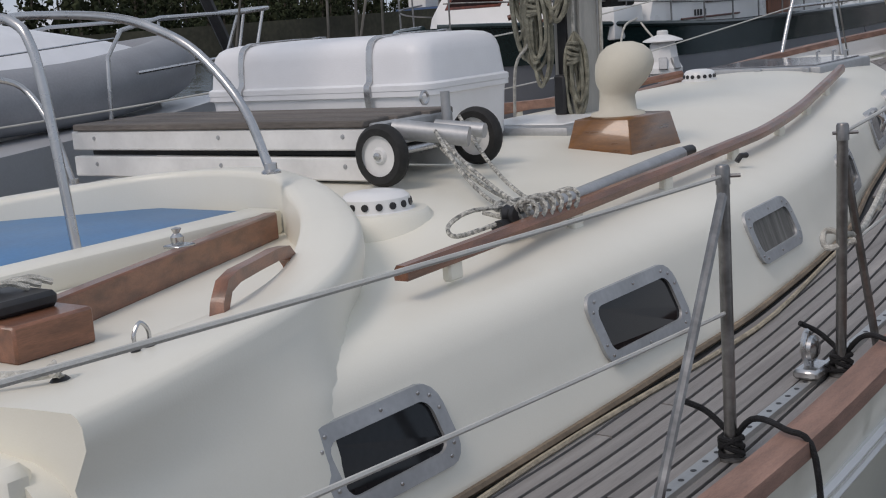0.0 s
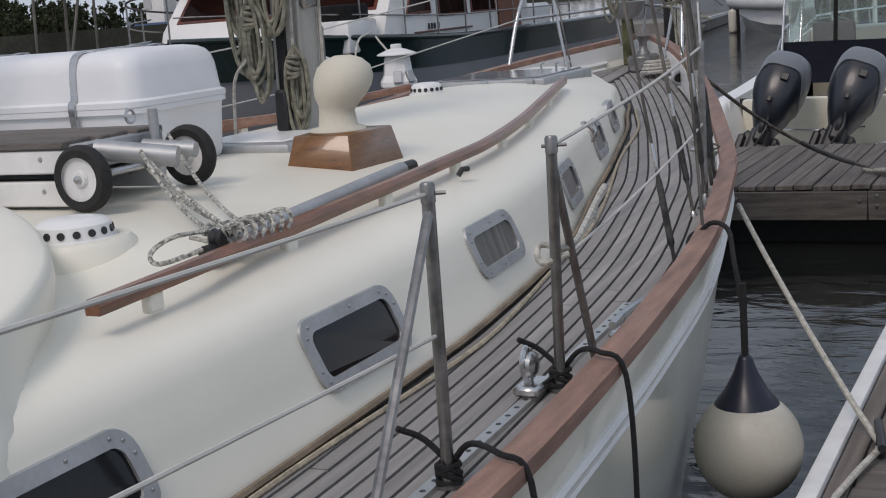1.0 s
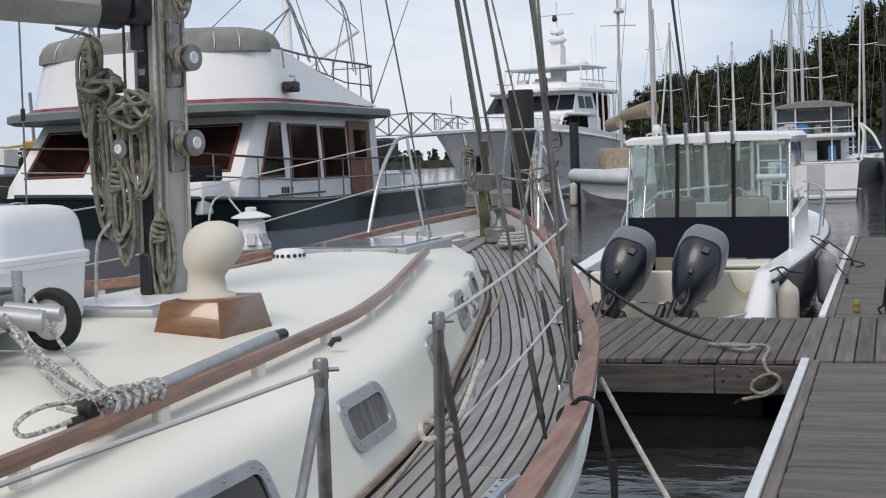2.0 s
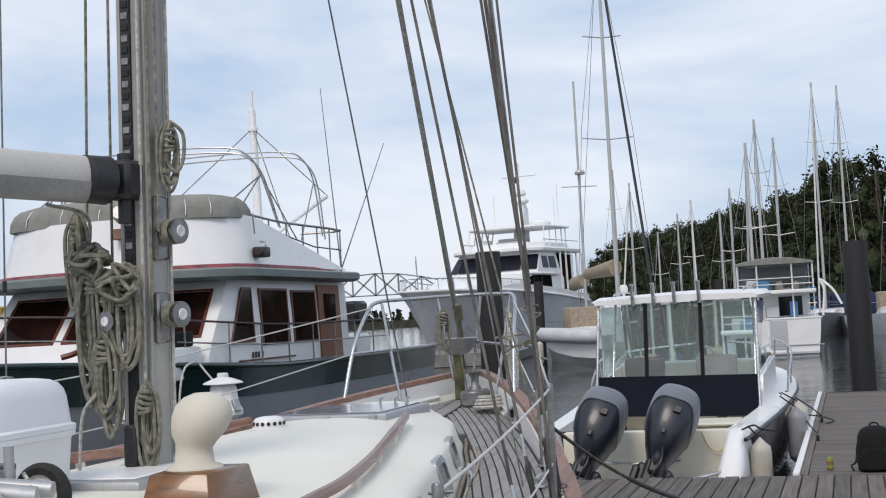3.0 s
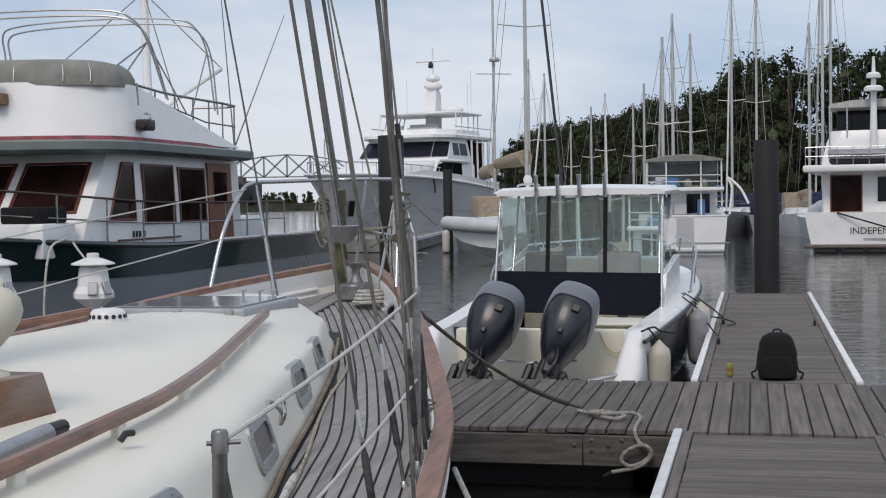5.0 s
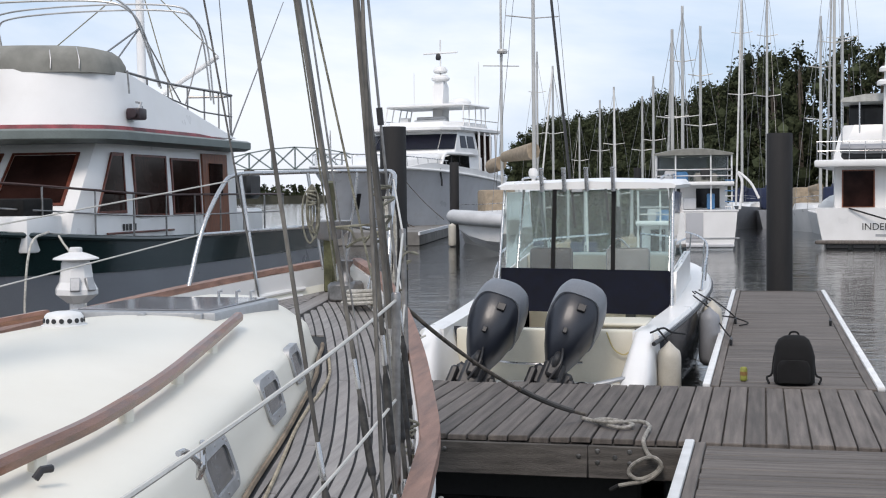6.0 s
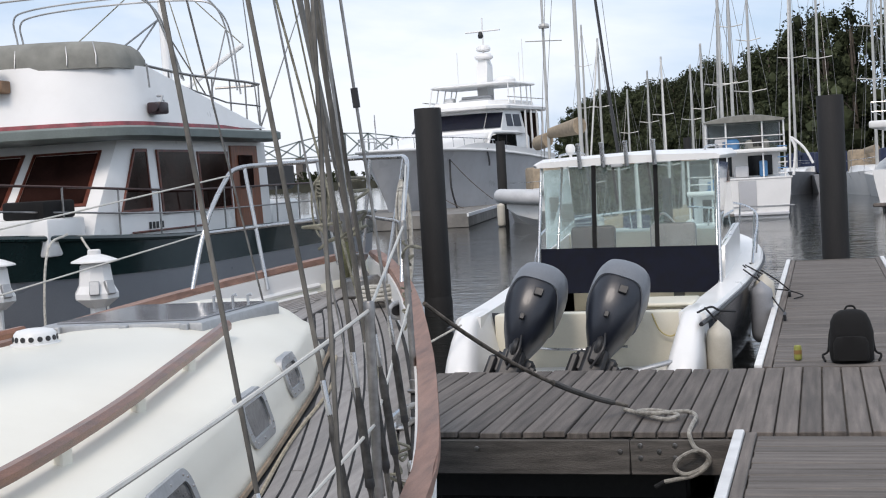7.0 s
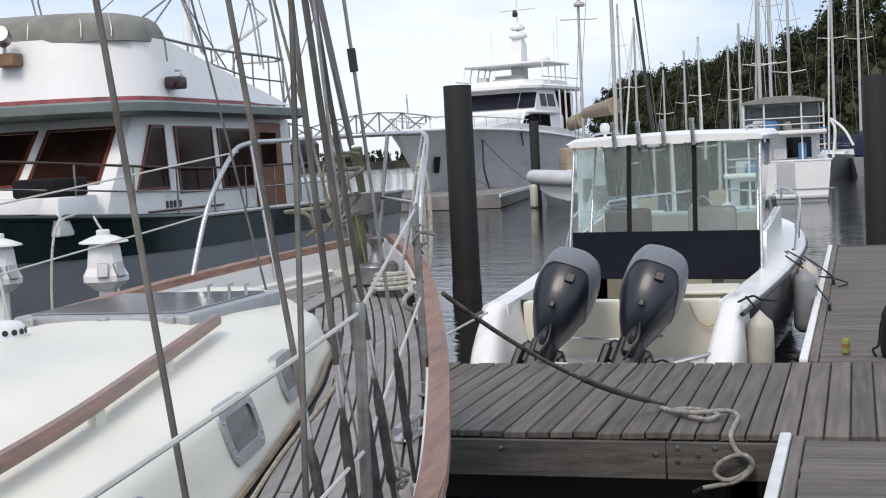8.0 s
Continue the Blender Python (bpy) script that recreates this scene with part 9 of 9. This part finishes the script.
# ---- shores, woods, bridge and crane ----
BANK = mat("river_bank", (0.10, 0.09, 0.06), 0.95, vary=0.3, scale=0.2, bump=0.4, bump_scale=3, stain=0.5, stain_color=(0.05, 0.06, 0.03))
LEAF = mat("foliage", (0.055, 0.066, 0.036), 0.85, vary=0.3, scale=0.35, bump_scale=4, island=0.3)
LEAF.node_tree.nodes["Principled BSDF"].inputs["Specular IOR Level"].default_value = 0.06
BARK = mat("grey_bark", (0.11, 0.09, 0.07), 0.95, vary=0.3, scale=2)


def shore(name, rows, depth, label):
    bm = bmesh.new()
    secs = []
    for i, (x, y) in enumerate(rows):
        a = Vector(rows[max(0, i - 1)])
        b = Vector(rows[min(len(rows) - 1, i + 1)])
        d = (b - a).normalized()
        n = Vector((-d.y, d.x))
        secs.append([(x - n.x * 1.5, y - n.y * 1.5, -0.6), (x + n.x * 1.0, y + n.y * 1.0, 0.8), (x + n.x * 4, y + n.y * 4, 1.3), (x + n.x * depth, y + n.y * depth, 2.2), (x + n.x * depth, y + n.y * depth, -0.6)])
    loft(bm, secs)
    return solo(name, bm, BANK, label, "river bank", kind="structure")


def woods(name, rows, label, rows_deep=2, step=5.0, seed=1, leaf=0.55, count=520):
    """Trees along a line of x, y and height: trunks with limbs, crowns of many small leaves round added leaf-coloured
    lumps that block sky gaps.
    """
    rnd = np.random.default_rng(seed)
    verts, faces, mats, total = [], [], [], 0
    g = (1 + 5 ** 0.5) / 2
    ico = np.array([(-1, g, 0), (1, g, 0), (-1, -g, 0), (1, -g, 0), (0, -1, g), (0, 1, g), (0, -1, -g), (0, 1, -g), (g, 0, -1), (g, 0, 1), (-g, 0, -1), (-g, 0, 1)]) / 1.902
    tri = np.array([(0, 11, 5), (0, 5, 1), (0, 1, 7), (0, 7, 10), (0, 10, 11), (1, 5, 9), (5, 11, 4), (11, 10, 2), (10, 7, 6), (7, 1, 8), (3, 9, 4), (3, 4, 2), (3, 2, 6), (3, 6, 8), (3, 8, 9), (4, 9, 5), (2, 4, 11), (6, 2, 10), (8, 6, 7), (9, 8, 1)])

    def put(vs, fs, m):
        nonlocal total
        verts.append(np.asarray(vs, float))
        faces.extend((np.asarray(fs) + total).tolist())
        mats.extend([m] * len(fs))
        total += len(vs)

    def stick(a, b, r0, r1):
        a, b = np.array(a), np.array(b)
        d = (b - a) / np.linalg.norm(b - a)
        s = np.cross(d, (0.3, 0.9, 0.1))
        s /= np.linalg.norm(s)
        u = np.cross(d, s)
        ring = [p + r * (np.cos(t) * s + np.sin(t) * u) for p, r in ((a, r0), (b, r1)) for t in np.arange(5) * 2 * np.pi / 5]
        put(ring, [(k, (k + 1) % 5, 5 + (k + 1) % 5, 5 + k) for k in range(5)], 1)
    line = []
    for (x0, y0, h0), (x1, y1, h1) in zip(rows, rows[1:]):
        n = max(1, int(math.hypot(x1 - x0, y1 - y0) / step))
        for k in range(n):
            s = k / n
            line.append((x0 + (x1 - x0) * s, y0 + (y1 - y0) * s, h0 + (h1 - h0) * s))
    for (x, y, h) in line:
        for row in range(rows_deep):
            tx = x + rnd.normal(0, step * 0.35)
            ty = y + row * step * 1.3 + rnd.normal(0, step * 0.35)
            th = h * rnd.uniform(0.86, 1.03)
            cw = th * rnd.uniform(0.20, 0.27)
            stick((tx, ty, 0.8), (tx + rnd.normal(0, 0.3), ty, th * 0.86), 0.02 * th, 0.006 * th)
            n = int(rnd.integers(20, 28))
            zz = th * np.concatenate((rnd.uniform(0.08, 0.5, n // 2), rnd.uniform(0.45, 0.96, n - n // 2)))
            wide = cw * np.clip(1.25 - (zz / th) * 0.85, 0.3, 1.1)
            ang, rad = rnd.uniform(0, 2 * np.pi, n), wide * rnd.uniform(0.15, 1.0, n)
            cen = np.stack((tx + rad * np.cos(ang), ty + rad * np.sin(ang), zz), 1)
            size = cw * rnd.uniform(0.24, 0.5, n) * np.clip(1.35 - zz / th * 0.75, 0.5, 1.2)
            for k in range(n):
                put(cen[k] + ico * size[k] * rnd.uniform(0.25, 0.62, (12, 1)) * (1, 1, 1.25), tri, 0)
                if k % 3 == 0:
                    stick((tx, ty, zz[k] * 0.72), cen[k], 0.006 * th, 0.002 * th)
            pick = rnd.integers(n, size=count)
            v = rnd.normal(size=(count, 3))
            v /= np.linalg.norm(v, axis=1)[:, None]
            at = cen[pick] + v * (size[pick] * rnd.uniform(0.35, 1.15, count))[:, None] * (1, 1, 1.25)
            aa = rnd.normal(size=(count, 3))
            aa /= np.linalg.norm(aa, axis=1)[:, None]
            bb = np.cross(aa, rnd.normal(size=(count, 3)))
            bb /= np.linalg.norm(bb, axis=1)[:, None]
            q = (leaf * rnd.uniform(0.5, 1.25, count))[:, None]
            quad = np.stack((at - aa * q, at + bb * q * 0.55, at + aa * q, at - bb * q * 0.55), 1).reshape(-1, 3)
            put(quad, np.arange(count * 4).reshape(-1, 4), 0)
    me = bpy.data.meshes.new(name)
    me.from_pydata(np.concatenate(verts).tolist(), [], faces)
    me.materials.append(LEAF)
    me.materials.append(BARK)
    me.polygons.foreach_set("material_index", mats)
    me.update()
    return tagged(new(name, me), label, "trees", kind="stuff")


shore("ground_right_bank", [(60, 60), (17, 92), (12, 102), (4, 107), (-5, 126), (-11, 146), (-20, 176), (-34, 215), (-52, 256), (-70, 300)][::-1], 40, "wooded river bank behind the marina")
woods("woods", [(34, 84, 9.4), (17.5, 97, 12.9), (15, 102, 15.0), (12.3, 107, 16.3), (7.8, 112, 16.4), (3.8, 112, 15.9), (0.2, 117, 15.0), (-4.8, 132, 14.1), (-11.3, 152, 14.0), (-19.3, 182, 14.9), (-33.7, 222, 16.0), (-44, 246, 15.4), (-50, 258, 12.8)], "dense dark green woods on the bank", 3, 2.4, 3, 0.20, 1900)
shore("ground_left_bank", [(-40, 470), (-150, 420), (-190, 330), (-185, 210), (-140, 130), (-108, 75), (-112, 40), (-150, -20)], 40, "low river bank with old timber edge")
woods("woods_left", [(-160, -10, 11), (-118, 38, 11), (-113, 75, 10), (-146, 132, 9), (-192, 210, 8.5), (-198, 330, 8), (-160, 425, 6), (-40, 480, 5)], "far dark woods along the river", 2, 3.4, 5, 0.32, 350)
woods("woods_far", [(-420, 560, 8), (-240, 640, 8), (-120, 620, 7), (-60, 600, 8)], "distant low treeline", 1, 9.0, 7, 1.2, 160)
# old timber quay along the left bank
for k in range(26):
    bm = bmesh.new()
    s = k / 25
    x, y = -106 - 40 * max(0, s - 0.45), 58 + 75 * s
    tube(bm, [(x, y, -0.5), (x, y, 1.3 + 0.3 * math.sin(k * 2.3))], 0.22, 7)
    solo("quay_pile", bm, FASCIA, "old timber quay pile on far bank", "pile", "quay piles")
bm = bmesh.new()
tube(bm, [(-16.0, 10.0, -0.5), (-15.95, 10.0, 2.68)], 0.17, 14)
solo("wooden_pile", bm, mat("brown_pile", (0.20, 0.13, 0.08), 0.9, vary=0.3, scale=3, bump=0.4, stretch=(3, 3, 0.5)), "weathered brown wooden mooring pile", "pile", "piles")
# truss bridge
bridge = thing("truss_bridge", (-195, 500, 0), "distant grey-green steel truss bridge", "bridge")
BGREEN = mat("bridge_steel", (0.20, 0.25, 0.25), 0.6, vary=0.1, scale=0.1)
for q in range(12):
    x0, x1 = -245 + q * 10, -235 + q * 10
    base0, base1 = 13.2 - 0.05 * q, 13.2 - 0.05 * (q + 1)
    hgt = lambda i: 4.5 + 4.5 * abs(math.cos(math.pi * i / 6))
    for a, b in (((x0, base0), (x1, base1)), ((x0, base0 + hgt(q)), (x1, base1 + hgt(q + 1))), ((x0, base0), (x1, base1 + hgt(q + 1))), ((x0, base0), (x0, base0 + hgt(q))), ((x0, base0 + hgt(q)), (x1, base1))):
        bm = bmesh.new()
        bar(bm, (a[0], 500, a[1]), (b[0], 500, b[1]), 0.5, 0.6, (0, 1, 0))
        part("truss_member", bm, BGREEN, bridge)
for x in (-245, -205, -165, -126):
    bm = bmesh.new()
    box(bm, x - 1.5, x + 1.5, 498, 502, -1, 12.9)
    part("pier", bm, GREYWOOD, bridge)
# work barge with yellow crane
barge = thing("crane_barge", (-140, 180, 0), "blue work barge with yellow crane", "barge")
bm = bmesh.new()
box(bm, -150, -131, 178, 184, -0.4, 2.6, 0.3)
part("hull", bm, mat("blue_steel", (0.03, 0.07, 0.16), 0.5, vary=0.2), barge)
bm = bmesh.new()
box(bm, -147.5, -143.5, 179, 183, 2.6, 7.0, 0.1)
part("deckhouse", bm, WHITE, barge)
bm = bmesh.new()
box(bm, -147.8, -146, 178.9, 183, 5.0, 7.6, 0.1)
part("wheelhouse", bm, GREY_HULL, barge)
YEL = mat("crane_yellow", (0.45, 0.28, 0.03), 0.5, vary=0.2)
bm = bmesh.new()
box(bm, -140.2, -136.8, 179.5, 182.5, 3.6, 8.2, 0.3)
part("crane_cab", bm, YEL, barge, "yellow crane cab")
bm = bmesh.new()
bar(bm, (-138.6, 181, 8.0), (-138.9, 181, 16.5), 0.4, 0.4, (0, 1, 0))
part("crane_boom", bm, DARKSTEEL, barge, "dark crane mast")
bm = bmesh.new()
bar(bm, (-145, 181, 7.2), (-139, 181, 7.6), 0.35, 0.4)
part("crane_jib", bm, YEL, barge)
